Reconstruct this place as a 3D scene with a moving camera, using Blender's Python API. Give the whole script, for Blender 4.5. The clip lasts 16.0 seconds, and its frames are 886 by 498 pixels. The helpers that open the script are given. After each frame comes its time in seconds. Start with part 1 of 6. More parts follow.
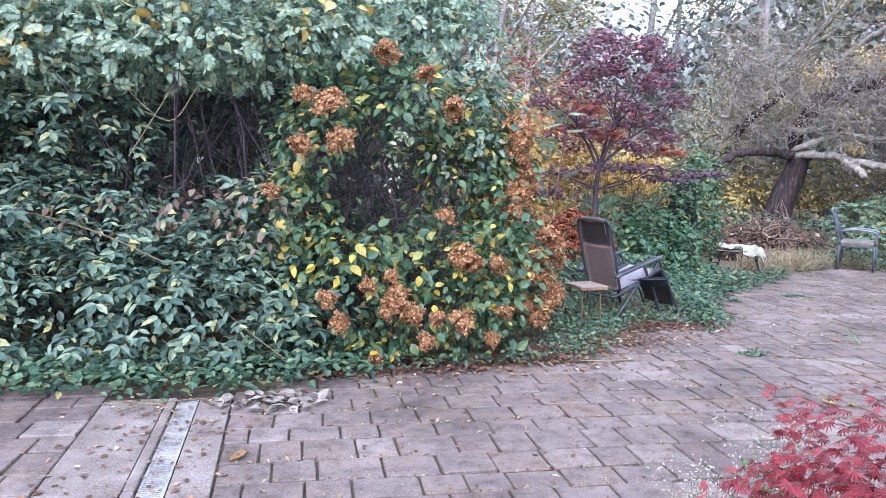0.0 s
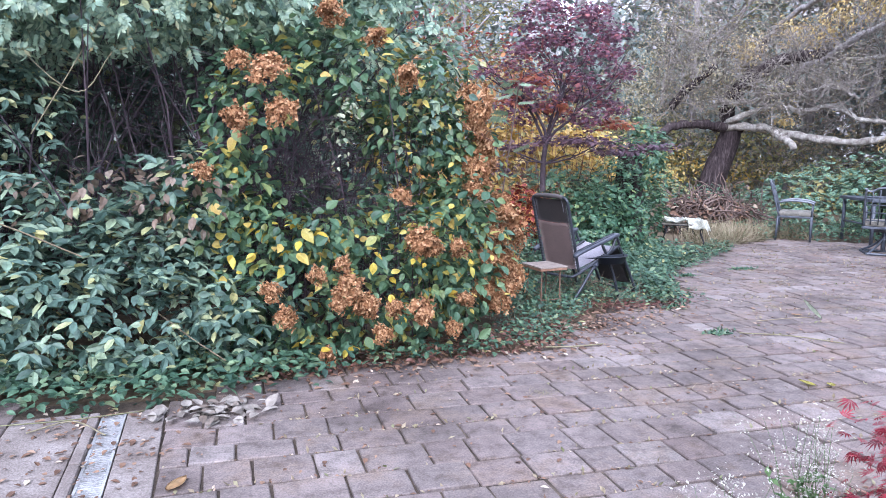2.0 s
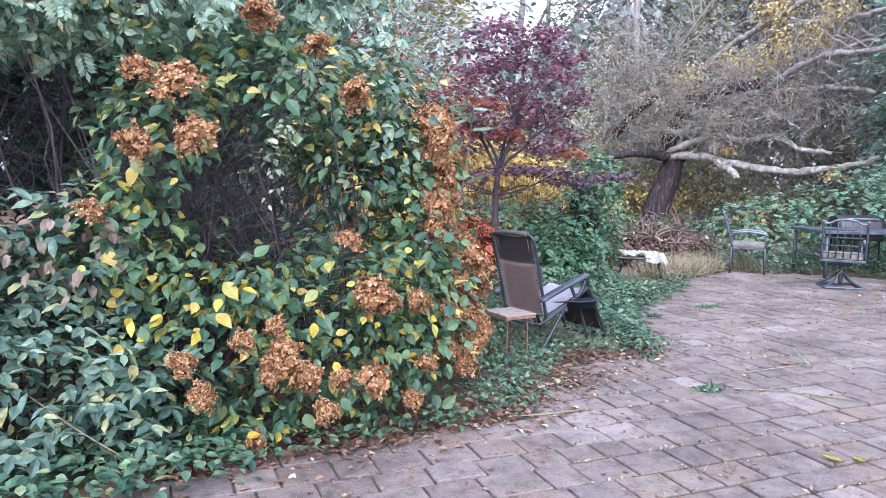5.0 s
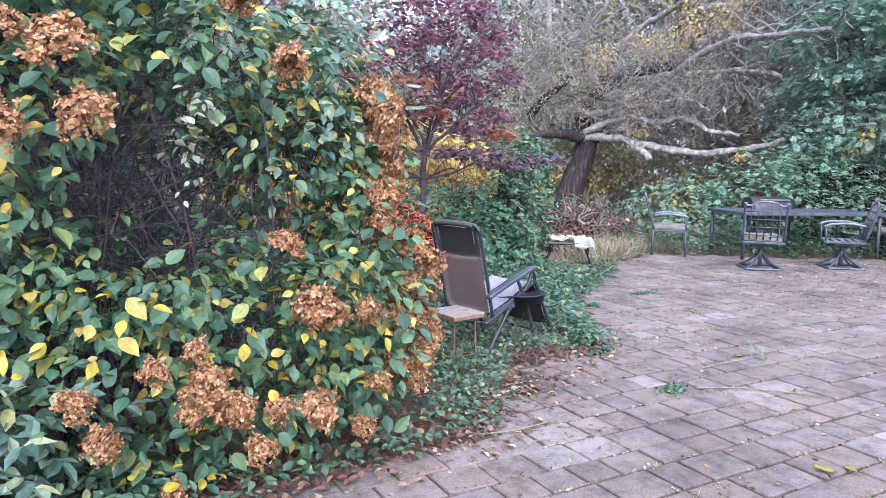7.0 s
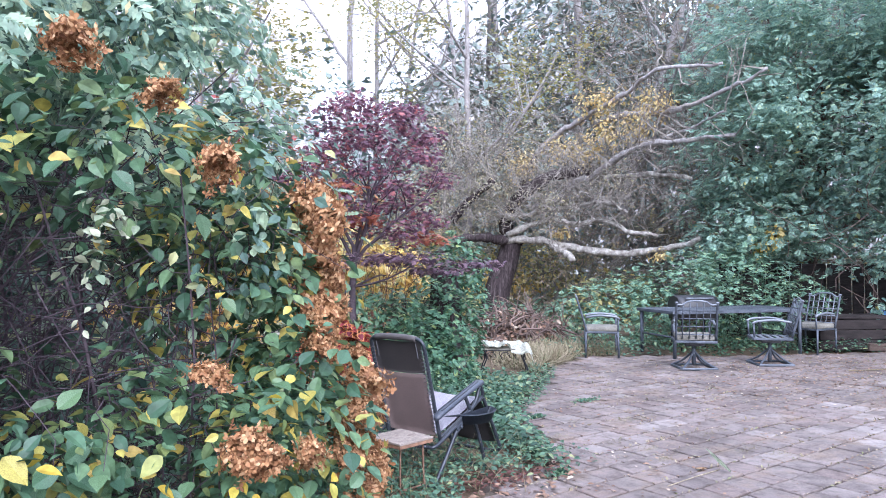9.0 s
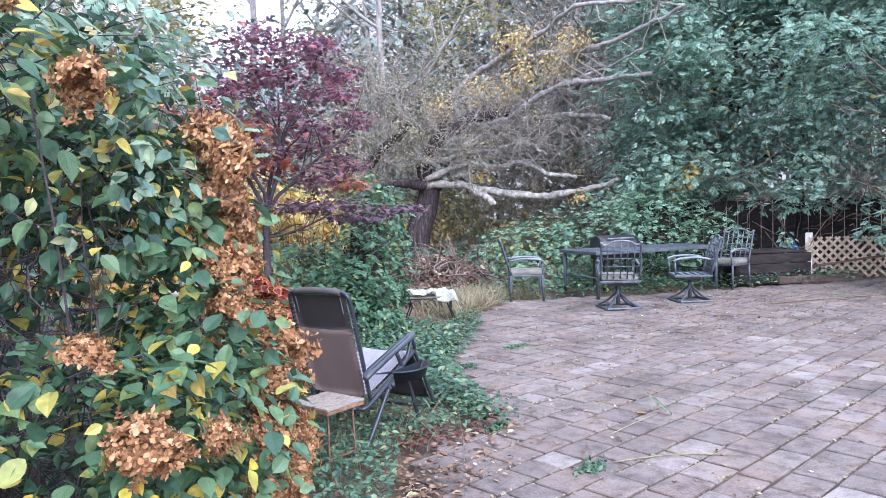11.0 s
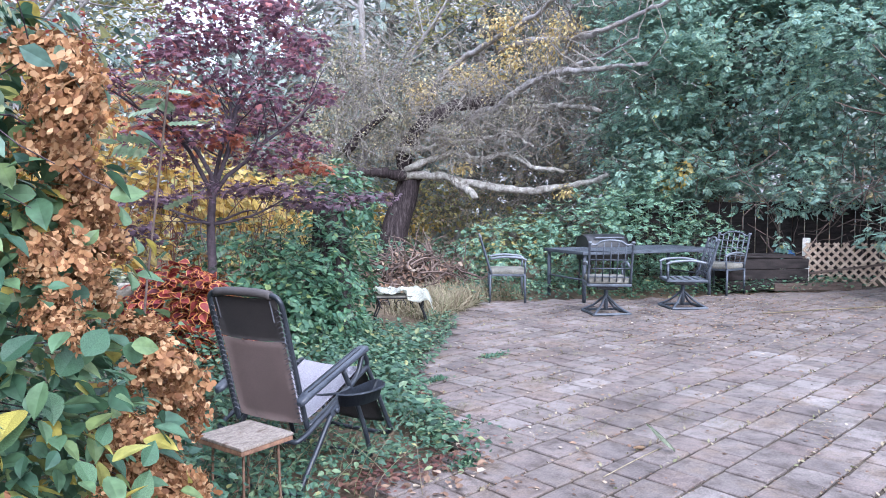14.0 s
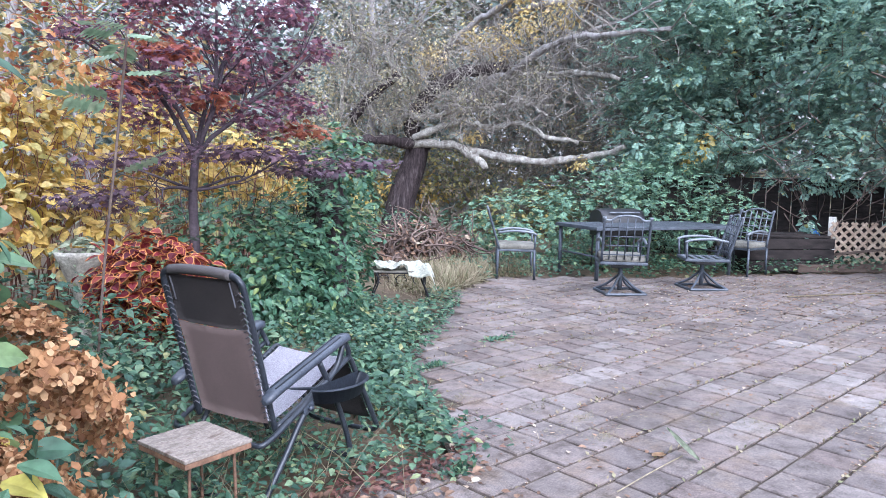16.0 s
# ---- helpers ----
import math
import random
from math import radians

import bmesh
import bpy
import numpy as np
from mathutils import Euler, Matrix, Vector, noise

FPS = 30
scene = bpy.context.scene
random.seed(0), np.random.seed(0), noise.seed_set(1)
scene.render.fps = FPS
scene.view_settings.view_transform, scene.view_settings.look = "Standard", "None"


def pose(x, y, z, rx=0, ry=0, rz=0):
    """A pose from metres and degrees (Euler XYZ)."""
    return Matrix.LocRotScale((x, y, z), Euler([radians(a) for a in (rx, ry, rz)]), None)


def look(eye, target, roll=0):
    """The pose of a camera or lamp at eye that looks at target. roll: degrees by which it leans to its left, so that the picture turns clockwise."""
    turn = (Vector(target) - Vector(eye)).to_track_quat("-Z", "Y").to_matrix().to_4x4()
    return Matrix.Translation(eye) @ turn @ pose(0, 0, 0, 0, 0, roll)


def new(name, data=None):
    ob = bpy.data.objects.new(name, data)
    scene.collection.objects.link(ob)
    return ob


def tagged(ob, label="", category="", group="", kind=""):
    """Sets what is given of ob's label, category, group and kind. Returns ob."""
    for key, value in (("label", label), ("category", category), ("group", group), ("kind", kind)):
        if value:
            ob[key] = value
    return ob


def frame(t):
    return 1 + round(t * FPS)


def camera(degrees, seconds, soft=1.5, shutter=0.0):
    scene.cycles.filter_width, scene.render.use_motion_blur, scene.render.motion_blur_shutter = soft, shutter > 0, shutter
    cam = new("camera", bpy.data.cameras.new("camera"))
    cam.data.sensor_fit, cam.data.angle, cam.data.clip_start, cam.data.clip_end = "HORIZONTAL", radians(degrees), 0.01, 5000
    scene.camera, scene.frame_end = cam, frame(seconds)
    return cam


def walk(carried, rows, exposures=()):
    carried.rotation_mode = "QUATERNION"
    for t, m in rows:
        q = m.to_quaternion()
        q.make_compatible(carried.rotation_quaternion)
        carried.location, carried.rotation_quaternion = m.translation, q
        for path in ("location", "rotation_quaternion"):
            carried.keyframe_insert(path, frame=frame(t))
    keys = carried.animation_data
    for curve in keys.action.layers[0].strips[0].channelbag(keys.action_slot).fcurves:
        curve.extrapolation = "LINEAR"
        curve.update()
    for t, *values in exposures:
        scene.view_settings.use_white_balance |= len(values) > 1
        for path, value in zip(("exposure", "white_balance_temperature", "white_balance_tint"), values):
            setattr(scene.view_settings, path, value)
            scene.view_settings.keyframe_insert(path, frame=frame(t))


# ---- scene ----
cam = camera(64.0, 16.0, soft=0.5)
PATH = [
    (0, (0.291, 1.087, 1.352), (0.727, 3.027, 1.139), 1.7),
    (0.5, (0.363, 1.214, 1.358), (0.736, 3.173, 1.206), 3.6),
    (1, (0.367, 1.299, 1.348), (0.753, 3.244, 1.085), 3.4),
    (1.5, (0.304, 1.427, 1.351), (0.869, 3.333, 1.128), 2.5),
    (2, (0.243, 1.543, 1.342), (0.862, 3.425, 1.068), 1.0),
    (2.5, (0.271, 1.675, 1.333), (0.837, 3.568, 1.018), -0.1),
    (3, (0.364, 1.815, 1.365), (0.936, 3.724, 1.202), 1.9),
    (3.5, (0.41, 1.909, 1.366), (1.017, 3.805, 1.175), 1.8),
    (4, (0.377, 2.049, 1.375), (1.123, 3.9, 1.238), 1.5),
    (4.2, (0.353, 2.106, 1.375), (1.123, 3.946, 1.231), 0.5),
    (6.3, (0.465, 2.765, 1.395), (1.313, 4.556, 1.121), 3.3),
    (6.5, (0.448, 2.835, 1.404), (1.356, 4.601, 1.168), 1.8),
    (7, (0.418, 2.954, 1.403), (1.444, 4.653, 1.157), 1.1),
    (7.5, (0.428, 3.055, 1.388), (1.461, 4.743, 1.102), 1.7),
    (8, (0.468, 3.169, 1.406), (1.578, 4.824, 1.231), 1.5),
    (8.5, (0.502, 3.243, 1.422), (1.672, 4.862, 1.309), 1.5),
    (9, (0.511, 3.358, 1.434), (1.729, 4.944, 1.479), -0.1),
    (9.5, (0.508, 3.472, 1.435), (1.788, 5.008, 1.464), -2.0),
    (10, (0.54, 3.546, 1.421), (1.879, 5.029, 1.354), -2.1),
    (10.2, (0.589, 3.588, 1.41), (1.939, 5.059, 1.294), -1.8),
    (12.3, (0.956, 3.944, 1.409), (2.395, 5.332, 1.338), -0.9),
    (12.5, (1.017, 3.976, 1.395), (2.414, 5.403, 1.294), -1.3),
    (13, (1.195, 4.022, 1.392), (2.555, 5.487, 1.31), 0.1),
    (13.5, (1.309, 4.117, 1.371), (2.645, 5.592, 1.168), 1.0),
    (14, (1.397, 4.261, 1.37), (2.823, 5.657, 1.247), 0.1),
    (14.5, (1.477, 4.375, 1.355), (2.925, 5.743, 1.176), -0.8),
    (15, (1.611, 4.453, 1.365), (2.973, 5.912, 1.241), -0.5),
    (15.5, (1.75, 4.506, 1.368), (3.133, 5.945, 1.236), 1.6),
    (16, (1.815, 4.569, 1.36), (3.216, 5.982, 1.154), 1.2),
]
walk(cam, [(t, look(e, g, r)) for t, e, g, r in PATH], [(0, 1.75, 5720, 21), (4, 1.8, 5720, 20), (8, 1.9, 5700, 19), (16, 1.86, 5680, 15)])

# ---- world, sun, exposure ----
world = bpy.data.worlds.new("overcast_sky")
scene.world = world
world.use_nodes = True
wt = world.node_tree
sky = wt.nodes.new("ShaderNodeTexSky")
sky.sky_type = "NISHITA"
sky.sun_disc = False
sky.sun_elevation = radians(35)
sky.sun_rotation = radians(204)
cloud = wt.nodes.new("ShaderNodeMix")
cloud.data_type = "RGBA"
cloud.inputs[0].default_value = 0.72
cloud.inputs[7].default_value = (9.2, 9.7, 10.6, 1)
wt.links.new(sky.outputs[0], cloud.inputs[6])
wt.links.new(cloud.outputs[2], wt.nodes["Background"].inputs[0])
wt.nodes["Background"].inputs[1].default_value = 0.13
sun = new("sun", bpy.data.lights.new("sun", "SUN"))
sun.data.energy, sun.data.angle, sun.data.color = 1.4, radians(30), (1.0, 0.98, 0.95)
sun.matrix_world = look((-4, -9, 7), (0, 0, 0))

# ---- materials ----
def lin(c):
    return (c[0], c[1], c[2], 1.0)


def nodes_of(name):
    m = bpy.data.materials.new(name)
    m.use_nodes = True
    return m, m.node_tree, m.node_tree.nodes["Principled BSDF"]


def ramp_node(t, cols, stops=None):
    r = t.nodes.new("ShaderNodeValToRGB")
    e = r.color_ramp.elements
    n = len(cols)
    while len(e) < n:
        e.new(0.5)
    for i, c in enumerate(cols):
        e[i].position = stops[i] if stops else i / max(1, n - 1)
        e[i].color = lin(c)
    return r


def leaf_mat(name, cols, stops=None, rough=0.5, trans=0.3, spots=0.35):
    """Leaf: its colour varies from leaf to leaf, with blotches, a little light shining through."""
    m, t, b = nodes_of(name)
    geo = t.nodes.new("ShaderNodeNewGeometry")
    inf = t.nodes.new("ShaderNodeObjectInfo")
    add = t.nodes.new("ShaderNodeMath")
    add.operation = "ADD"
    fr = t.nodes.new("ShaderNodeMath")
    fr.operation = "FRACT"
    t.links.new(geo.outputs["Random Per Island"], add.inputs[0])
    t.links.new(inf.outputs["Random"], add.inputs[1])
    t.links.new(add.outputs[0], fr.inputs[0])
    r = ramp_node(t, cols, stops)
    t.links.new(fr.outputs[0], r.inputs[0])
    nz = t.nodes.new("ShaderNodeTexNoise")
    nz.inputs["Scale"].default_value = 34
    nz.inputs["Detail"].default_value = 3
    co = t.nodes.new("ShaderNodeTexCoord")
    t.links.new(co.outputs["Object"], nz.inputs["Vector"])
    r2 = ramp_node(t, [(1 - spots,) * 3, (1 + spots * 0.6,) * 3], [0.3, 0.7])
    t.links.new(nz.outputs["Fac"], r2.inputs[0])
    mul = t.nodes.new("ShaderNodeMix")
    mul.data_type, mul.blend_type = "RGBA", "MULTIPLY"
    mul.inputs[0].default_value = 1
    t.links.new(r.outputs[0], mul.inputs[6])
    t.links.new(r2.outputs[0], mul.inputs[7])
    t.links.new(mul.outputs[2], b.inputs["Base Color"])
    b.inputs["Roughness"].default_value = rough
    b.inputs["Specular IOR Level"].default_value = 0.35
    tr = t.nodes.new("ShaderNodeBsdfTranslucent")
    t.links.new(mul.outputs[2], tr.inputs[0])
    mx = t.nodes.new("ShaderNodeMixShader")
    mx.inputs[0].default_value = trans
    t.links.new(b.outputs[0], mx.inputs[1])
    t.links.new(tr.outputs[0], mx.inputs[2])
    t.links.new(mx.outputs[0], t.nodes["Material Output"].inputs[0])
    return m


def surf_mat(name, c1, c2, scale=6, fine=60, rough=0.8, bump=0.3, metal=0.0, c3=None, vary=0.0, stretch=(1, 1, 1), rot=(0, 0, 0), ground=False):
    """Solid surface: two colours over a broad noise, a fine grain, relief; vary: change from piece to piece."""
    m, t, b = nodes_of(name)
    co = t.nodes.new("ShaderNodeTexCoord")
    mp = t.nodes.new("ShaderNodeMapping")
    mp.inputs["Scale"].default_value = stretch
    mp.inputs["Rotation"].default_value = rot
    if ground:
        t.links.new(t.nodes.new("ShaderNodeNewGeometry").outputs["Position"], mp.inputs[0])
    else:
        t.links.new(co.outputs["Object"], mp.inputs[0])
    n1 = t.nodes.new("ShaderNodeTexNoise")
    n1.inputs["Scale"].default_value, n1.inputs["Detail"].default_value = scale, 6
    n2 = t.nodes.new("ShaderNodeTexNoise")
    n2.inputs["Scale"].default_value, n2.inputs["Detail"].default_value = fine, 4
    for n in (n1, n2):
        t.links.new(mp.outputs[0], n.inputs["Vector"])
    cols = [c1, c2] if c3 is None else [c1, c2, c3]
    r = ramp_node(t, cols, [0.32, 0.68] if c3 is None else [0.3, 0.55, 0.75])
    t.links.new(n1.outputs["Fac"], r.inputs[0])
    g = ramp_node(t, [(0.66,) * 3, (1.25,) * 3], [0.3, 0.72])
    t.links.new(n2.outputs["Fac"], g.inputs[0])
    mul = t.nodes.new("ShaderNodeMix")
    mul.data_type, mul.blend_type = "RGBA", "MULTIPLY"
    mul.inputs[0].default_value = 1
    t.links.new(r.outputs[0], mul.inputs[6])
    t.links.new(g.outputs[0], mul.inputs[7])
    out = mul.outputs[2]
    if vary:
        geo = t.nodes.new("ShaderNodeNewGeometry")
        inf = t.nodes.new("ShaderNodeObjectInfo")
        add = t.nodes.new("ShaderNodeMath")
        add.operation = "ADD"
        fr = t.nodes.new("ShaderNodeMath")
        fr.operation = "FRACT"
        t.links.new(geo.outputs["Random Per Island"], add.inputs[0])
        t.links.new(inf.outputs["Random"], add.inputs[1])
        t.links.new(add.outputs[0], fr.inputs[0])
        v = ramp_node(t, [(1 - vary, 1 - vary * 1.05, 1 - vary), (1, 0.95, 0.97), (1 + vary, 1 + vary * 0.85, 1 + vary * 0.8), (1.02, 1.0, 1.06)])
        t.links.new(fr.outputs[0], v.inputs[0])
        mv = t.nodes.new("ShaderNodeMix")
        mv.data_type, mv.blend_type = "RGBA", "MULTIPLY"
        mv.inputs[0].default_value = 1
        t.links.new(out, mv.inputs[6])
        t.links.new(v.outputs[0], mv.inputs[7])
        out = mv.outputs[2]
    t.links.new(out, b.inputs["Base Color"])
    b.inputs["Roughness"].default_value, b.inputs["Metallic"].default_value = rough, metal
    b.inputs["Specular IOR Level"].default_value = 0.2 if rough > 0.8 else 0.45
    if bump:
        bp = t.nodes.new("ShaderNodeBump")
        bp.inputs["Strength"].default_value, bp.inputs["Distance"].default_value = bump, 0.01
        t.links.new(n2.outputs["Fac"], bp.inputs["Height"])
        t.links.new(bp.outputs[0], b.inputs["Normal"])
    return m




def paver_mat():
    """Worn paver: change from piece to piece, broad grime, brown dirt patches, pale speckle."""
    m, t, b = nodes_of("worn_concrete_paver")
    pos = t.nodes.new("ShaderNodeNewGeometry")

    def nz(scale, detail=5, rough=0.6):
        n = t.nodes.new("ShaderNodeTexNoise")
        n.inputs["Scale"].default_value, n.inputs["Detail"].default_value, n.inputs["Roughness"].default_value = scale, detail, rough
        t.links.new(pos.outputs["Position"], n.inputs["Vector"])
        return n

    def mix(a, c, fac, mode="MIX"):
        x = t.nodes.new("ShaderNodeMix")
        x.data_type, x.blend_type = "RGBA", mode
        for sock, v in ((x.inputs[0], fac), (x.inputs[6], a), (x.inputs[7], c)):
            if isinstance(v, (tuple, float, int)):
                sock.default_value = v
            else:
                t.links.new(v, sock)
        return x.outputs[2]

    inf = t.nodes.new("ShaderNodeObjectInfo")
    add = t.nodes.new("ShaderNodeMath")
    add.operation = "ADD"
    fr = t.nodes.new("ShaderNodeMath")
    fr.operation = "FRACT"
    t.links.new(pos.outputs["Random Per Island"], add.inputs[0])
    t.links.new(inf.outputs["Random"], add.inputs[1])
    t.links.new(add.outputs[0], fr.inputs[0])
    base = ramp_node(t, [(0.12, 0.101, 0.097), (0.15, 0.127, 0.12), (0.138, 0.109, 0.102), (0.168, 0.144, 0.137), (0.2, 0.177, 0.168)], [0, 0.35, 0.55, 0.88, 1])
    t.links.new(fr.outputs[0], base.inputs[0])
    grime = ramp_node(t, [(0.5, 0.48, 0.47), (1.0, 1.0, 1.0), (1.3, 1.27, 1.25)], [0.32, 0.52, 0.7])
    t.links.new(nz(1.3, 8, 0.65).outputs["Fac"], grime.inputs[0])
    col = mix(base.outputs[0], grime.outputs[0], 1.0, "MULTIPLY")
    patch = ramp_node(t, [(0, 0, 0), (0.8, 0.8, 0.8)], [0.5, 0.68])
    t.links.new(nz(2.6, 9, 0.7).outputs["Fac"], patch.inputs[0])
    col = mix(col, (0.115, 0.083, 0.06, 1), patch.outputs[0])
    blotch = ramp_node(t, [(0.62, 0.6, 0.58), (1.0, 1.0, 1.0), (1.22, 1.2, 1.2)], [0.36, 0.5, 0.66])
    t.links.new(nz(9, 8, 0.72).outputs["Fac"], blotch.inputs[0])
    col = mix(col, blotch.outputs[0], 1.0, "MULTIPLY")
    grain = nz(120, 3)
    gr = ramp_node(t, [(0.62, 0.62, 0.62), (1.0, 1.0, 1.0), (1.45, 1.43, 1.4)], [0.32, 0.5, 0.72])
    t.links.new(grain.outputs["Fac"], gr.inputs[0])
    col = mix(col, gr.outputs[0], 0.75, "MULTIPLY")
    t.links.new(col, b.inputs["Base Color"])
    b.inputs["Roughness"].default_value = 0.88
    b.inputs["Specular IOR Level"].default_value = 0.3
    bp = t.nodes.new("ShaderNodeBump")
    bp.inputs["Strength"].default_value, bp.inputs["Distance"].default_value = 0.5, 0.006
    t.links.new(nz(45, 6, 0.7).outputs["Fac"], bp.inputs["Height"])
    t.links.new(bp.outputs[0], b.inputs["Normal"])
    return m


M_PAVER = paver_mat()
M_CONCRETE = surf_mat("weathered_concrete", (0.13, 0.108, 0.098), (0.2, 0.175, 0.162), 5, 110, 0.9, 0.5, c3=(0.26, 0.235, 0.22), ground=True)
M_JOINT = surf_mat("joint_soil", (0.035, 0.028, 0.023), (0.1, 0.078, 0.06), 4, 70, 0.95, 0.5)
M_SOIL = surf_mat("leaf_litter_soil", (0.05, 0.04, 0.028), (0.13, 0.095, 0.065), 1.3, 30, 0.95, 0.6, c3=(0.07, 0.075, 0.04))
M_GRATE = surf_mat("dirty_white_plastic", (0.2, 0.2, 0.2), (0.36, 0.37, 0.38), 5, 90, 0.5, 0.1)
M_FRAME = surf_mat("dark_powder_coated_steel", (0.018, 0.022, 0.03), (0.035, 0.04, 0.05), 9, 120, 0.38, 0.08, 0.2)
M_SLING = surf_mat("brown_mesh_fabric", (0.2, 0.15, 0.14), (0.25, 0.19, 0.18), 4, 420, 0.75, 0.25)
M_SLING_D = surf_mat("dark_headrest_fabric", (0.05, 0.045, 0.047), (0.075, 0.065, 0.065), 4, 300, 0.8, 0.25)
M_CUSHION = surf_mat("pale_lilac_seat_fabric", (0.4, 0.38, 0.43), (0.5, 0.48, 0.53), 4, 150, 0.85, 0.2)
M_ARM = surf_mat("dark_plastic_armrest", (0.03, 0.036, 0.05), (0.05, 0.058, 0.075), 9, 120, 0.42, 0.08)
M_LACE = surf_mat("pale_elastic_lace", (0.05, 0.05, 0.058), (0.13, 0.13, 0.15), 9, 120, 0.6, 0.0)
M_OLDWOOD = surf_mat("stained_table_wood", (0.11, 0.085, 0.07), (0.25, 0.21, 0.18), 14, 90, 0.7, 0.3, c3=(0.09, 0.055, 0.04), stretch=(1, 1.6, 1))
M_TEDGE = surf_mat("brown_wood_edge", (0.15, 0.08, 0.05), (0.24, 0.13, 0.08), 12, 60, 0.65, 0.3)
M_RUST = surf_mat("rusty_thin_steel", (0.1, 0.055, 0.035), (0.2, 0.12, 0.08), 20, 90, 0.7, 0.3, 0.3)
M_IRON = surf_mat("black_wrought_iron", (0.012, 0.013, 0.016), (0.03, 0.03, 0.035), 14, 100, 0.5, 0.2, 0.4)
# grey-blue raised: the sky's reflection on the metal is put into the colour
M_CAST = surf_mat("cast_aluminium_reflected_sky", (0.04, 0.048, 0.062), (0.085, 0.097, 0.118), 8, 90, 0.5, 0.15, 0.3)
# paler copy: skylight on top rails, arms and bare straps, put into the colour
M_CAST_L = surf_mat("pale_cast_aluminium", (0.09, 0.1, 0.12), (0.19, 0.21, 0.235), 10, 90, 0.5, 0.15, 0.2)
M_PAD = surf_mat("mildewed_beige_cushion", (0.11, 0.105, 0.09), (0.22, 0.21, 0.185), 6, 90, 0.9, 0.3)
M_SHEET = surf_mat("crumpled_whitish_cloth", (0.5, 0.51, 0.44), (0.75, 0.76, 0.7), 5, 60, 0.85, 0.3)
M_GRILL = surf_mat("black_grill_enamel", (0.008, 0.008, 0.01), (0.02, 0.02, 0.024), 6, 80, 0.45, 0.1)
M_BARK = surf_mat("grey_bark", (0.17, 0.155, 0.15), (0.34, 0.32, 0.315), 5, 30, 0.9, 0.8, stretch=(3, 3, 0.6))
M_BARK_D = surf_mat("dark_furrowed_bark", (0.016, 0.012, 0.013), (0.045, 0.034, 0.036), 6, 24, 0.95, 0.9, stretch=(3, 3, 0.5), c3=(0.1, 0.085, 0.085))
M_LICHEN = surf_mat("lichen_covered_branch", (0.15, 0.13, 0.115), (0.46, 0.44, 0.4), 9, 40, 0.95, 0.8)
M_TWIG = surf_mat("grey_lichen_twig", (0.1, 0.085, 0.075), (0.29, 0.265, 0.235), 3, 40, 0.95, 0.2)
M_STEM = surf_mat("brown_dry_stem", (0.07, 0.05, 0.045), (0.17, 0.125, 0.105), 4, 40, 0.9, 0.2)
# darker than M_STEM: depth shade of shrub hollows put into colour; also maple wood
M_STEM_D = surf_mat("dark_stem_hollow_shade", (0.035, 0.026, 0.034), (0.09, 0.07, 0.08), 4, 40, 0.9, 0.2)
M_LATTICE = surf_mat("weathered_tan_lattice_wood", (0.28, 0.2, 0.15), (0.45, 0.35, 0.27), 6, 40, 0.85, 0.3)
M_POST = surf_mat("pale_painted_post", (0.55, 0.52, 0.48), (0.7, 0.67, 0.63), 5, 60, 0.7, 0.2)
M_BOX = surf_mat("dark_rotting_timber", (0.012, 0.01, 0.01), (0.035, 0.028, 0.027), 4, 40, 0.9, 0.4, stretch=(1, 1, 4))
M_PLANK = surf_mat("grey_brown_plank", (0.07, 0.05, 0.042), (0.13, 0.095, 0.08), 4, 40, 0.9, 0.4, stretch=(1, 6, 6))
M_BLUE = surf_mat("blue_tarp_plastic", (0.05, 0.16, 0.42), (0.08, 0.23, 0.52), 5, 60, 0.5, 0.3)
M_STONE = surf_mat("pale_cast_stone", (0.22, 0.2, 0.17), (0.38, 0.36, 0.31), 8, 60, 0.85, 0.4)
M_DRY = leaf_mat("brown_fallen_leaf", [(0.08, 0.045, 0.03), (0.15, 0.085, 0.055), (0.24, 0.15, 0.1), (0.42, 0.36, 0.28)], [0, 0.45, 0.85, 1], rough=0.7, trans=0.1)
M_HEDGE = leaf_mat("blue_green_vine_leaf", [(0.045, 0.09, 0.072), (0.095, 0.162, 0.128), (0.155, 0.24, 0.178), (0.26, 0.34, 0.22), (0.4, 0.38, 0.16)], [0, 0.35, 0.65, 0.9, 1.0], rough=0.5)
# paler than M_HEDGE: skylight on the hedge top put into the leaf colour
M_HEDGE_LIT = leaf_mat("grey_green_lit_leaf", [(0.15, 0.24, 0.18), (0.25, 0.36, 0.26), (0.36, 0.45, 0.31), (0.55, 0.42, 0.2)], [0, 0.5, 0.95, 1.0], rough=0.42, trans=0.42)
M_HYD = leaf_mat("hydrangea_leaf_turning", [(0.042, 0.092, 0.058), (0.075, 0.15, 0.085), (0.125, 0.205, 0.1), (0.2, 0.25, 0.09), (0.48, 0.39, 0.085), (0.44, 0.32, 0.1)], [0, 0.38, 0.72, 0.87, 0.95, 1.0], rough=0.48)
M_HEAD = leaf_mat("dried_brown_floret", [(0.15, 0.066, 0.03), (0.27, 0.127, 0.056), (0.38, 0.205, 0.095), (0.48, 0.31, 0.17)], rough=0.75, trans=0.2, spots=0.2)
M_COVER = leaf_mat("ground_cover_leaf", [(0.034, 0.078, 0.055), (0.06, 0.125, 0.078), (0.1, 0.185, 0.11), (0.18, 0.25, 0.14), (0.3, 0.28, 0.12)], [0, 0.4, 0.75, 0.95, 1.0], rough=0.45)
M_BANK = leaf_mat("pale_creeper_leaf", [(0.07, 0.14, 0.1), (0.13, 0.235, 0.165), (0.2, 0.33, 0.22), (0.34, 0.4, 0.17)], [0, 0.4, 0.85, 1.0], rough=0.5)
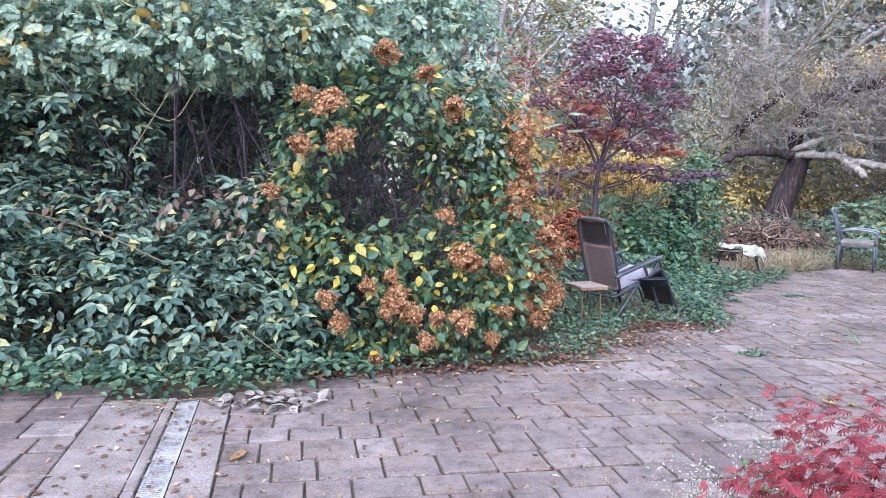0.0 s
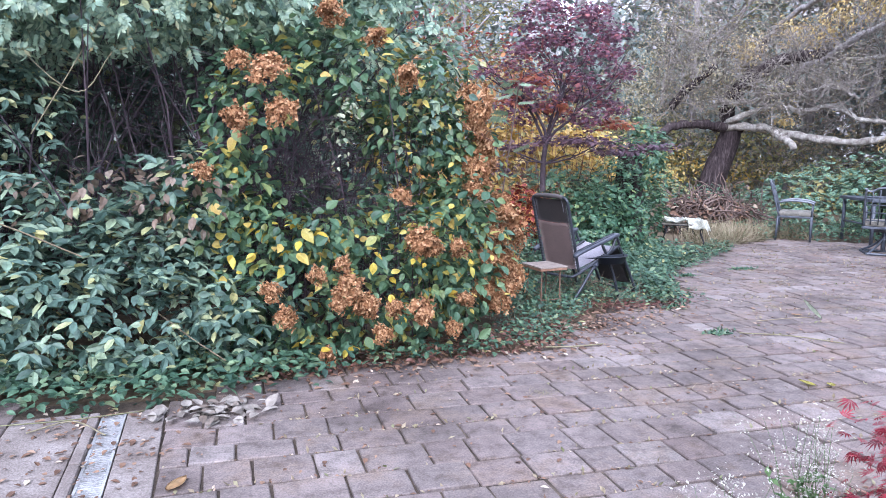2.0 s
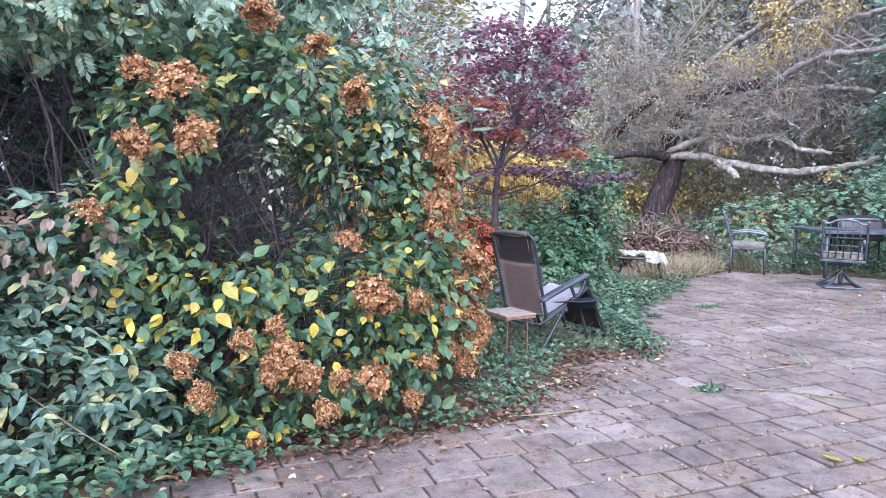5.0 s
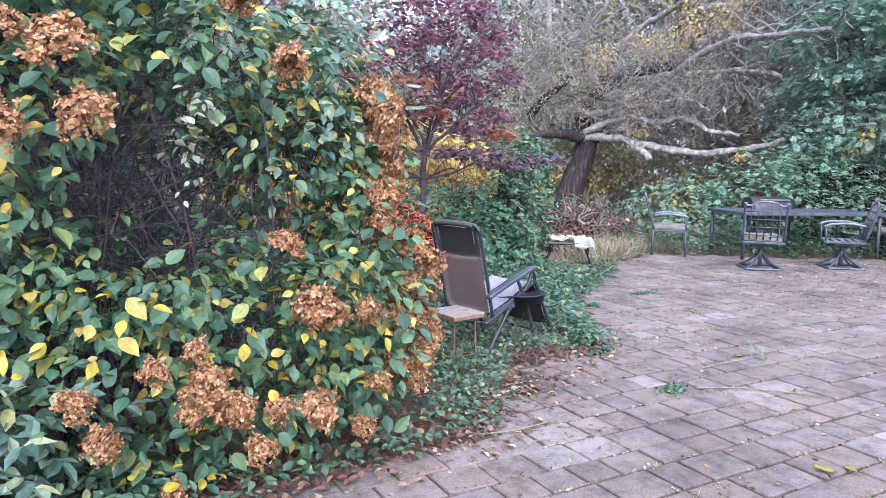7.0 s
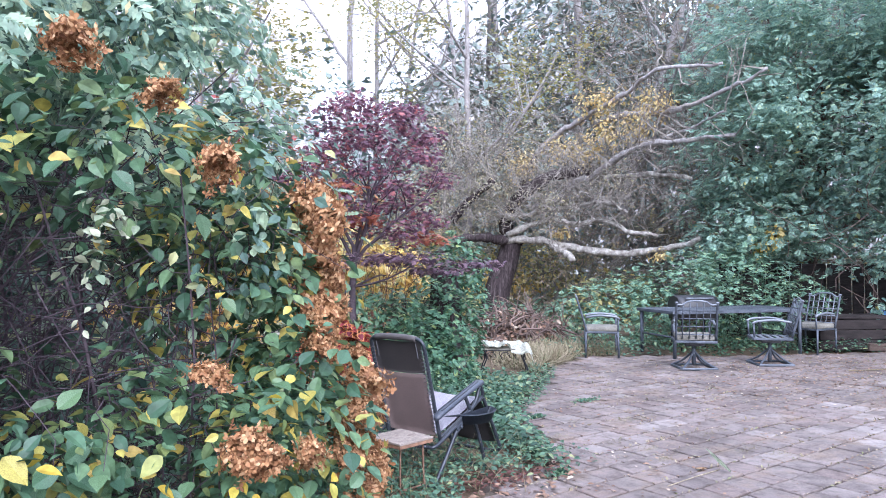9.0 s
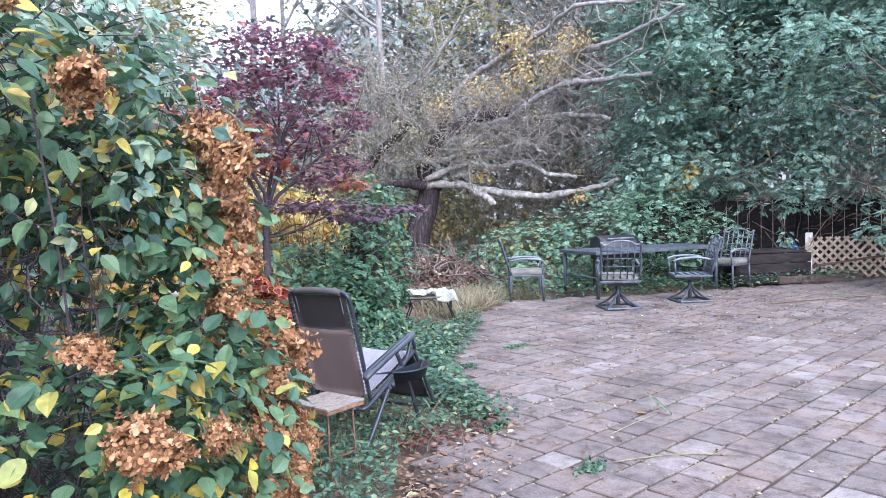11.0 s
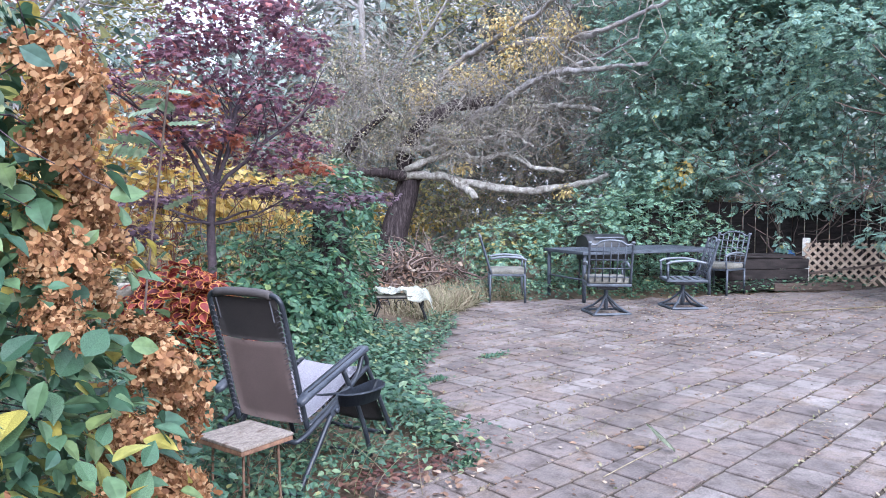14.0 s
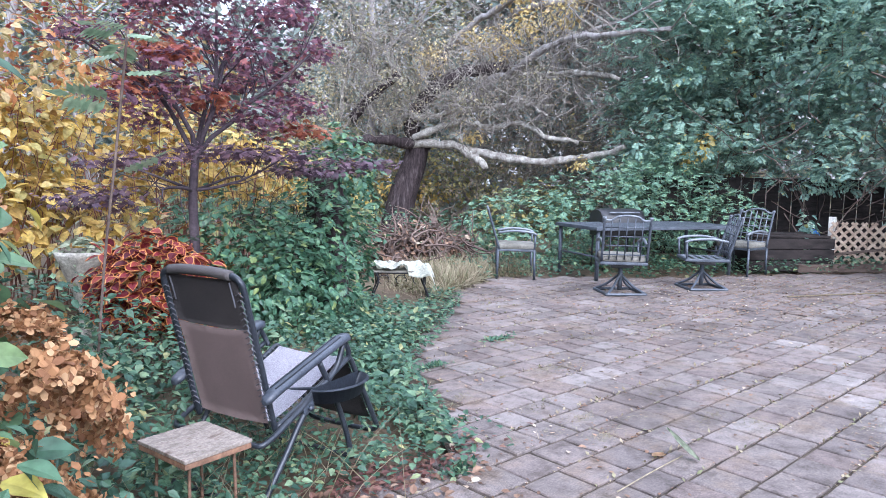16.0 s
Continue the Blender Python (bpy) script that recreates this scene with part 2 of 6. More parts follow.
M_IVY = leaf_mat("ivy_leaf", [(0.04, 0.1, 0.065), (0.07, 0.155, 0.09), (0.115, 0.215, 0.115), (0.22, 0.27, 0.09)], [0, 0.5, 0.9, 1.0], rough=0.4)
M_MAPLE = leaf_mat("purple_maple_leaf", [(0.085, 0.05, 0.075), (0.16, 0.08, 0.115), (0.26, 0.115, 0.15), (0.38, 0.13, 0.12)], [0, 0.45, 0.85, 1], rough=0.5, trans=0.45)
M_RED = leaf_mat("scarlet_maple_leaf", [(0.12, 0.01, 0.02), (0.22, 0.02, 0.035), (0.32, 0.04, 0.055)], rough=0.45, trans=0.35)
M_YEL = leaf_mat("golden_leaf", [(0.46, 0.3, 0.09), (0.6, 0.43, 0.11), (0.64, 0.5, 0.22), (0.4, 0.38, 0.14)], [0, 0.4, 0.8, 1], rough=0.5, trans=0.4)
M_COLEUS = leaf_mat("coleus_red_leaf", [(0.09, 0.012, 0.022), (0.17, 0.02, 0.03), (0.26, 0.045, 0.035)], rough=0.5)
M_CEDGE = leaf_mat("coleus_orange_edge", [(0.45, 0.16, 0.05), (0.55, 0.27, 0.09)], rough=0.5)
M_VINE = leaf_mat("wisteria_green_leaf", [(0.13, 0.225, 0.2), (0.22, 0.35, 0.29), (0.3, 0.44, 0.35), (0.36, 0.48, 0.34), (0.5, 0.42, 0.14)], [0, 0.35, 0.7, 0.97, 1.0], rough=0.58, trans=0.5)
M_WOODS = leaf_mat("mixed_autumn_wood_leaf", [(0.16, 0.18, 0.14), (0.24, 0.235, 0.17), (0.35, 0.3, 0.16), (0.32, 0.25, 0.24), (0.5, 0.38, 0.16)], [0, 0.4, 0.65, 0.85, 1], rough=0.7, trans=0.3)
# lightened and greyed: distance haze is mixed into this leaf colour
M_PINE = leaf_mat("hazed_evergreen_leaf", [(0.13, 0.175, 0.165), (0.19, 0.24, 0.215), (0.27, 0.3, 0.26)], rough=0.7, trans=0.15)
M_OLIVE = leaf_mat("olive_yellow_leaf", [(0.22, 0.235, 0.11), (0.32, 0.31, 0.14), (0.46, 0.37, 0.13)], rough=0.6, trans=0.35)
M_GRASS = leaf_mat("dry_tan_grass", [(0.15, 0.12, 0.075), (0.3, 0.25, 0.17), (0.15, 0.16, 0.08)], rough=0.7, trans=0.2)
M_GREENGRASS = leaf_mat("green_weed_blade", [(0.06, 0.12, 0.04), (0.1, 0.17, 0.06)], rough=0.6)
M_WHITEFL = leaf_mat("white_weed_flower", [(0.3, 0.29, 0.24), (0.46, 0.45, 0.39)], rough=0.7, trans=0.3)
M_SILVER = leaf_mat("pale_variegated_leaf", [(0.2, 0.24, 0.16), (0.36, 0.38, 0.26), (0.1, 0.15, 0.09)], rough=0.5)

# ---- mesh helpers ----
rng = np.random.default_rng(7)


def tri_mesh(name, V, F, mat, smooth=False):
    V, F = np.asarray(V, np.float32), np.asarray(F, np.int32)
    me = bpy.data.meshes.new(name)
    me.vertices.add(len(V))
    me.vertices.foreach_set("co", V.ravel())
    me.loops.add(F.size)
    me.loops.foreach_set("vertex_index", F.ravel())
    me.polygons.add(len(F))
    me.polygons.foreach_set("loop_start", np.arange(0, F.size, 3, dtype=np.int32))
    me.polygons.foreach_set("use_smooth", np.full(len(F), smooth))
    me.update(calc_edges=True)
    me.validate()
    me.materials.append(mat)
    return me


def part(name, data, material=None, parent=None, label=""):
    """Links a bmesh or a mesh as one object under a thing or a part."""
    if isinstance(data, bmesh.types.BMesh):
        me = bpy.data.meshes.new(name)
        data.to_mesh(me)
        data.free()
        if material:
            me.materials.append(material)
        data = me
    ob = new(name, data)
    if parent is not None:
        ob.parent = parent
    return tagged(ob, label)


def thing(name, label, category, x=0, y=0, z=0, rz=0, group="", kind=""):
    ob = new(name)
    ob.empty_display_size = 0.2
    ob.matrix_world = pose(x, y, z, 0, 0, rz)
    return tagged(ob, label, category, group, kind)


def unit(v):
    return v / np.maximum(np.linalg.norm(v, axis=-1, keepdims=True), 1e-9)


def box_bm(bm, c, s, m=None, bevel=0.0):
    r = bmesh.ops.create_cube(bm, size=1)
    vs = r["verts"]
    bmesh.ops.transform(bm, matrix=Matrix.Translation(c) @ (m or Matrix()) @ Matrix.Diagonal((*s, 1)), verts=vs)
    if bevel:
        es = list({e for v in vs for e in v.link_edges})
        bmesh.ops.bevel(bm, geom=es, offset=bevel, segments=2, affect="EDGES", profile=0.6)
    return bm


def box(c, s, m=None, bevel=0.0):
    return box_bm(bmesh.new(), c, s, m, bevel)


def smooth_path(pts, n=6):
    """A rounded run through a few control points."""
    P = np.asarray(pts, float)
    if len(P) < 3:
        return np.linspace(P[0], P[-1], n + 1)
    E = np.vstack([2 * P[0] - P[1], P, 2 * P[-1] - P[-2]])
    out = []
    for i in range(1, len(E) - 2):
        a, b, c, d = E[i - 1 : i + 3]
        for u in np.linspace(0, 1, n, endpoint=False):
            out.append(0.5 * (2 * b + (c - a) * u + (2 * a - 5 * b + 4 * c - d) * u * u + (3 * b - a - 3 * c + d) * u ** 3))
    out.append(P[-1])
    return np.array(out)


def tubes(runs, sides=6, cap=True):
    """Vertices and triangles of round bars: runs of (points, radii)."""
    VV, FF, off = [], [], 0
    ang = np.linspace(0, 2 * math.pi, sides, endpoint=False)
    for pts, rad in runs:
        P = np.asarray(pts, float)
        n = len(P)
        R = np.broadcast_to(np.asarray(rad, float), (n,))
        T = unit(np.gradient(P, axis=0))
        ref = np.array([0.0, 0, 1]) if abs(T[:, 2]).mean() < 0.8 else np.array([1.0, 0.2, 0])
        A = unit(np.cross(T, ref))
        B = np.cross(T, A)
        ring = P[:, None] + R[:, None, None] * (np.cos(ang)[None, :, None] * A[:, None] + np.sin(ang)[None, :, None] * B[:, None])
        VV.append(ring.reshape(-1, 3))
        i = np.arange(n - 1)[:, None] * sides
        j = np.arange(sides)[None]
        k = (j + 1) % sides
        a, b, c, d = i + j, i + k, i + sides + k, i + sides + j
        f = np.concatenate([np.stack([a, b, c], -1).reshape(-1, 3), np.stack([a, c, d], -1).reshape(-1, 3)])
        if cap:
            q = np.arange(1, sides - 1)
            e = (n - 1) * sides
            f = np.concatenate([f, np.stack([0 * q, q + 1, q], -1), np.stack([e + 0 * q, e + q, e + q + 1], -1)])
        FF.append(f + off)
        off += n * sides
    return np.concatenate(VV), np.concatenate(FF)


def bar(name, pts, r, mat, parent, sides=8, n=6, label="", straight=False):
    P = np.asarray(pts, float) if straight else smooth_path(pts, n)
    V, F = tubes([(P, r)], sides)
    return part(name, tri_mesh(name, V, F, mat, True), None, parent, label)


# leaf outlines: along +y, one unit long, facing +z
OVATE = (np.array([(0, 0, 0), (-0.28, 0.28, 0.06), (0.28, 0.28, 0.06), (-0.26, 0.6, 0.02), (0.26, 0.6, 0.02), (0, 1, -0.14), (0, 0.3, -0.02), (0, 0.63, -0.05)]),
         np.array([(0, 6, 1), (0, 2, 6), (1, 6, 7), (1, 7, 3), (6, 2, 4), (6, 4, 7), (3, 7, 5), (7, 4, 5)]))
BROAD = (np.array([(0, 0, 0), (-0.16, 0.1, 0.03), (0.16, 0.1, 0.03), (-0.29, 0.28, 0.07), (0.29, 0.28, 0.07), (-0.31, 0.47, 0.06), (0.31, 0.47, 0.06), (-0.22, 0.7, 0.0), (0.22, 0.7, 0.0), (-0.09, 0.87, -0.07), (0.09, 0.87, -0.07), (0, 1, -0.14),
                   (0, 0.28, -0.01), (0, 0.47, -0.02), (0, 0.7, -0.06)]),
         np.array([(0, 12, 1), (0, 2, 12), (1, 12, 3), (2, 4, 12), (3, 12, 13), (3, 13, 5), (12, 4, 6), (12, 6, 13), (5, 13, 14), (5, 14, 7), (13, 6, 8), (13, 8, 14), (7, 14, 9), (14, 8, 10), (9, 14, 11), (14, 10, 11)]))
PETAL = (np.array([(0, 0, 0), (-0.3, 0.4, 0.08), (0.3, 0.4, 0.0), (-0.26, 0.8, 0.02), (0.26, 0.8, 0.1), (0, 1, -0.05)]), np.array([(0, 2, 1), (1, 2, 3), (3, 2, 4), (3, 4, 5)]))
SMALL = (np.array([(0, 0, 0), (-0.25, 0.45, 0.04), (0.25, 0.45, 0.04), (0, 1, -0.08)]), np.array([(0, 2, 1), (1, 2, 3)]))
CENTRE = (BROAD[0] * np.array([0.8, 0.8, 1]) + np.array([0, 0.1, 0]), BROAD[1])
AROUND = (0, 1, 3, 5, 7, 9, 11, 10, 8, 6, 4, 2)
RIM = (np.concatenate([BROAD[0][list(AROUND)], CENTRE[0][list(AROUND)]]),
       np.array([f for k in range(12) for f in ((k, (k + 1) % 12, 12 + (k + 1) % 12), (k, 12 + (k + 1) % 12, 12 + k))]))
BLADE = (np.array([(-0.017, 0, 0), (0.017, 0, 0), (-0.012, 0.6, 0.05), (0.012, 0.6, 0.05), (0, 1, -0.1)]), np.array([(0, 1, 3), (0, 3, 2), (2, 3, 4)]))


def compound(pairs, w=0.16, ln=0.42, rounded=False):
    V, F = [], []
    spots = [(0.25 + 0.6 * i / max(1, pairs - 1), s) for i in range(pairs) for s in (-1, 1)] + [(0.9, 0)]
    for y, s in spots:
        a = s * 1.05
        d = np.array([math.sin(a), math.cos(a), -0.25 * abs(s)])
        n = np.array([math.cos(a), -math.sin(a), 0])
        o = np.array([0, y * 0.72, 0])
        k = len(V)
        L = ln * (1.1 if s == 0 else 1 - 0.25 * abs(y - 0.5))
        if rounded:
            dip = np.array([0, 0, 0.05])
            V += [o, o + d * L * 0.22 - n * w * 0.36 + dip, o + d * L * 0.22 + n * w * 0.36 + dip, o + d * L * 0.6 - n * w * 0.44 + dip, o + d * L * 0.6 + n * w * 0.44 + dip, o + d * L, o + d * L * 0.45]
            F += [(k, k + 6, k + 1), (k, k + 2, k + 6), (k + 1, k + 6, k + 3), (k + 2, k + 4, k + 6), (k + 3, k + 6, k + 5), (k + 6, k + 4, k + 5)]
            continue
        V += [o, o + d * L * 0.45 - n * w * 0.5, o + d * L * 0.45 + n * w * 0.5, o + d * L]
        F += [(k, k + 2, k + 1), (k + 1, k + 2, k + 3)]
    k = len(V)
    V += [np.array([-0.008, 0, 0]), np.array([0.008, 0, 0]), np.array([0, 0.75, 0])]
    F.append((k, k + 1, k + 2))
    return np.array(V), np.array(F)


def palmate(lobes, w=0.16, cut=0.0):
    V, F = [np.zeros(3)], []
    for i in range(lobes):
        a = (i - (lobes - 1) / 2) * (2.6 / (lobes - 1)) * 0.9
        L = 1 - 0.12 * abs(i - (lobes - 1) / 2)
        d, n = np.array([math.sin(a), math.cos(a), 0]), np.array([math.cos(a), -math.sin(a), 0])
        k = len(V)
        V += [d * L * 0.5 - n * w, d * L * 0.5 + n * w, d * L + np.array([0, 0, -0.12])]
        F += [(0, k + 1, k), (k, k + 1, k + 2)]
    return np.array(V), np.array(F)


SPRAY, TRIPLE, FIVE, PALM, PALM_FINE = compound(5, 0.14, 0.34), compound(2, 0.24, 0.5), compound(2, 0.26, 0.52, True), palmate(5, 0.17), palmate(7, 0.06)


def leaf_cloud(pos, nrm, size, outline, droop=0.3, tilt=0.45, along=0.7, face=0.8):
    pos, nrm = np.asarray(pos, float), unit(np.asarray(nrm, float))
    N = len(pos)
    n = unit(face * nrm + tilt * rng.normal(size=(N, 3)) + np.array([0, 0, 1.5 - face]))
    d = 0.7 * rng.normal(size=(N, 3)) + np.array([0, 0, -droop]) + along * nrm
    d = unit(d - n * (d * n).sum(1, keepdims=True))
    s = np.cross(d, n)
    T, TF = outline
    size = np.broadcast_to(size, (N,))[:, None, None]
    V = pos[:, None] + size * (T[None, :, 0:1] * s[:, None] + T[None, :, 1:2] * d[:, None] + T[None, :, 2:3] * n[:, None])
    F = TF[None] + (np.arange(N) * len(T))[:, None, None]
    return V.reshape(-1, 3), F.reshape(-1, 3)


def leaves(name, pos, nrm, size, outline, mat, parent, label="", droop=0.3, tilt=0.45, along=0.7, stuff=True, face=0.8):
    V, F = leaf_cloud(pos, nrm, size, outline, droop, tilt, along, face)
    ob = part(name, tri_mesh(name, V, F, mat), None, parent, label)
    return tagged(ob, kind="stuff") if stuff else ob


def blob_points(blobs, n, lo=0.72, hi=1.06, zmin=0.02, keep=None):
    """Places on and just under the skin of rounded masses (x, y, z, rx, ry, rz), with a lumpy outline."""
    B = np.asarray(blobs, float)
    area = (B[:, 3] * B[:, 4] + B[:, 3] * B[:, 5] + B[:, 4] * B[:, 5])
    pick = rng.choice(len(B), size=n, p=area / area.sum())
    d = unit(rng.normal(size=(n, 3)))
    b = B[pick]
    lump = 1 + 0.16 * np.sin(d[:, 0] * 5 + pick) * np.sin(d[:, 1] * 6 + 2 * pick) + 0.1 * np.sin(d[:, 2] * 9 + d[:, 0] * 7)
    r = (lo + (hi - lo) * rng.random(n) ** 0.6) * lump
    p = b[:, :3] + d * b[:, 3:] * r[:, None]
    nr = unit(d / b[:, 3:])
    ok = p[:, 2] > zmin
    if keep is not None:
        ok &= keep(p)
    return p[ok], nr[ok]


def stems(n, base, spread, height, r=0.006, lean=0.4, seg=5, wob=0.06):
    """Thin upright stems from a patch of ground: base (x, y), spread (sx, sy), height (low, high)."""
    runs = []
    for _ in range(n):
        p = np.array([base[0] + spread[0] * rng.uniform(-1, 1), base[1] + spread[1] * rng.uniform(-1, 1), 0.0])
        h = rng.uniform(*height)
        t = np.linspace(0, 1, seg + 1)[:, None]
        l = rng.normal(size=3) * lean
        l[2] = 0
        P = p + t * np.array([0, 0, h]) + t ** 1.5 * l * h + np.cumsum(rng.normal(size=(seg + 1, 3)) * wob * h / seg, 0)
        P[0] = p
        runs.append((P, np.linspace(r, r * 0.35, seg + 1)))
    return runs


def tangle(n, centre, spread, length, r=0.004, seg=5):
    """Criss-crossing thin twigs in a volume."""
    runs = []
    for _ in range(n):
        p = np.array(centre) + np.array(spread) * rng.uniform(-1, 1, 3)
        d = unit(rng.normal(size=3) * np.array([1, 0.6, 0.8]))
        L = rng.uniform(*length)
        P = [p]
        for _ in range(seg):
            d = unit(d + 0.35 * rng.normal(size=3))
            P.append(P[-1] + d * L / seg)
        P = np.array(P)
        P[:, 2] = np.maximum(P[:, 2], 0.01)
        runs.append((P, np.linspace(r, r * 0.4, seg + 1)))
    return runs


def grow(p, d, length, r, level, runs, tips, kids=4, bend=0.18, up=0.08, shrink=0.62, spread=0.75, start=0.25):
    """A limb with its side branches; tips collects the ends of the thinnest ones."""
    seg = 6 if level > 1 else 4
    P, d = [np.asarray(p, float)], np.asarray(d, float)
    dirs = [d]
    for _ in range(seg):
        d = unit(d + bend * rng.normal(size=3) + np.array([0, 0, up]))
        P.append(P[-1] + d * length / seg)
        dirs.append(d)
    runs.append((np.array(P), np.linspace(r, r * 0.45, seg + 1)))
    if level == 0:
        tips.append((P[-1], d))
        tips.append((P[seg // 2], d))
        return
    for k in range(kids):
        u = start + (1 - start) * (k + rng.random()) / kids
        i = min(seg - 1, int(u * seg))
        side = unit(np.cross(dirs[i], rng.normal(size=3)))
        grow(P[i] + (P[i + 1] - P[i]) * (u * seg - i), unit(dirs[i] * (1 - spread * 0.5) + side * spread), length * shrink * rng.uniform(0.7, 1.1),
             r * 0.45 * (1.1 - 0.5 * u), level - 1, runs, tips, kids, bend, up, shrink, spread, 0.2)

# ---- ground, patio bed, drain ----
EDGE_X = (-6, -3, -1.35, 0, 0.66, 1.5, 2.4, 3.0, 3.4, 4.2, 5.2, 6.1, 7.6, 9.0, 9.9, 11, 12.8, 14.5, 18)
EDGE_Y = (5.9, 5.8, 5.6, 5.45, 5.68, 5.75, 5.85, 6.3, 6.75, 6.85, 8.4, 9.0, 10.2, 10.8, 10.3, 9.4, 8.4, 7.5, 6.6)


def patio_edge(x):
    return np.interp(x, EDGE_X, EDGE_Y)


def ground_sheet():
    xs = np.concatenate([[-300, -120, -50, -20], np.arange(-8, 30.1, 0.5), [40, 60, 120, 300]])
    ys = np.concatenate([[-300, -120, -40, -12], np.arange(-4, 34.1, 0.5), [45, 70, 130, 300]])
    X, Y = np.meshgrid(xs, ys)
    over = np.clip((Y - patio_edge(X)) / 1.2, 0, 1)
    Z = -0.06 + over * (0.05 + 0.03 * np.sin(X * 2.1) * np.sin(Y * 1.7)) + 0.03 * np.clip(Y - 13, 0, 20)
    V = np.stack([X, Y, Z], -1).reshape(-1, 3)
    w = len(xs)
    i = (np.arange(len(ys) - 1)[:, None] * w + np.arange(w - 1)[None]).ravel()
    F = np.concatenate([np.stack([i, i + 1, i + w + 1], -1), np.stack([i, i + w + 1, i + w], -1)])
    ob = part("ground", tri_mesh("ground", V, F, M_SOIL, True))
    return tagged(ob, "dark garden soil under leaf litter and weeds", "ground", kind="structure")


ground_sheet()
patio_ob = thing("pavement", "worn pinkish grey concrete paver patio with weedy joints", "patio", kind="structure")


def joint_bed():
    xs = np.arange(-6, 18.01, 0.25)
    V, F = [], []
    for i, x in enumerate(xs):
        V += [(x, -4, -0.012), (x, float(patio_edge(x)) + 0.03, -0.012), (x, -4, -0.1), (x, float(patio_edge(x)) + 0.03, -0.1)]
        if i:
            a, b = 4 * i - 4, 4 * i
            F += [(a, b, b + 1), (a, b + 1, a + 1), (a + 1, b + 1, b + 3), (a + 1, b + 3, a + 3)]
    part("joint_bed", tri_mesh("joint_bed", V, F, M_JOINT), None, patio_ob, "dark soil and moss in the joints")


joint_bed()


def drain():
    t = thing("drain_channel", "white plastic slotted drain set between concrete strips", "drain", kind="structure")
    for k in range(15):
        y = 5.3 - 0.5 * k
        g = part("grate", box((-0.295, y - 0.25, -0.014), (0.012, 0.496, 0.026)), M_GRATE, t)
        part("grate_rail", box((-0.195, y - 0.25, -0.014), (0.012, 0.496, 0.026)), M_GRATE, g)
        bm = bmesh.new()
        for j in range(26):
            box_bm(bm, (-0.245, y - 0.012 - j * 0.019, -0.012), (0.092, 0.0085, 0.02))
        part("slots", bm, M_GRATE, g)
        part("channel_floor", box((-0.245, y - 0.25, -0.05), (0.09, 0.5, 0.01)), M_JOINT, g)
    for k in range(12):
        part("concrete_strip", box((-0.094, 5.02 - 0.61 * k, -0.02), (0.175, 0.6, 0.05), bevel=0.006), M_CONCRETE, t)
        part("concrete_edging", box((-0.332, 5.0 - 0.61 * k, -0.012), (0.05, 0.606, 0.06), bevel=0.014), M_CONCRETE, t)
        part("concrete_apron", box((-0.535, 4.99 - 0.71 * k, -0.02), (0.34, 0.7, 0.044), bevel=0.006), M_CONCRETE, t)

    n = 260
    P = np.stack([rng.normal(-0.28, 0.22, n), 5.3 - 1.9 * rng.random(n) ** 1.6, np.full(n, 0.012)], -1)
    P = P[P[:, 0] > -0.75]
    leaves("debris", P, np.tile((0, 0, 1.0), (len(P), 1)), rng.uniform(0.015, 0.05, len(P)), OVATE, M_DRY, t, "dry leaf scraps lying on the drain", tilt=0.25, droop=0)


drain()

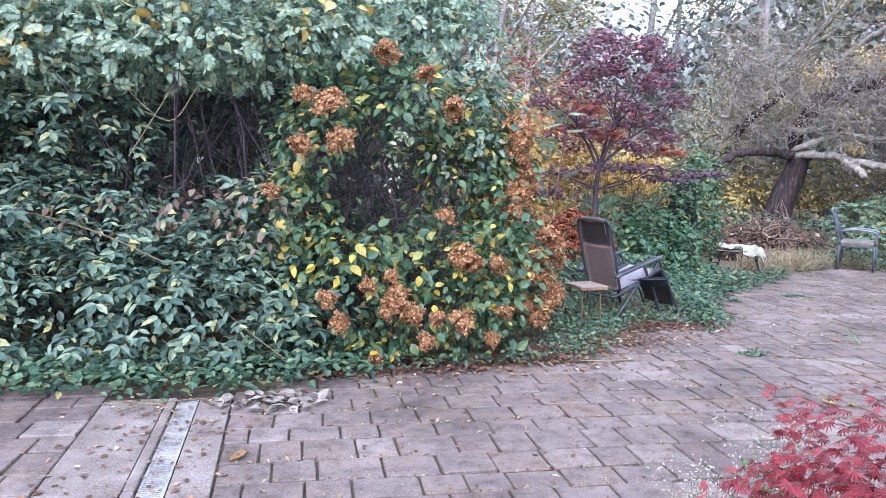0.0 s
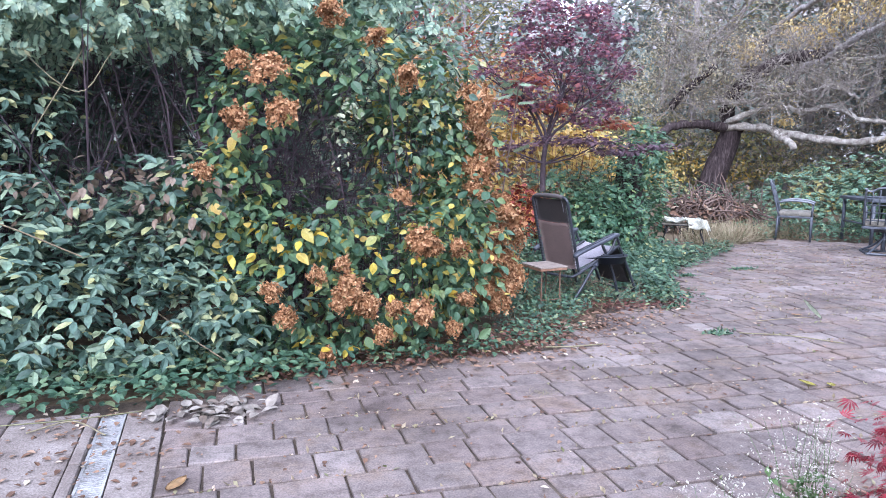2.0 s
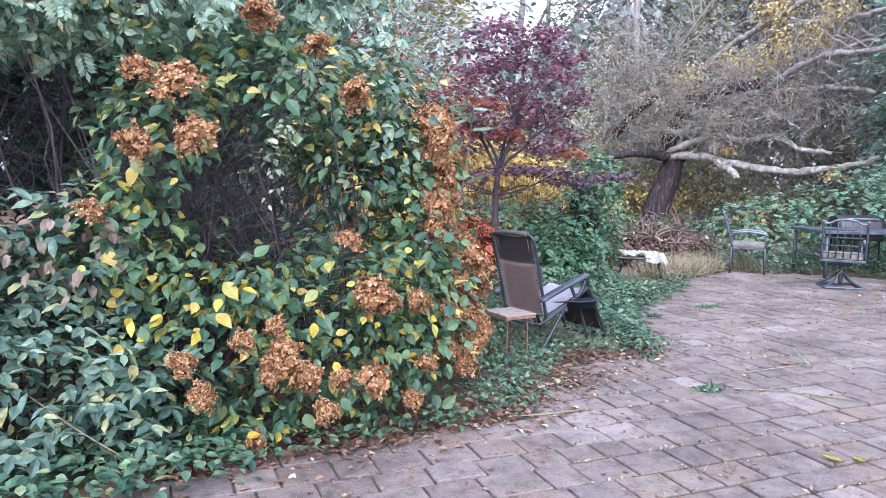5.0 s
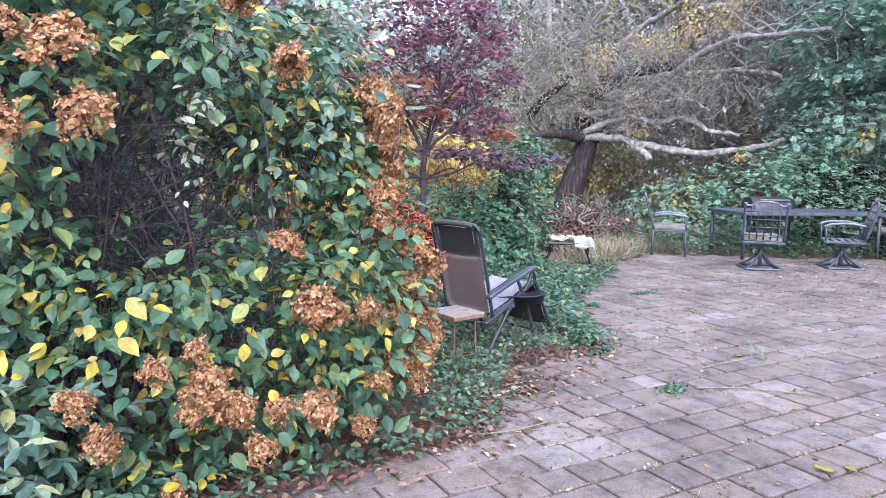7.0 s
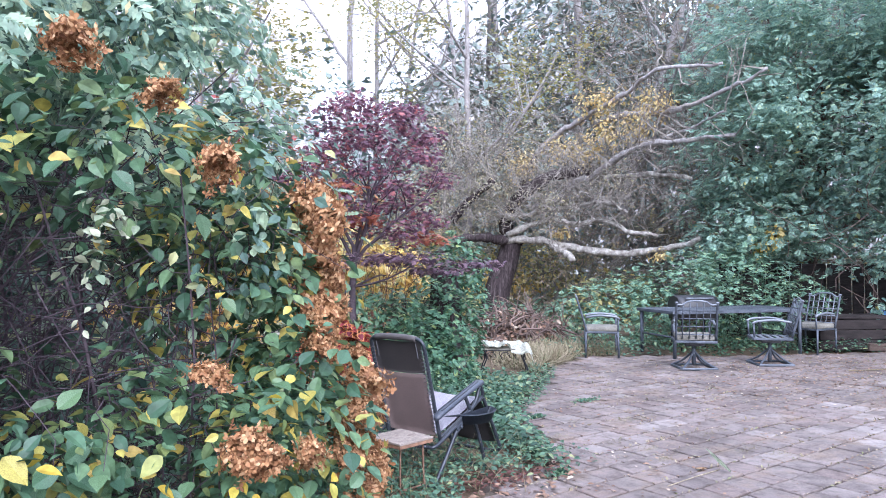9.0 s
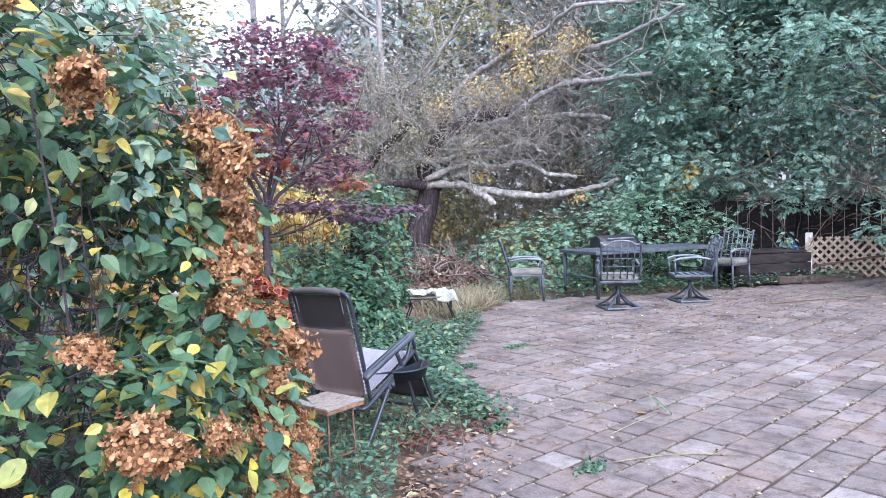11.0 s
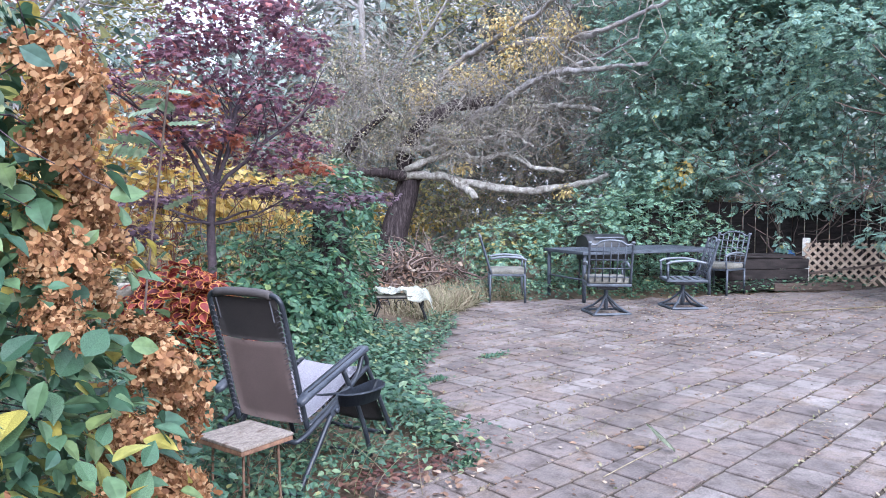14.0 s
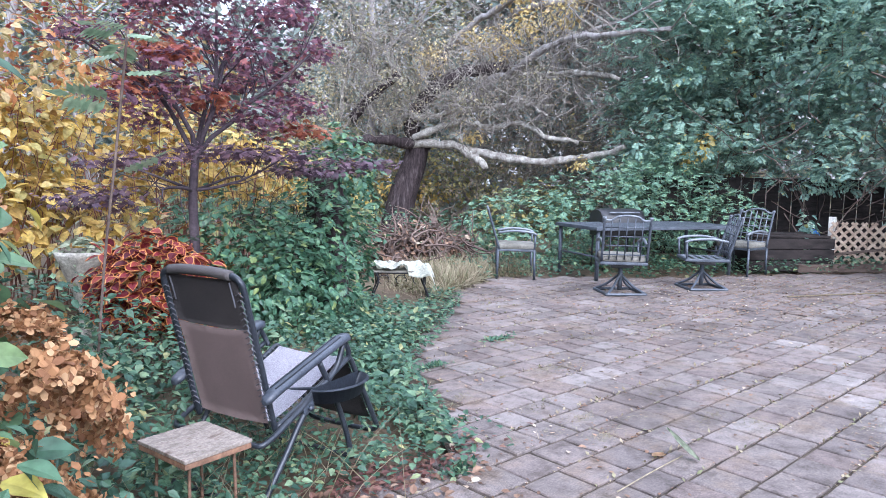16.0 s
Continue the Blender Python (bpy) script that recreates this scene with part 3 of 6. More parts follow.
# ---- recliner ----
def recliner():
    t = thing("recliner_chair", "folding recliner with brown mesh sling and dark steel frame", "reclining chair", 3.566, 7.374, 0, 17)
    W, o = 0.22, 0.258
    back = [(-0.3, 0.285), (-0.325, 0.36), (-0.38, 0.56), (-0.44, 0.77), (-0.478, 0.9)]
    bx, bz = [p[0] for p in back], [p[1] for p in back]
    seat = [(-0.3, 0.3), (-0.1, 0.37), (0.1, 0.448), (0.19, 0.487)]
    foot = [(0.215, 0.478), (0.27, 0.4), (0.36, 0.25), (0.44, 0.11)]
    for s in (-1, 1):
        rail = bar("back_rail", [(x, s * W, z) for x, z in back] + [(-0.489, s * (W - 0.008), 0.935), (-0.494, s * (W - 0.035), 0.955), (-0.495, s * (W - 0.08), 0.96)], 0.0135, M_FRAME, t)
        runs = []
        for i in range(22):
            z = 0.33 + 0.56 * (i + 0.5) / 22
            x = np.interp(z, bz, bx)
            runs.append((np.array([(x - 0.015, s * (W + 0.004), z), (x - 0.018, s * (W - 0.016), z + 0.013), (x - 0.012, s * (W - 0.036), z + 0.002)]), 0.0026))
        V, F = tubes(runs, 4)
        tagged(part("elastic_lacing", tri_mesh("elastic_lacing", V, F, M_LACE), None, rail, "pale elastic cord laced along the rail"), kind="stuff")
        seat_rail = bar("seat_rail", [(x, s * W, z) for x, z in seat] + [(0.225, s * W, 0.475)] + [(x, s * W, z) for x, z in foot[1:]] + [(0.457, s * W, 0.075), (0.463, s * (W - 0.03), 0.052), (0.465, s * (W - 0.08), 0.047)], 0.0135, M_FRAME, t)
        runs = []
        for i in range(16):
            u = -0.27 + 0.45 * i / 15
            z = np.interp(u, [p[0] for p in seat], [p[1] for p in seat])
            runs.append((np.array([(u, s * (W + 0.006), z - 0.002), (u + 0.006, s * (W - 0.018), z + 0.016), (u + 0.012, s * (W - 0.04), z + 0.006)]), 0.0026))
        for i in range(12):
            z = 0.45 - 0.32 * i / 11
            x = np.interp(-z, [-p[1] for p in foot], [p[0] for p in foot])
            runs.append((np.array([(x, s * (W + 0.005), z), (x + 0.012, s * (W - 0.02), z + 0.008), (x + 0.006, s * (W - 0.04), z)]), 0.0026))
        V, F = tubes(runs, 4)
        tagged(part("elastic_lacing", tri_mesh("elastic_lacing", V, F, M_LACE), None, seat_rail), kind="stuff")
        bar("rear_leg", [(-0.43, s * o, 0.012), (-0.29, s * o, 0.175), (-0.145, s * o, 0.345), (0.05, s * o, 0.47), (0.115, s * o, 0.585)], 0.0135, M_FRAME, t)
        bar("front_leg", [(0.19, s * o, 0.012), (0.15, s * o, 0.13), (0.09, s * o, 0.27), (0.0, s * o, 0.43), (-0.06, s * o, 0.53)], 0.0135, M_FRAME, t)
        bar("side_rail", [(-0.42, s * (o - 0.06), 0.262), (-0.395, s * (o - 0.005), 0.272), (-0.2, s * o, 0.35), (0.02, s * o, 0.45), (0.155, s * o, 0.507)], 0.0125, M_FRAME, t)
        bar("arm_strut", [(0.115, s * o, 0.6), (0.155, s * o, 0.54), (0.17, s * (o - 0.015), 0.495)], 0.0125, M_FRAME, t)
        hub = part("pivot_hub", box((-0.145, s * (o - 0.002), 0.352), (0.075, 0.034, 0.045), pose(0, 0, 0, 0, -28, 0), 0.012), M_ARM, t, "dark plastic locking hub")
        bar("locking_knob", [(-0.145, s * (o + 0.012), 0.352), (-0.145, s * (o + 0.03), 0.352)], 0.013, M_ARM, hub, 8, straight=True)
        bm = bmesh.new()
        ring = []
        for x, w, h in ((-0.29, 0.012, 0.012), (-0.272, 0.026, 0.017), (-0.22, 0.03, 0.019), (0.0, 0.03, 0.019), (0.22, 0.033, 0.02), (0.275, 0.03, 0.02), (0.295, 0.014, 0.014)):
            dz = -0.016 * max(0, (abs(x) - 0.2) / 0.1) ** 2 + 0.008
            ring.append([bm.verts.new((x, s * o + a * w, dz + b * h)) for a, b in ((-1, -0.5), (-1, 0.35), (-0.75, 0.85), (-0.35, 0.95), (0.35, 0.95), (0.75, 0.85), (1, 0.35), (1, -0.5), (0.6, -0.9), (-0.6, -0.9))])
        for a, b in zip(ring, ring[1:]):
            for k in range(10):
                bm.faces.new((a[k], a[(k + 1) % 10], b[(k + 1) % 10], b[k])).smooth = True
        bm.faces.new(ring[0])
        bm.faces.new(ring[-1][::-1])
        bmesh.ops.recalc_face_normals(bm, faces=bm.faces[:])
        a = part("armrest", bm, M_ARM, t, "dark ribbed plastic armrest with rounded ends")
        a.matrix_local = pose(-0.135, 0, 0.532, 0, -16.7, 0)
        for k in (-1, 1):
            part("rib", box((0.0, s * o + k * 0.014, 0.0275), (0.45, 0.007, 0.006), bevel=0.002), M_FRAME, a)
    bar("top_bar", [(-0.49, -W + 0.03, 0.948), (-0.494, -W + 0.07, 0.961), (-0.496, 0, 0.966), (-0.494, W - 0.07, 0.961), (-0.49, W - 0.03, 0.948)], 0.0135, M_FRAME, t)
    bar("foot_bar", [(0.457, -W, 0.075), (0.463, -W + 0.04, 0.05), (0.465, 0, 0.045), (0.463, W - 0.04, 0.05), (0.457, W, 0.075)], 0.0135, M_FRAME, t)
    bar("rear_loop", [(-0.42, -o + 0.06, 0.262), (-0.432, 0, 0.258), (-0.42, o - 0.06, 0.262)], 0.0125, M_FRAME, t)
    bar("rear_floor_bar", [(-0.43, -o, 0.014), (-0.44, 0, 0.014), (-0.43, o, 0.014)], 0.0135, M_FRAME, t)
    bar("front_floor_bar", [(0.19, -o, 0.014), (0.2, 0, 0.014), (0.19, o, 0.014)], 0.0135, M_FRAME, t)
    bar("cross_bar", [(-0.05, -o, 0.41), (-0.05, 0, 0.37), (-0.05, o, 0.41)], 0.01, M_FRAME, t)

    def sheet(name, prof, w, mat, label, thick=0.006, sag=0.02):
        P = smooth_path([(p[0], 0, p[1]) for p in prof], 5)
        ys = np.linspace(-w, w, 9)
        bm = bmesh.new()
        grid = [[bm.verts.new((p[0] + sag * (1 - (y / w) ** 2) * 0.4 + 0.002 * math.sin(y * 40 + i), y, p[2] - sag * (1 - (y / w) ** 2) * 0.6)) for y in ys] for i, p in enumerate(P)]
        for i in range(len(P) - 1):
            for j in range(8):
                f = bm.faces.new((grid[i][j], grid[i][j + 1], grid[i + 1][j + 1], grid[i + 1][j]))
                f.smooth = True
        bmesh.ops.solidify(bm, geom=bm.faces[:], thickness=thick)
        return part(name, bm, mat, t, label)

    sheet("back_sling", [(-0.312, 0.318), (-0.38, 0.56), (-0.43, 0.735)], W - 0.028, M_SLING, "brown woven mesh back panel")
    head = sheet("head_sling", [(-0.432, 0.738), (-0.462, 0.84), (-0.486, 0.92), (-0.498, 0.95)], W - 0.022, M_SLING_D, "darker headrest pad fabric", 0.012)
    V, F = tubes([(smooth_path([(-0.495, -W + 0.05, 0.957), (-0.499, -0.08, 0.966), (-0.499, 0.08, 0.966), (-0.495, W - 0.05, 0.957)], 6), 0.021)], 10)
    part("top_hem", tri_mesh("top_hem", V, F, M_SLING_D, True), None, head, "fabric sleeve wrapped over the top bar")
    for y in (-0.165, 0.165):
        V, F = tubes([(np.array([(-0.468, y, 0.83), (-0.483, y, 0.88), (-0.5, y, 0.93)]), 0.004)], 4)
        part("strap", tri_mesh("strap", V, F, M_LACE), None, head, "pale edge strap")
    sheet("seat_sling", [(-0.29, 0.32), (-0.1, 0.378), (0.1, 0.456), (0.19, 0.495)], W - 0.03, M_CUSHION, "pale lilac grey seat panel")
    sheet("foot_sling", [(0.218, 0.485), (0.275, 0.405), (0.365, 0.255), (0.435, 0.125)], W - 0.03, M_SLING_D, "dark footrest panel")
    bm = bmesh.new()
    n = 15
    out, low, lip = [], [], []
    for i in range(n):
        a = math.pi * (1 + i / (n - 1))
        c, d = math.cos(a), math.sin(a)
        out.append(bm.verts.new((0.04 + 0.175 * c, -0.272 + 0.12 * d, 0.432)))
        low.append(bm.verts.new((0.04 + 0.15 * c, -0.272 + 0.1 * d, 0.362)))
        lip.append(bm.verts.new((0.04 + 0.187 * c, -0.272 + 0.131 * d, 0.426)))
    for i in range(n - 1):
        bm.faces.new((out[i], out[i + 1], low[i + 1], low[i])).smooth = True
        bm.faces.new((lip[i], lip[i + 1], out[i + 1], out[i]))
    bm.faces.new(low)
    bm.faces.new((out[0], low[0], low[-1], out[-1]))
    bmesh.ops.solidify(bm, geom=bm.faces[:], thickness=0.006)
    part("cup_tray", bm, M_ARM, t, "curved dark plastic side tray")


recliner()


def side_table():
    t = thing("side_table", "small square wooden topped table on rusty thin legs", "side table", 2.92, 6.92, 0, 8)
    part("tabletop", box((0, 0, 0.398), (0.272, 0.295, 0.013), bevel=0.003), M_OLDWOOD, t, "stained pale wood tabletop")
    part("apron", box((0, 0, 0.38), (0.268, 0.29, 0.02), bevel=0.004), M_TEDGE, t)
    for x, y in ((-0.09, -0.1), (0.09, -0.1), (0.09, 0.1), (-0.09, 0.1)):
        bar("leg", [(x, y, 0.372), (x * 1.04, y * 1.04, 0.19), (x * 1.1, y * 1.1, 0)], 0.006, M_RUST, t)
    for y in (-0.105, 0.105):
        bar("stretcher", [(-0.096, y, 0.12), (0, y, 0.118), (0.096, y, 0.12)], 0.005, M_RUST, t)


side_table()


def iron_bench():
    t = thing("garden_bench", "small black wrought iron bench draped with whitish cloth", "bench", 6.75, 10.18, 0, -38)
    for x in (-0.26, 0.26):
        for y in (-0.13, 0.13):
            leg = bar("leg", [(x, y, 0.34), (x * 0.9, y, 0.25), (x * 1.08, y, 0.12), (x * 1.15, y * 1.1, 0)], 0.009, M_IRON, t)
        for k in range(2):
            c = np.array([x, -0.06 + 0.12 * k, 0.24])
            a = np.linspace(0, 5.4, 14)
            P = c + np.stack([0 * a, np.cos(a) * 0.05 * (1 - a / 9), np.sin(a) * 0.06 * (1 - a / 9)], -1)
            bar("scroll", P, 0.005, M_IRON, t, 5, straight=True)
    for k in range(3):
        for s in (-1, 1):
            a = np.linspace(-0.4, 4.2, 12)
            P = np.stack([-0.18 + 0.18 * k + np.cos(a) * 0.055, 0 * a + s * 0.135, 0.27 + np.sin(a) * 0.05], -1)
            bar("scroll", P, 0.005, M_IRON, t, 5, straight=True)
    for y in (-0.13, 0.13):
        bar("seat_rail", [(-0.3, y, 0.345), (0, y, 0.34), (0.3, y, 0.345)], 0.01, M_IRON, t)
    part("seat", box((0, 0, 0.355), (0.6, 0.29, 0.02), bevel=0.006), M_PAD, t, "mildewed pale seat board")
    c = thing("cloth", "crumpled whitish cloth lying over the iron bench", "cloth", 6.75, 10.18, 0, -38)
    xs, ys = np.linspace(-0.29, 0.36, 34), np.linspace(-0.2, 0.18, 22)
    X, Y = np.meshgrid(xs, ys)
    Z = 0.385 + 0.03 * np.sin(X * 21 + Y * 9) * np.sin(Y * 17 + 1) + 0.022 * np.sin(X * 43 + 2) * np.sin(Y * 31) + 0.015 * rng.normal(size=X.shape) * 0.3
    Z = Z + 0.03 - 0.16 * np.clip((X - 0.26) / 0.1, 0, 1) ** 1.5 - 0.1 * np.clip((-0.13 - Y) / 0.07, 0, 1) * (X > 0.05)
    bm = bmesh.new()
    g = [[bm.verts.new((X[i, j] + 0.02 * math.sin(Y[i, j] * 20), Y[i, j] + 0.02 * math.sin(X[i, j] * 17), Z[i, j])) for j in range(34)] for i in range(22)]
    for i in range(21):
        for j in range(33):
            bm.faces.new((g[i][j], g[i][j + 1], g[i + 1][j + 1], g[i + 1][j])).smooth = True
    bmesh.ops.solidify(bm, geom=bm.faces[:], thickness=0.012)
    part("drape", bm, M_SHEET, c)


iron_bench()


# ---- patio furniture ----
def lattice_back(t, w, z0, z1, lean, x0, light):
    """Grid back of a cast chair, leaning back, with an arched paler top."""
    def at(y, z):
        return (x0 - lean * (z - z0), y, z)
    mt = M_CAST_L if light else M_CAST
    b = bar("backrest", [at(-w, z0 - 0.02), at(-w, z1 - 0.06), at(-w, z1)], 0.016, M_CAST, t, 6)
    bar("back_post", [at(w, z0 - 0.02), at(w, z1 - 0.06), at(w, z1)], 0.016, M_CAST, t, 6)
    bar("finial", [at(-w - 0.02, z1), at(-w + 0.02, z1)], 0.018, M_CAST_L, t, 6, straight=True)
    bar("finial", [at(w - 0.02, z1), at(w + 0.02, z1)], 0.018, M_CAST_L, t, 6, straight=True)
    bar("top_rail", [at(-w, z1 - 0.02), at(-w * 0.7, z1 - 0.025), at(-w * 0.45, z1 + 0.015), at(0, z1 + 0.03), at(w * 0.45, z1 + 0.015), at(w * 0.7, z1 - 0.025), at(w, z1 - 0.02)], 0.014, M_CAST_L, t, 6)
    for k in range(5):
        y = w * (-0.68 + 0.34 * k)
        bar("upright_slat", [at(y, z0), at(y, z1 - 0.0)], 0.008, mt, b, 5, straight=True)
    for k in range(4):
        z = z0 + (z1 - z0) * (0.12 + 0.22 * k)
        bar("cross_slat", [at(-w, z), at(w, z)], 0.008, mt, b, 5, straight=True)


def arm_pair(t, w, zs, za, light=True):
    for s in (-1, 1):
        bar("armrest", [(-0.24, s * w, za + 0.0), (-0.05, s * (w + 0.01), za + 0.03), (0.18, s * (w + 0.015), za + 0.015), (0.27, s * w, za - 0.02)], 0.018, M_CAST_L if light else M_CAST, t, 6)
        bar("arm_post", [(0.24, s * w, zs - 0.03), (0.25, s * w, za - 0.015)], 0.014, M_CAST, t, 6, straight=True)


def pad(t, z, label="mildewed beige seat cushion"):
    part("seat_cushion", box((0.01, 0, z), (0.5, 0.5, 0.075), bevel=0.03), M_PAD, t, label)


def fixed_chair(x, y, rz, label, cushion=True, light=False):
    t = thing("patio_chair", label, "chair", x, y, 0, rz, "patio chairs")
    for sx in (-0.24, 0.24):
        for sy in (-0.26, 0.26):
            bar("leg", [(sx, sy, 0.4), (sx * 1.04, sy, 0)], 0.018, M_CAST, t, 6, straight=True)
    part("seat", box((0, 0, 0.39), (0.5, 0.54, 0.03), bevel=0.008), M_CAST, t)
    if cushion:
        pad(t, 0.44)
    lattice_back(t, 0.26, 0.42, 0.93, 0.3, -0.23, light)
    arm_pair(t, 0.243, 0.41, 0.62)
    return t


def swivel_chair(x, y, rz, base_rz, label, cushion=True):
    t = thing("swivel_chair", label, "chair", x, y, 0, rz, "swivel patio chairs")
    c = 0.235
    corners = [(c, c), (c, -c), (-c, -c), (-c, c)]
    q = [(a * math.cos(radians(base_rz)) - b * math.sin(radians(base_rz)), a * math.sin(radians(base_rz)) + b * math.cos(radians(base_rz))) for a, b in corners]
    V, F = tubes([(np.array([(*q[i], 0.018), (*q[(i + 1) % 4], 0.018)]), 0.018) for i in range(4)], 6)
    part("base_ring", tri_mesh("base_ring", V, F, M_CAST), None, t)
    for a, b in q:
        bar("spoke", [(a, b, 0.02), (a * 0.5, b * 0.5, 0.1), (0, 0, 0.24)], 0.016, M_CAST, t, 6)
    bar("pedestal", [(0, 0, 0.04), (0, 0, 0.34)], 0.03, M_CAST, t, 8, straight=True)
    part("swivel_plate", box((0, 0, 0.34), (0.26, 0.26, 0.05), bevel=0.01), M_GRILL, t)
    bm = bmesh.new()
    box_bm(bm, (0, 0.26, 0.385), (0.52, 0.03, 0.035), bevel=0.008)
    box_bm(bm, (0, -0.26, 0.385), (0.52, 0.03, 0.035), bevel=0.008)
    box_bm(bm, (0.25, 0, 0.385), (0.03, 0.52, 0.035), bevel=0.008)
    box_bm(bm, (-0.25, 0, 0.385), (0.03, 0.52, 0.035), bevel=0.008)
    part("seat_frame", bm, M_CAST, t)
    for k in range(5):
        part("seat_strap", box((-0.2 + 0.1 * k, 0, 0.392), (0.055, 0.5, 0.012), bevel=0.004), M_CAST_L if not cushion else M_CAST, t)
    if cushion:
        pad(t, 0.44, "thick pale grey seat cushion")
        part("seat_skirt", box((0, 0, 0.395), (0.5, 0.5, 0.02), bevel=0.008), M_GRILL, t)
    lattice_back(t, 0.26, 0.43, 0.92, 0.28, -0.25, False)
    arm_pair(t, 0.243, 0.4, 0.62)
    return t


fixed_chair(9.3, 10.72, -47, "dark cast metal armchair with beige cushion beside table")
swivel_chair(9.27, 9.06, 40, 12, "dark swivel armchair with pale cushion, back to the patio")
swivel_chair(10.45, 8.6, 128, 12, "dark swivel armchair with bare strap seat, turned sideways", False)
fixed_chair(12.35, 8.9, 172, "dark cast metal armchair with pale lattice back", True, True)


def patio_table():
    t = thing("patio_table", "long dark slatted metal patio table with leaf litter", "table", 9.84, 9.77, 0, -22)
    top = part("tabletop", box((1.19, 0.5, 0.705), (2.38, 0.045, 0.03), bevel=0.006), M_CAST, t)
    for k in range(9):
        part("top_slat", box((1.19, 0.06 + k * 0.11, 0.712), (2.34, 0.09, 0.016), bevel=0.004), M_CAST, top)
    for c, s in (((1.19, 0.0, 0.7), (2.38, 0.05, 0.05)), ((1.19, 1.0, 0.7), (2.38, 0.05, 0.05)), ((0, 0.5, 0.7), (0.05, 1.04, 0.05)), ((2.38, 0.5, 0.7), (0.05, 1.04, 0.05))):
        part("table_rim", box(c, s, bevel=0.01), M_CAST, t)
    for x in (0.04, 2.34):
        for y in (0.04, 0.96):
            bar("leg", [(x, y, 0.68), (x, y, 0)], 0.028, M_CAST, t, 8, straight=True)
        bar("stretcher", [(x, 0.04, 0.32), (x, 0.96, 0.32)], 0.014, M_CAST, t, 6, straight=True)


patio_table()


def grill():
    t = thing("charcoal_grill", "black enamel grill with closed lid behind the table", "grill", 11.25, 10.35, -0.08, -28)
    bm = bmesh.new()
    P = [(-0.22, 0.78), (-0.21, 0.88), (-0.14, 0.97), (0, 1.0), (0.14, 0.97), (0.21, 0.88), (0.22, 0.78)]
    g = [[bm.verts.new((x, p[0] * (1 if abs(x) < 0.3 else 0.93), p[1] if abs(x) < 0.3 else 0.78 + (p[1] - 0.78) * 0.94)) for p in P] for x in (-0.36, -0.29, 0.29, 0.36)]
    for i in range(3):
        for j in range(6):
            bm.faces.new((g[i][j], g[i + 1][j], g[i + 1][j + 1], g[i][j + 1])).smooth = True
    bm.faces.new(g[0])
    bm.faces.new(g[3][::-1])
    part("lid", bm, M_GRILL, t, "rounded black lid")
    part("lid_handle", box((0, -0.21, 0.95), (0.5, 0.03, 0.02), bevel=0.006), M_CAST_L, t)
    part("firebox", box((0, 0, 0.68), (0.7, 0.42, 0.18), bevel=0.02), M_GRILL, t)
    part("side_shelf", box((-0.48, 0, 0.74), (0.24, 0.36, 0.025), bevel=0.006), M_GRILL, t)
    for x in (-0.3, 0.3):
        for y in (-0.17, 0.17):
            bar("leg", [(x, y, 0.6), (x * 1.05, y * 1.05, 0)], 0.014, M_GRILL, t, 6, straight=True)


grill()


# ---- timber, lattice and odds by the back edge ----
def timber_corner():
    t = thing("planter_box", "dark rotting timber planter box at the patio edge", "planter", 13.4, 8.75, 0, -32)
    for k in range(3):
        part("side_board", box((0, -0.3, 0.09 + 0.17 * k), (1.5, 0.05, 0.16), bevel=0.008), M_BOX, t)
        part("end_board", box((-0.73, 0, 0.09 + 0.17 * k), (0.05, 0.55, 0.16), bevel=0.008), M_BOX, t)
        part("end_board", box((0.73, 0, 0.09 + 0.17 * k), (0.05, 0.55, 0.16), bevel=0.008), M_BOX, t)
    part("back_board", box((0, 0.3, 0.26), (1.5, 0.05, 0.5), bevel=0.008), M_BOX, t)
    p = thing("plank_stack", "weathered brown planks lying on the timber planter", "planks", 13.4, 8.75, 0.52, -30)
    for k in range(4):
        part("plank", box((0.05 * k, -0.24 + 0.15 * k, 0.02 + 0.012 * (k % 2)), (1.3 - 0.2 * (k % 3), 0.12, 0.03), pose(0, 0, 0, 0, 0, 4 * k - 6), 0.004), M_BOX, p)
    b = thing("log", "grey timber edging along the patio border", "log", 13.9, 7.95, 0, -35)
    part("beam", box((0, 0, 0.06), (1.6, 0.1, 0.12), bevel=0.012), M_PLANK, b)
    f = thing("fence_panel", "dark brown board fence behind the vines", "fence", 15.3, 9.4, 0, -55)
    for k in range(22):
        part("board", box((-2.4 + 0.22 * k, 0, 0.72), (0.2, 0.022, 1.44), bevel=0.004), M_BOX, f)
    s = thing("plastic_post", "pale square post standing beside the lattice", "post", 14.5, 8.32, 0, 10)
    part("shaft", box((0, 0, 0.41), (0.11, 0.11, 0.82), pose(0, 0, 0, 0, -3, 0), 0.008), M_POST, s)
    part("foot_brace", box((-0.12, -0.02, 0.2), (0.09, 0.09, 0.42), pose(0, 0, 0, 0, 14, 0), 0.008), M_POST, s)
    u = thing("tarp", "blue plastic tarp bundled behind the post", "tarp", 14.62, 8.75, 0, 0)
    bm = bmesh.new()
    bmesh.ops.create_icosphere(bm, subdivisions=3, radius=1)
    for v in bm.verts:
        k = 1 + 0.13 * noise.noise(v.co * 3.1) + 0.06 * noise.noise(v.co * 9)
        v.co = Vector((v.co.x * 0.3 * k, v.co.y * 0.25 * k, 0.3 + v.co.z * 0.3 * k))
    part("bundle", bm, M_BLUE, u)


timber_corner()


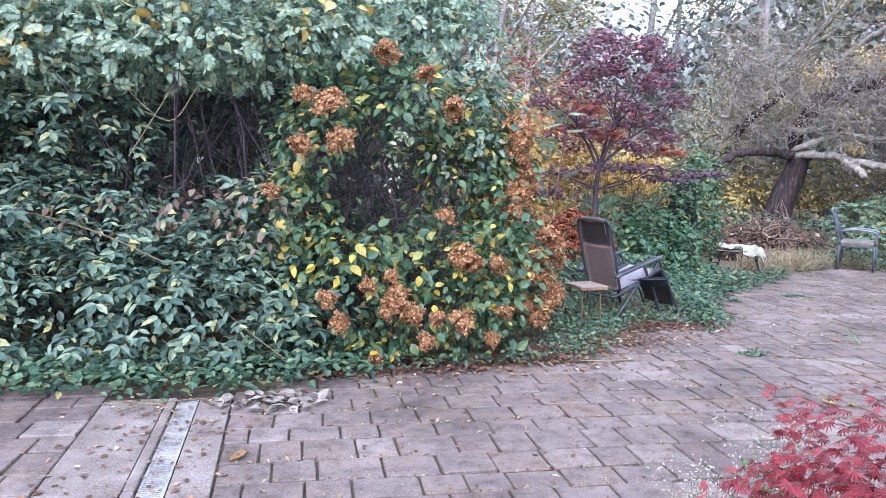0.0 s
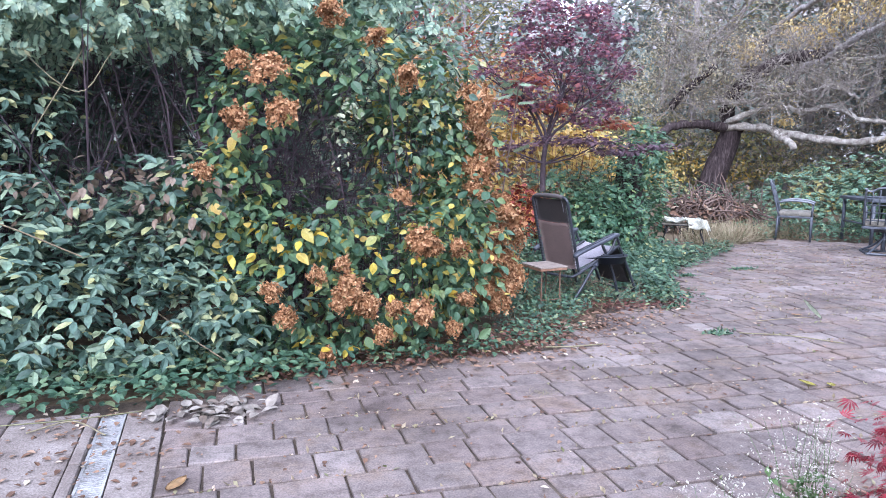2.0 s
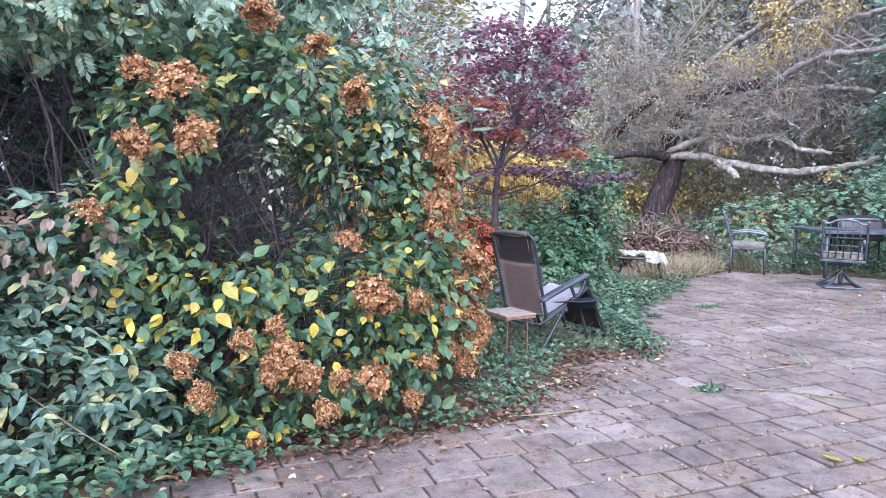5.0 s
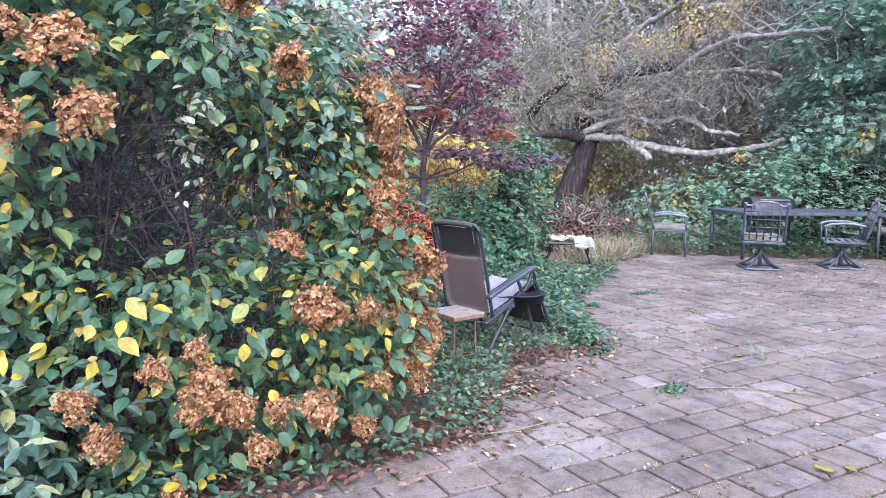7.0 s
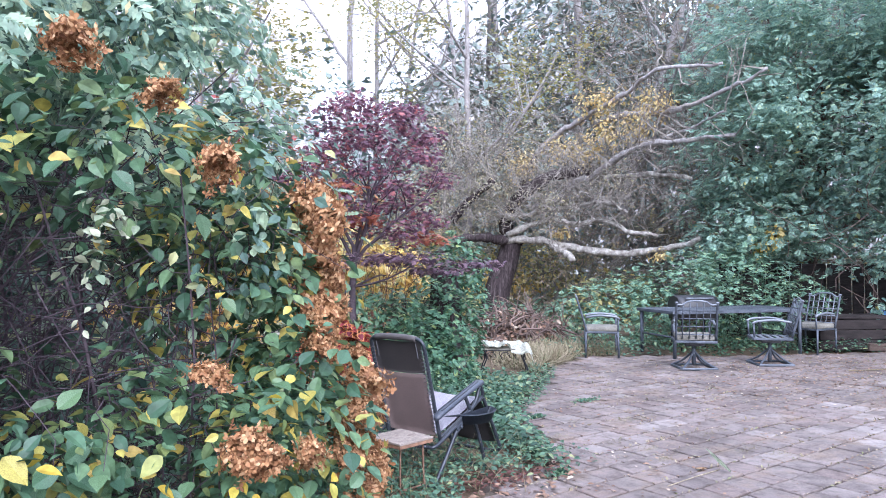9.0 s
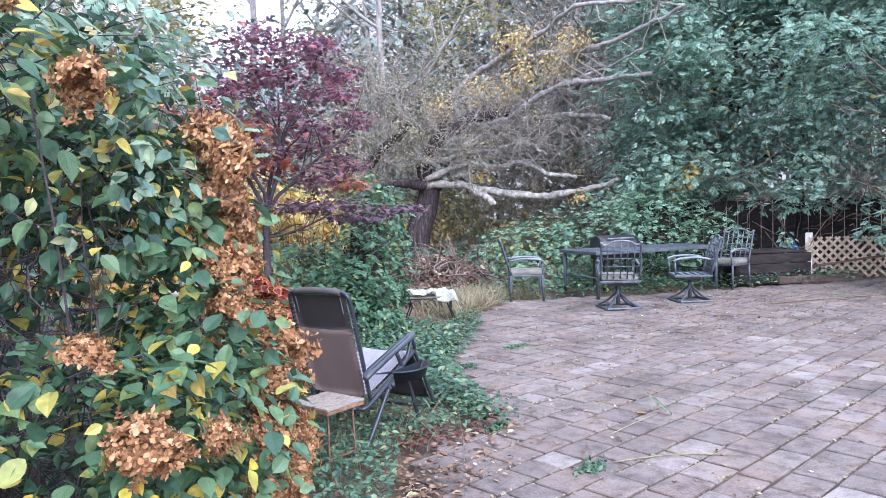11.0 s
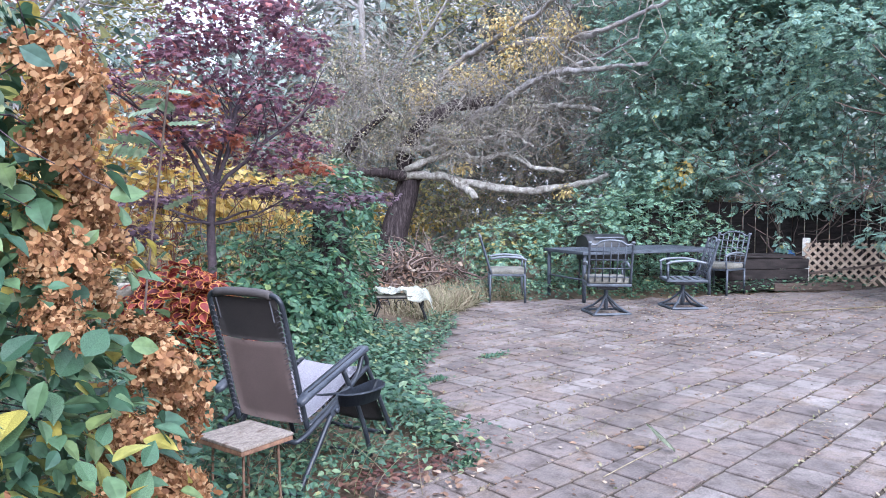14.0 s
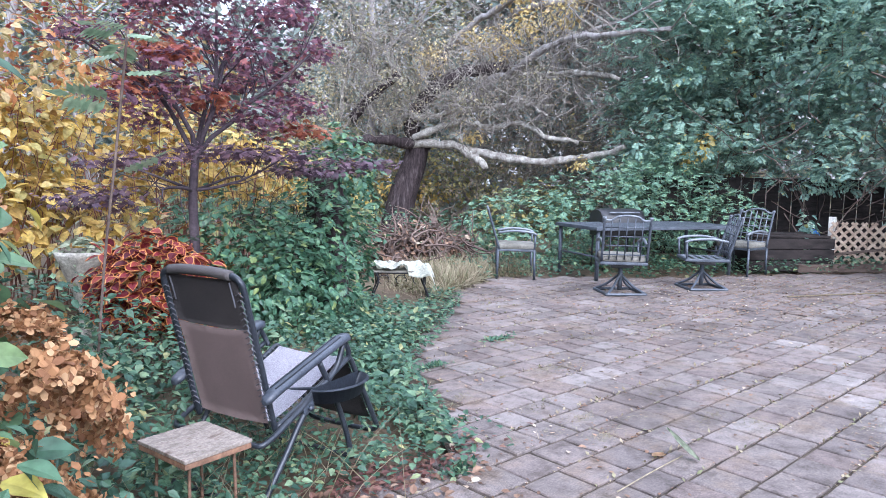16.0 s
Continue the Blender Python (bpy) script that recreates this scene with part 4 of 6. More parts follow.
def lattice():
    t = thing("lattice_panel", "broken tan wooden lattice panel leaning on the border", "lattice", 14.8, 7.72, 0.02, -52)
    W, H = 1.5, 0.72
    for s in (-1, 1):
        for k in range(-5, 16):
            x0 = -W / 2 + k * 0.15
            a, b = (x0, 0.0), (x0 + s * H, H)
            lo, hi = 0.0, 1.0
            for u in np.linspace(0, 1, 60):
                x = a[0] + (b[0] - a[0]) * u
                if not -W / 2 <= x <= W / 2:
                    if u < 0.5 and lo == 0.0 or u <= lo + 0.03:
                        lo = u
                    else:
                        hi = min(hi, u)
            if hi - lo < 0.12:
                continue
            if (k * 7 + s) % 11 == 3:
                hi = lo + (hi - lo) * 0.6
            p, q = a[0] + (b[0] - a[0]) * lo, a[0] + (b[0] - a[0]) * hi
            c = ((p + q) / 2, 0.006 * s, H * (lo + hi) / 2)
            L = (hi - lo) * H * math.sqrt(2)
            part("slat", box(c, (L, 0.012, 0.042), pose(0, 0, 0, 0, -45 * s, 0)), M_LATTICE, t)
    part("lattice_rail", box((0.05, -0.02, 0.3), (1.5, 0.02, 0.04), pose(0, 0, 0, 0, -8, 0), 0.004), M_PLANK, t)


lattice()

# ---- hedge and vines ----
def hedge():
    t = thing("vine_hedge", "tall overgrown hedge smothered in blue-green vines with dark hollow", "hedge", kind="stuff")
    top = [(-0.3, 6.75, 2.5, 0.8, 0.6, 0.5), (0.75, 6.85, 2.55, 0.8, 0.6, 0.5), (1.5, 6.85, 2.2, 0.5, 0.5, 0.75), (-1.4, 6.75, 2.45, 0.8, 0.6, 0.55),
           (-2.5, 6.7, 2.2, 0.9, 0.6, 0.7), (-3.8, 6.6, 2.0, 1.1, 0.7, 0.9), (-0.6, 7.5, 2.9, 1.8, 0.8, 0.6), (0.9, 7.6, 2.9, 1.0, 0.8, 0.7), (-2.8, 7.4, 2.9, 1.8, 0.9, 0.7),
           (-0.3, 6.5, 2.2, 0.7, 0.4, 0.24), (-1.1, 6.45, 2.15, 0.6, 0.4, 0.28), (-1.9, 6.4, 2.05, 0.6, 0.4, 0.32), (0.5, 6.45, 2.3, 0.5, 0.35, 0.22), (-2.8, 6.3, 1.9, 0.7, 0.5, 0.4)]
    P, N = blob_points(top, 14000, 0.6)
    leaves("vine_leaves", P, N, rng.uniform(0.04, 0.085, len(P)), OVATE, M_HEDGE, t, droop=0.3, face=0.9)
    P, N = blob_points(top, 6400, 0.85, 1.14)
    leaves("spray_leaves", P, N, rng.uniform(0.1, 0.19, len(P)), SPRAY, M_HEDGE_LIT, t, "feathery compound leaves on top of the hedge", droop=0.3, face=0.9)
    # outer skin takes the paler leaf, so its brightness is painted in
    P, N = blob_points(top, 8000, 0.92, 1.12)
    leaves("outer_leaves", P, N, rng.uniform(0.035, 0.075, len(P)), OVATE, M_HEDGE_LIT, t, "small outer leaves with skylight in their pale colour", droop=0.3, face=1.0)
    low = [(-1.2, 6.1, 0.4, 0.75, 0.42, 0.45), (-0.3, 6.1, 0.4, 0.6, 0.4, 0.42), (0.35, 6.1, 0.3, 0.35, 0.3, 0.35), (-2.2, 6.2, 0.6, 0.8, 0.5, 0.7), (-3.4, 6.2, 0.9, 0.9, 0.5, 1.0),
           (-2.7, 6.65, 1.5, 0.6, 0.5, 0.7), (-1.7, 6.6, 1.15, 0.5, 0.35, 0.45), (-1.25, 6.6, 1.75, 0.4, 0.3, 0.3), (-0.85, 6.65, 1.55, 0.22, 0.2, 0.28), (-1.9, 6.6, 1.75, 0.4, 0.3, 0.35),
           (-0.95, 6.35, 0.85, 0.5, 0.3, 0.36), (-0.2, 6.35, 0.8, 0.4, 0.3, 0.3), (0.15, 6.25, 1.0, 0.25, 0.22, 0.3), (-1.6, 6.3, 0.95, 0.5, 0.35, 0.4)]
    P, N = blob_points(low, 3300, 0.65, 1.15)
    leaves("creeper_leaves", P, N, rng.uniform(0.11, 0.23, len(P)), FIVE, M_HEDGE, t, "broad five-part creeper leaves", droop=0.4, face=0.35)
    P, N = blob_points(low, 4600, 0.5, 1.1)
    leaves("shrub_leaves", P, N, rng.uniform(0.035, 0.08, len(P)), OVATE, M_HEDGE, t)
    n = 7000
    P = np.stack([rng.uniform(-5, 2.0, n), rng.uniform(7.6, 9.0, n), rng.uniform(0, 3.3, n)], -1)
    P = P[~((np.abs(P[:, 0] + 0.3) < 1.3) & (np.abs(P[:, 2] - 1.3) < 0.7) & (P[:, 1] < 8.4))]
    n = len(P)
    leaves("inner_leaves", P, np.tile((0, -1, 0), (n, 1)), rng.uniform(0.09, 0.16, n), OVATE, M_HEDGE, t)
    n = 5200
    P = np.stack([rng.uniform(-4, 1.6, n), rng.uniform(8.7, 9.5, n), rng.uniform(0.02, 3.0, n)], -1)
    leaves("back_leaves", P, np.tile((0, -1, 0), (n, 1)), rng.uniform(0.16, 0.26, n), OVATE, M_HEDGE, t)
    runs = tangle(1500, (-0.4, 7.4, 1.3), (1.9, 0.7, 1.0), (0.4, 1.2), 0.0035) + tangle(350, (0.95, 6.75, 1.0), (0.55, 0.3, 0.9), (0.3, 0.7), 0.0035)
    runs += stems(120, (-0.6, 7.2), (2.2, 0.6), (1.6, 2.7), 0.009, 0.25)
    V, F = tubes(runs, 3, False)
    part("inner_twigs", tri_mesh("inner_twigs", V, F, M_STEM_D), None, t, "tangle of bare twigs, the hollow's shade in their colour")
    V, F = tubes([(smooth_path([(-1.9, 6.2, 1.15), (-1.0, 6.0, 0.95), (-0.45, 5.9, 0.72)], 5), 0.005), (smooth_path([(-0.1, 5.85, 0.42), (0.12, 5.75, 0.25), (0.3, 5.7, 0.12)], 4), 0.004),
                  (smooth_path([(-0.75, 6.3, 1.4), (-0.55, 6.35, 1.75), (-0.3, 6.4, 2.2)], 5), 0.0035), (smooth_path([(-0.3, 6.35, 1.9), (-0.5, 6.3, 1.65), (-0.85, 6.3, 1.95)], 5), 0.003)], 5)
    part("pale_stems", tri_mesh("pale_stems", V, F, M_GRASS), None, t, "pale bare canes sticking out")
    P, N = blob_points([(-0.95, 6.25, 1.0, 0.4, 0.2, 0.2), (-0.35, 6.1, 1.05, 0.4, 0.2, 0.22), (0.1, 6.0, 1.05, 0.3, 0.2, 0.25)], 210)
    leaves("wilted_leaves", P, N, rng.uniform(0.04, 0.085, len(P)), OVATE, leaf_mat("wilted_leaf", [(0.1, 0.07, 0.05), (0.2, 0.15, 0.11), (0.22, 0.18, 0.14)]), t, "brown wilted hanging leaves", droop=3.0)
    P, N = blob_points([(-1.5, 6.2, 2.3, 0.35, 0.25, 0.3), (-0.6, 6.15, 2.45, 0.3, 0.2, 0.15), (0.55, 6.2, 2.5, 0.35, 0.25, 0.2), (-1.8, 6.1, 1.9, 0.3, 0.2, 0.2)], 130)
    leaves("turning_leaves", P, N, rng.uniform(0.08, 0.13, len(P)), OVATE, M_YEL, t, "few orange and yellow leaves")


hedge()


# ---- hydrangea ----
HEADS_FRONT = [(0.56, 5.66, 1.77, 1.35), (0.63, 5.64, 1.54, 1.15), (0.38, 5.66, 1.5, 1.1), (0.4, 5.75, 1.82, 0.8), (0.93, 5.8, 2.12, 0.95), (1.2, 5.8, 2.0, 0.9), (1.4, 5.8, 1.78, 1.1),
               (1.5, 5.68, 0.77, 1.2), (1.34, 5.7, 1.06, 0.8), (1.46, 5.7, 0.34, 1.05), (1.12, 5.7, 0.38, 1.1), (1.02, 5.68, 0.54, 0.9), (0.64, 5.72, 0.34, 0.85), (0.57, 5.72, 0.5, 0.8)]
HEADS_SIDE = [(1.75, 5.78, 0.72, 0.8), (1.8, 5.8, 0.38, 0.9), (0.89, 5.72, 0.08, 0.7), (1.72, 5.78, 0.2, 0.7), (1.24, 5.72, 0.2, 0.8), (0.2, 5.85, 1.2, 0.8), 
              (2.0, 6.2, 1.5, 1.2), (2.08, 6.3, 1.36, 1.3), (1.98, 6.15, 1.22, 1.1), (2.3, 6.3, 0.86, 1.2), (2.27, 6.25, 0.56, 1.2), (2.2, 6.2, 0.26, 1.2), (2.14, 6.15, 0.74, 1.0)]
HEADS_BACK = [(2.05, 6.2, 1.68, 0.9), (2.1, 6.45, 1.62, 1.2), (2.14, 6.55, 1.4, 1.2), (2.12, 6.4, 1.12, 1.1), (2.44, 6.5, 0.7, 1.2), (2.4, 6.42, 0.4, 1.2), (2.05, 6.0, 0.6, 0.9), (2.0, 5.98, 0.4, 0.9), (2.25, 6.35, 1.0, 0.9), (2.15, 6.65, 1.75, 1.0)]

HEADS_CORNER = [(1.98, 6.12, 1.6, 1.2), (2.02, 6.3, 1.72, 1.1), (1.95, 6.1, 1.08, 1.0), (2.12, 6.35, 1.25, 1.1), (2.2, 6.3, 0.66, 1.2), (2.3, 6.4, 0.5, 1.2), (2.1, 6.05, 0.3, 1.1), (2.28, 6.3, 0.36, 1.2)]

HEADS_LOW = [(1.01, 5.7, 0.48, 1.0), (1.14, 5.7, 0.41, 0.9), (0.83, 5.7, 0.59, 0.7), (0.98, 5.7, 0.65, 0.65), (1.46, 5.7, 0.79, 0.95), (1.55, 5.7, 0.73, 0.85), (1.31, 5.7, 0.37, 0.75), (0.95, 5.7, 0.41, 0.65)]


def head_mesh(seed):
    """A ragged domed head of dried four-petalled florets."""
    r = np.random.default_rng(seed)
    n = 260
    d = unit(r.normal(size=(n, 3)))
    d[:, 2] = np.abs(d[:, 2]) * 1.3 - 0.4
    lump = 1 + 0.38 * np.sin(d[:, 0] * 7 + seed) * np.sin(d[:, 1] * 6 + 2 * seed)
    c = d * np.array([0.068, 0.068, 0.072]) * ((0.62 + 0.45 * r.random(n)) * lump)[:, None]
    V, F = [], []
    for i in range(n):
        nn = unit(d[i] + 0.55 * r.normal(size=3))
        a = unit(np.cross(nn, r.normal(size=3)))
        b = np.cross(nn, a)
        for k in range(4):
            u = a * math.cos(k * 1.57) + b * math.sin(k * 1.57)
            v = np.cross(nn, u)
            z = 0.0135 * (0.55 + 0.7 * r.random())
            cup = nn * 0.007 * r.normal()
            m = len(V)
            V += [c[i], c[i] + u * z * 0.45 - v * z * 0.42 + cup * 0.5, c[i] + u * z * 0.45 + v * z * 0.42 + cup * 0.5, c[i] + u * z * 0.9 - v * z * 0.3 + cup, c[i] + u * z * 0.9 + v * z * 0.3 + cup * 0.6, c[i] + u * z * 1.08 + cup]
            F += [(m, m + 1, m + 2), (m + 1, m + 3, m + 2), (m + 3, m + 4, m + 2), (m + 3, m + 5, m + 4)]
    return tri_mesh("flower_head", V, F, M_HEAD)


def hydrangea():
    t = thing("hydrangea_bush", "large hydrangea with yellowing leaves and dried brown flower heads", "hydrangea")
    body = [(0.75, 6.15, 0.5, 0.55, 0.42, 0.52), (1.35, 6.15, 0.55, 0.55, 0.42, 0.6), (1.83, 6.25, 0.6, 0.4, 0.42, 0.65), (1.93, 6.5, 0.85, 0.26, 0.4, 0.85), (1.6, 6.4, 1.35, 0.42, 0.42, 0.45),
            (1.75, 6.65, 1.7, 0.35, 0.45, 0.45), (0.5, 6.1, 1.6, 0.32, 0.35, 0.4), (1.1, 6.25, 1.85, 0.5, 0.4, 0.35), (0.3, 6.15, 1.05, 0.3, 0.3, 0.3), (0.85, 6.2, 0.9, 0.5, 0.4, 0.3)]
    def hollow(p):
        inside = (((p - np.array([1.0, 5.85, 1.22])) / np.array([0.46, 0.6, 0.34])) ** 2).sum(1) < 1
        inside |= (((p - np.array([1.5, 5.85, 1.1])) / np.array([0.2, 0.5, 0.2])) ** 2).sum(1) < 1
        inside |= (((p - np.array([0.9, 5.85, 1.6])) / np.array([0.2, 0.5, 0.15])) ** 2).sum(1) < 1
        return ~inside | (rng.random(len(p)) < 0.07)

    P, N = blob_points(body, 6600, 0.5, keep=hollow)
    front = (P[:, 1] < 6.1) | (P[:, 0] > 2.2)
    idx = np.flatnonzero(front)[:300]
    rest = np.ones(len(P), bool)
    rest[idx] = False
    leaves("foliage", P[rest], N[rest], rng.uniform(0.042, 0.098, rest.sum()), BROAD, M_HYD, t, "green leaves turning yellow", droop=0.6, face=0.55, tilt=0.6)
    kinds = [tri_mesh("leaf", *leaf_cloud(np.zeros((1, 3)), np.array([(0.0, -1, 0.3)]), 1.0, BROAD, 0.35), M_HYD) for _ in range(6)]
    for i in idx:
        ob = new("leaf", kinds[int(i) % 6])
        ob.parent = t
        s = rng.uniform(0.065, 0.115)
        q = Vector((0, -1, 0.0)).rotation_difference(Vector(N[i] * np.array([1, 1, 0.6])))
        ob.matrix_local = Matrix.LocRotScale(Vector(P[i]), q, (s, s, s))
    P, N = blob_points([(1.75, 6.5, 1.75, 0.4, 0.45, 0.4), (1.55, 6.3, 1.5, 0.3, 0.3, 0.3)], 420, 0.8)
    leaves("privet_foliage", P, N, rng.uniform(0.05, 0.08, len(P)), OVATE, M_HEDGE, t, "small dark leaved shoots growing through")
    P, N = blob_points([(0.98, 5.74, 1.42, 0.09, 0.06, 0.2), (1.06, 5.76, 1.6, 0.1, 0.05, 0.1)], 75, 0.1)
    leaves("pale_shoot", P, N, rng.uniform(0.025, 0.05, len(P)), OVATE, M_SILVER, t, "pale cream variegated shoot")
    runs = stems(34, (1.1, 6.5), (0.6, 0.25), (0.7, 1.7), 0.006, 0.12, 6, 0.1) + tangle(420, (1.05, 6.45, 1.0), (0.7, 0.25, 0.8), (0.3, 0.7), 0.003)
    V, F = tubes(runs, 4, False)
    # dark stem colour stands in for the shade inside the bush
    tagged(part("stem_thicket", tri_mesh("stem_thicket", V, F, M_STEM_D), None, t, "thin woody stems, the hollow's shade in their colour"), kind="stuff")
    heads = [head_mesh(s) for s in range(5)]
    for k, (x, y, z, s) in enumerate(HEADS_FRONT + HEADS_SIDE + HEADS_BACK + HEADS_CORNER + HEADS_LOW):
        ob = part("flower_head", heads[k % 5], None, t, "dried orange brown flower head")
        ob.matrix_local = Matrix.LocRotScale((x, y, max(z, 0.09)), Euler((rng.uniform(0.2, 0.9), rng.uniform(-0.4, 0.4), rng.uniform(0, 6))), (s * rng.uniform(0.95, 1.35), s * rng.uniform(0.95, 1.35), s * rng.uniform(0.9, 1.45)))
    P, N = blob_points([(2.05, 6.4, 0.9, 0.2, 0.33, 0.85)], 180, 0.8)
    leaves("edge_leaves", P, N, rng.uniform(0.055, 0.1, len(P)), BROAD, M_HYD, t)
    P, N = blob_points([(0.75, 5.8, 0.76, 0.5, 0.14, 0.2), (0.86, 5.72, 0.14, 0.22, 0.12, 0.12), (1.5, 5.8, 0.6, 0.4, 0.14, 0.35)], 55, 0.2)
    leaves("yellow_leaves", P, N, rng.uniform(0.045, 0.085, len(P)), BROAD, leaf_mat("bright_yellow_leaf", [(0.4, 0.28, 0.04), (0.5, 0.38, 0.05), (0.44, 0.4, 0.09)], rough=0.5, trans=0.3), t, "bright yellow leaves")
    bunch = [(2.03, 6.35, 1.3, 0.12, 0.14, 0.3), (2.25, 6.4, 0.6, 0.14, 0.14, 0.4)]
    P, N = blob_points(bunch, 420, 0.5)
    leaves("withered_leaves", P, N, rng.uniform(0.015, 0.035, len(P)), PETAL, M_HEAD, t, "withered brown leaves and petals", droop=1.0)


hydrangea()


# ---- low planting ----
def scatter(n, x0, x1, d0, d1, z0=0.02, z1=0.12):
    x = rng.uniform(x0, x1, n)
    d = d0 + (d1 - d0) * rng.random(n)
    y = patio_edge(x) + d
    z = z0 + (z1 - z0) * rng.random(n) + 0.02 * np.sin(x * 5) * np.sin(y * 6)
    return np.stack([x, y, z], -1), np.tile((0.0, -0.2, 1.0), (n, 1))


def ground_cover():
    t = thing("ground_cover", "low weeds and ivy spreading along the patio border", "ground cover", kind="stuff")
    P, N = scatter(3200, -5, 0.9, -0.2, 0.5, 0.015, 0.16)
    leaves("border_weeds", P, N, rng.uniform(0.04, 0.08, len(P)), OVATE, M_COVER, t)
    P, N = scatter(2300, 2.3, 4.6, 0.16, 1.0, 0.01, 0.12)
    leaves("weeds", P, N, rng.uniform(0.022, 0.052, len(P)), OVATE, M_COVER, t)
    P, N = scatter(2500, 4.2, 6.25, 0.05, 1.1, 0.01, 0.2)
    leaves("ivy_carpet", P, N, rng.uniform(0.04, 0.08, len(P)), OVATE, M_COVER, t)
    P, N = scatter(1700, 4.3, 7.5, -0.14, 0.35, 0.008, 0.09)
    leaves("edge_creeper", P, N, rng.uniform(0.025, 0.06, len(P)), OVATE, M_COVER, t, "weeds creeping over the patio edge", face=0.4)
    P, N = scatter(2600, 8.6, 15, -0.05, 1.2, 0.01, 0.22)
    leaves("back_weeds", P, N, rng.uniform(0.05, 0.09, len(P)), OVATE, M_COVER, t)
    low = [(3.0, 8.1, 0.15, 0.7, 0.6, 0.38), (3.8, 8.5, 0.12, 0.7, 0.5, 0.36), (2.6, 7.5, 0.15, 0.5, 0.5, 0.4), (2.5, 6.9, 0.1, 0.4, 0.35, 0.35), (4.5, 8.6, 0.1, 0.6, 0.5, 0.3),
           (2.9, 9.2, 0.25, 0.6, 0.5, 0.5), (3.35, 8.75, 0.2, 0.5, 0.35, 0.4), (2.2, 8.6, 0.3, 0.6, 0.6, 0.5), (2.0, 7.5, 0.25, 0.4, 0.5, 0.4), (4.1, 8.2, 0.05, 0.6, 0.35, 0.25)]
    P, N = blob_points(low, 12500, 0.6, 1.15)
    leaves("bushy_cover", P, N, rng.uniform(0.03, 0.068, len(P)), OVATE, M_COVER, t, "glossy green low shrubs", face=0.5)
    P, N = blob_points([(3.2, 7.6, 0.05, 0.5, 0.35, 0.2), (3.0, 7.0, 0.03, 0.4, 0.22, 0.16)], 1000, 0.3, 1.1)
    leaves("weeds_under_recliner", P, N, rng.uniform(0.025, 0.055, len(P)), OVATE, M_COVER, t, "small weeds growing under the recliner", face=0.4)
    V, F = tubes(stems(150, (2.9, 7.3), (0.8, 0.7), (0.1, 0.34), 0.0025, 0.5), 3, False)
    part("weed_stalks", tri_mesh("weed_stalks", V, F, M_GRASS), None, t, "dry pale weed stalks")
    P, N = scatter(1100, 0.35, 2.75, -0.08, 0.5, 0.004, 0.05)
    leaves("dark_litter", P, N, rng.uniform(0.02, 0.055, len(P)), OVATE, leaf_mat("dark_rotting_leaf", [(0.05, 0.03, 0.025), (0.11, 0.05, 0.04), (0.17, 0.08, 0.06), (0.26, 0.17, 0.1)]), t, "dark reddish rotting leaves under the hydrangea", tilt=0.5, droop=0)
    P, N = scatter(700, 0.35, 2.9, -0.05, 0.35, 0.01, 0.1)
    leaves("edge_weeds", P, N, rng.uniform(0.025, 0.065, len(P)), OVATE, M_COVER, t)
    P, N = blob_points([(7.6, 13.0, 0.2, 1.2, 0.7, 0.4), (10.2, 12.6, 0.25, 1.1, 0.9, 0.5), (9.0, 13.4, 0.3, 1.4, 0.7, 0.5)], 3600, 0.7, 1.15)
    leaves("shaded_creeper", P, N, rng.uniform(0.05, 0.11, len(P)), OVATE, M_COVER, t, "grey green creeper beside the brush pile", face=0.5)
    bank = [(11.2, 11.9, 0.4, 1.2, 0.9, 0.75), (12.5, 11.3, 0.6, 1.2, 0.9, 0.9), (12.9, 10.5, 0.75, 0.9, 0.7, 0.95), (13.6, 9.7, 0.5, 0.8, 0.6, 0.7)]
    P, N = blob_points(bank, 5200, 0.7, 1.15)
    leaves("ivy_bank", P, N, rng.uniform(0.1, 0.19, len(P)), SPRAY, M_BANK, t, "pale green creeper bank behind the table", face=0.35)
    P, N = scatter(500, 0.3, 5.0, -0.3, 0.3, 0.004, 0.02)
    leaves("fallen_leaves", P, N, rng.uniform(0.03, 0.07, len(P)), OVATE, M_DRY, t, "brown fallen leaves at the border", tilt=0.25, droop=0)
    P = np.stack([rng.normal(2.95, 0.35, 500), rng.normal(6.35, 0.16, 500), rng.uniform(0.004, 0.03, 500)], -1)
    leaves("reddish_litter", P, np.tile((0, 0, 1.0), (500, 1)), rng.uniform(0.02, 0.05, 500), OVATE, M_DRY, t, "reddish brown leaf litter", tilt=0.3, droop=0)
    P = np.stack([rng.normal(3.75, 0.3, 420), rng.normal(6.9, 0.09, 420), rng.uniform(0.004, 0.04, 420)], -1)
    leaves("russet_litter", P, np.tile((0, 0, 1.0), (420, 1)), rng.uniform(0.02, 0.045, 420), OVATE, leaf_mat("russet_leaf", [(0.07, 0.03, 0.025), (0.14, 0.055, 0.045), (0.2, 0.11, 0.08)]), t, "russet leaf litter under the recliner", tilt=0.35, droop=0)
    P = np.stack([rng.normal(4.1, 0.25, 160), rng.normal(6.95, 0.12, 160), rng.uniform(0.01, 0.1, 160)], -1)
    leaves("corner_weeds", P, np.tile((0, 0, 1.0), (160, 1)), rng.uniform(0.03, 0.06, 160), OVATE, M_COVER, t)


ground_cover()


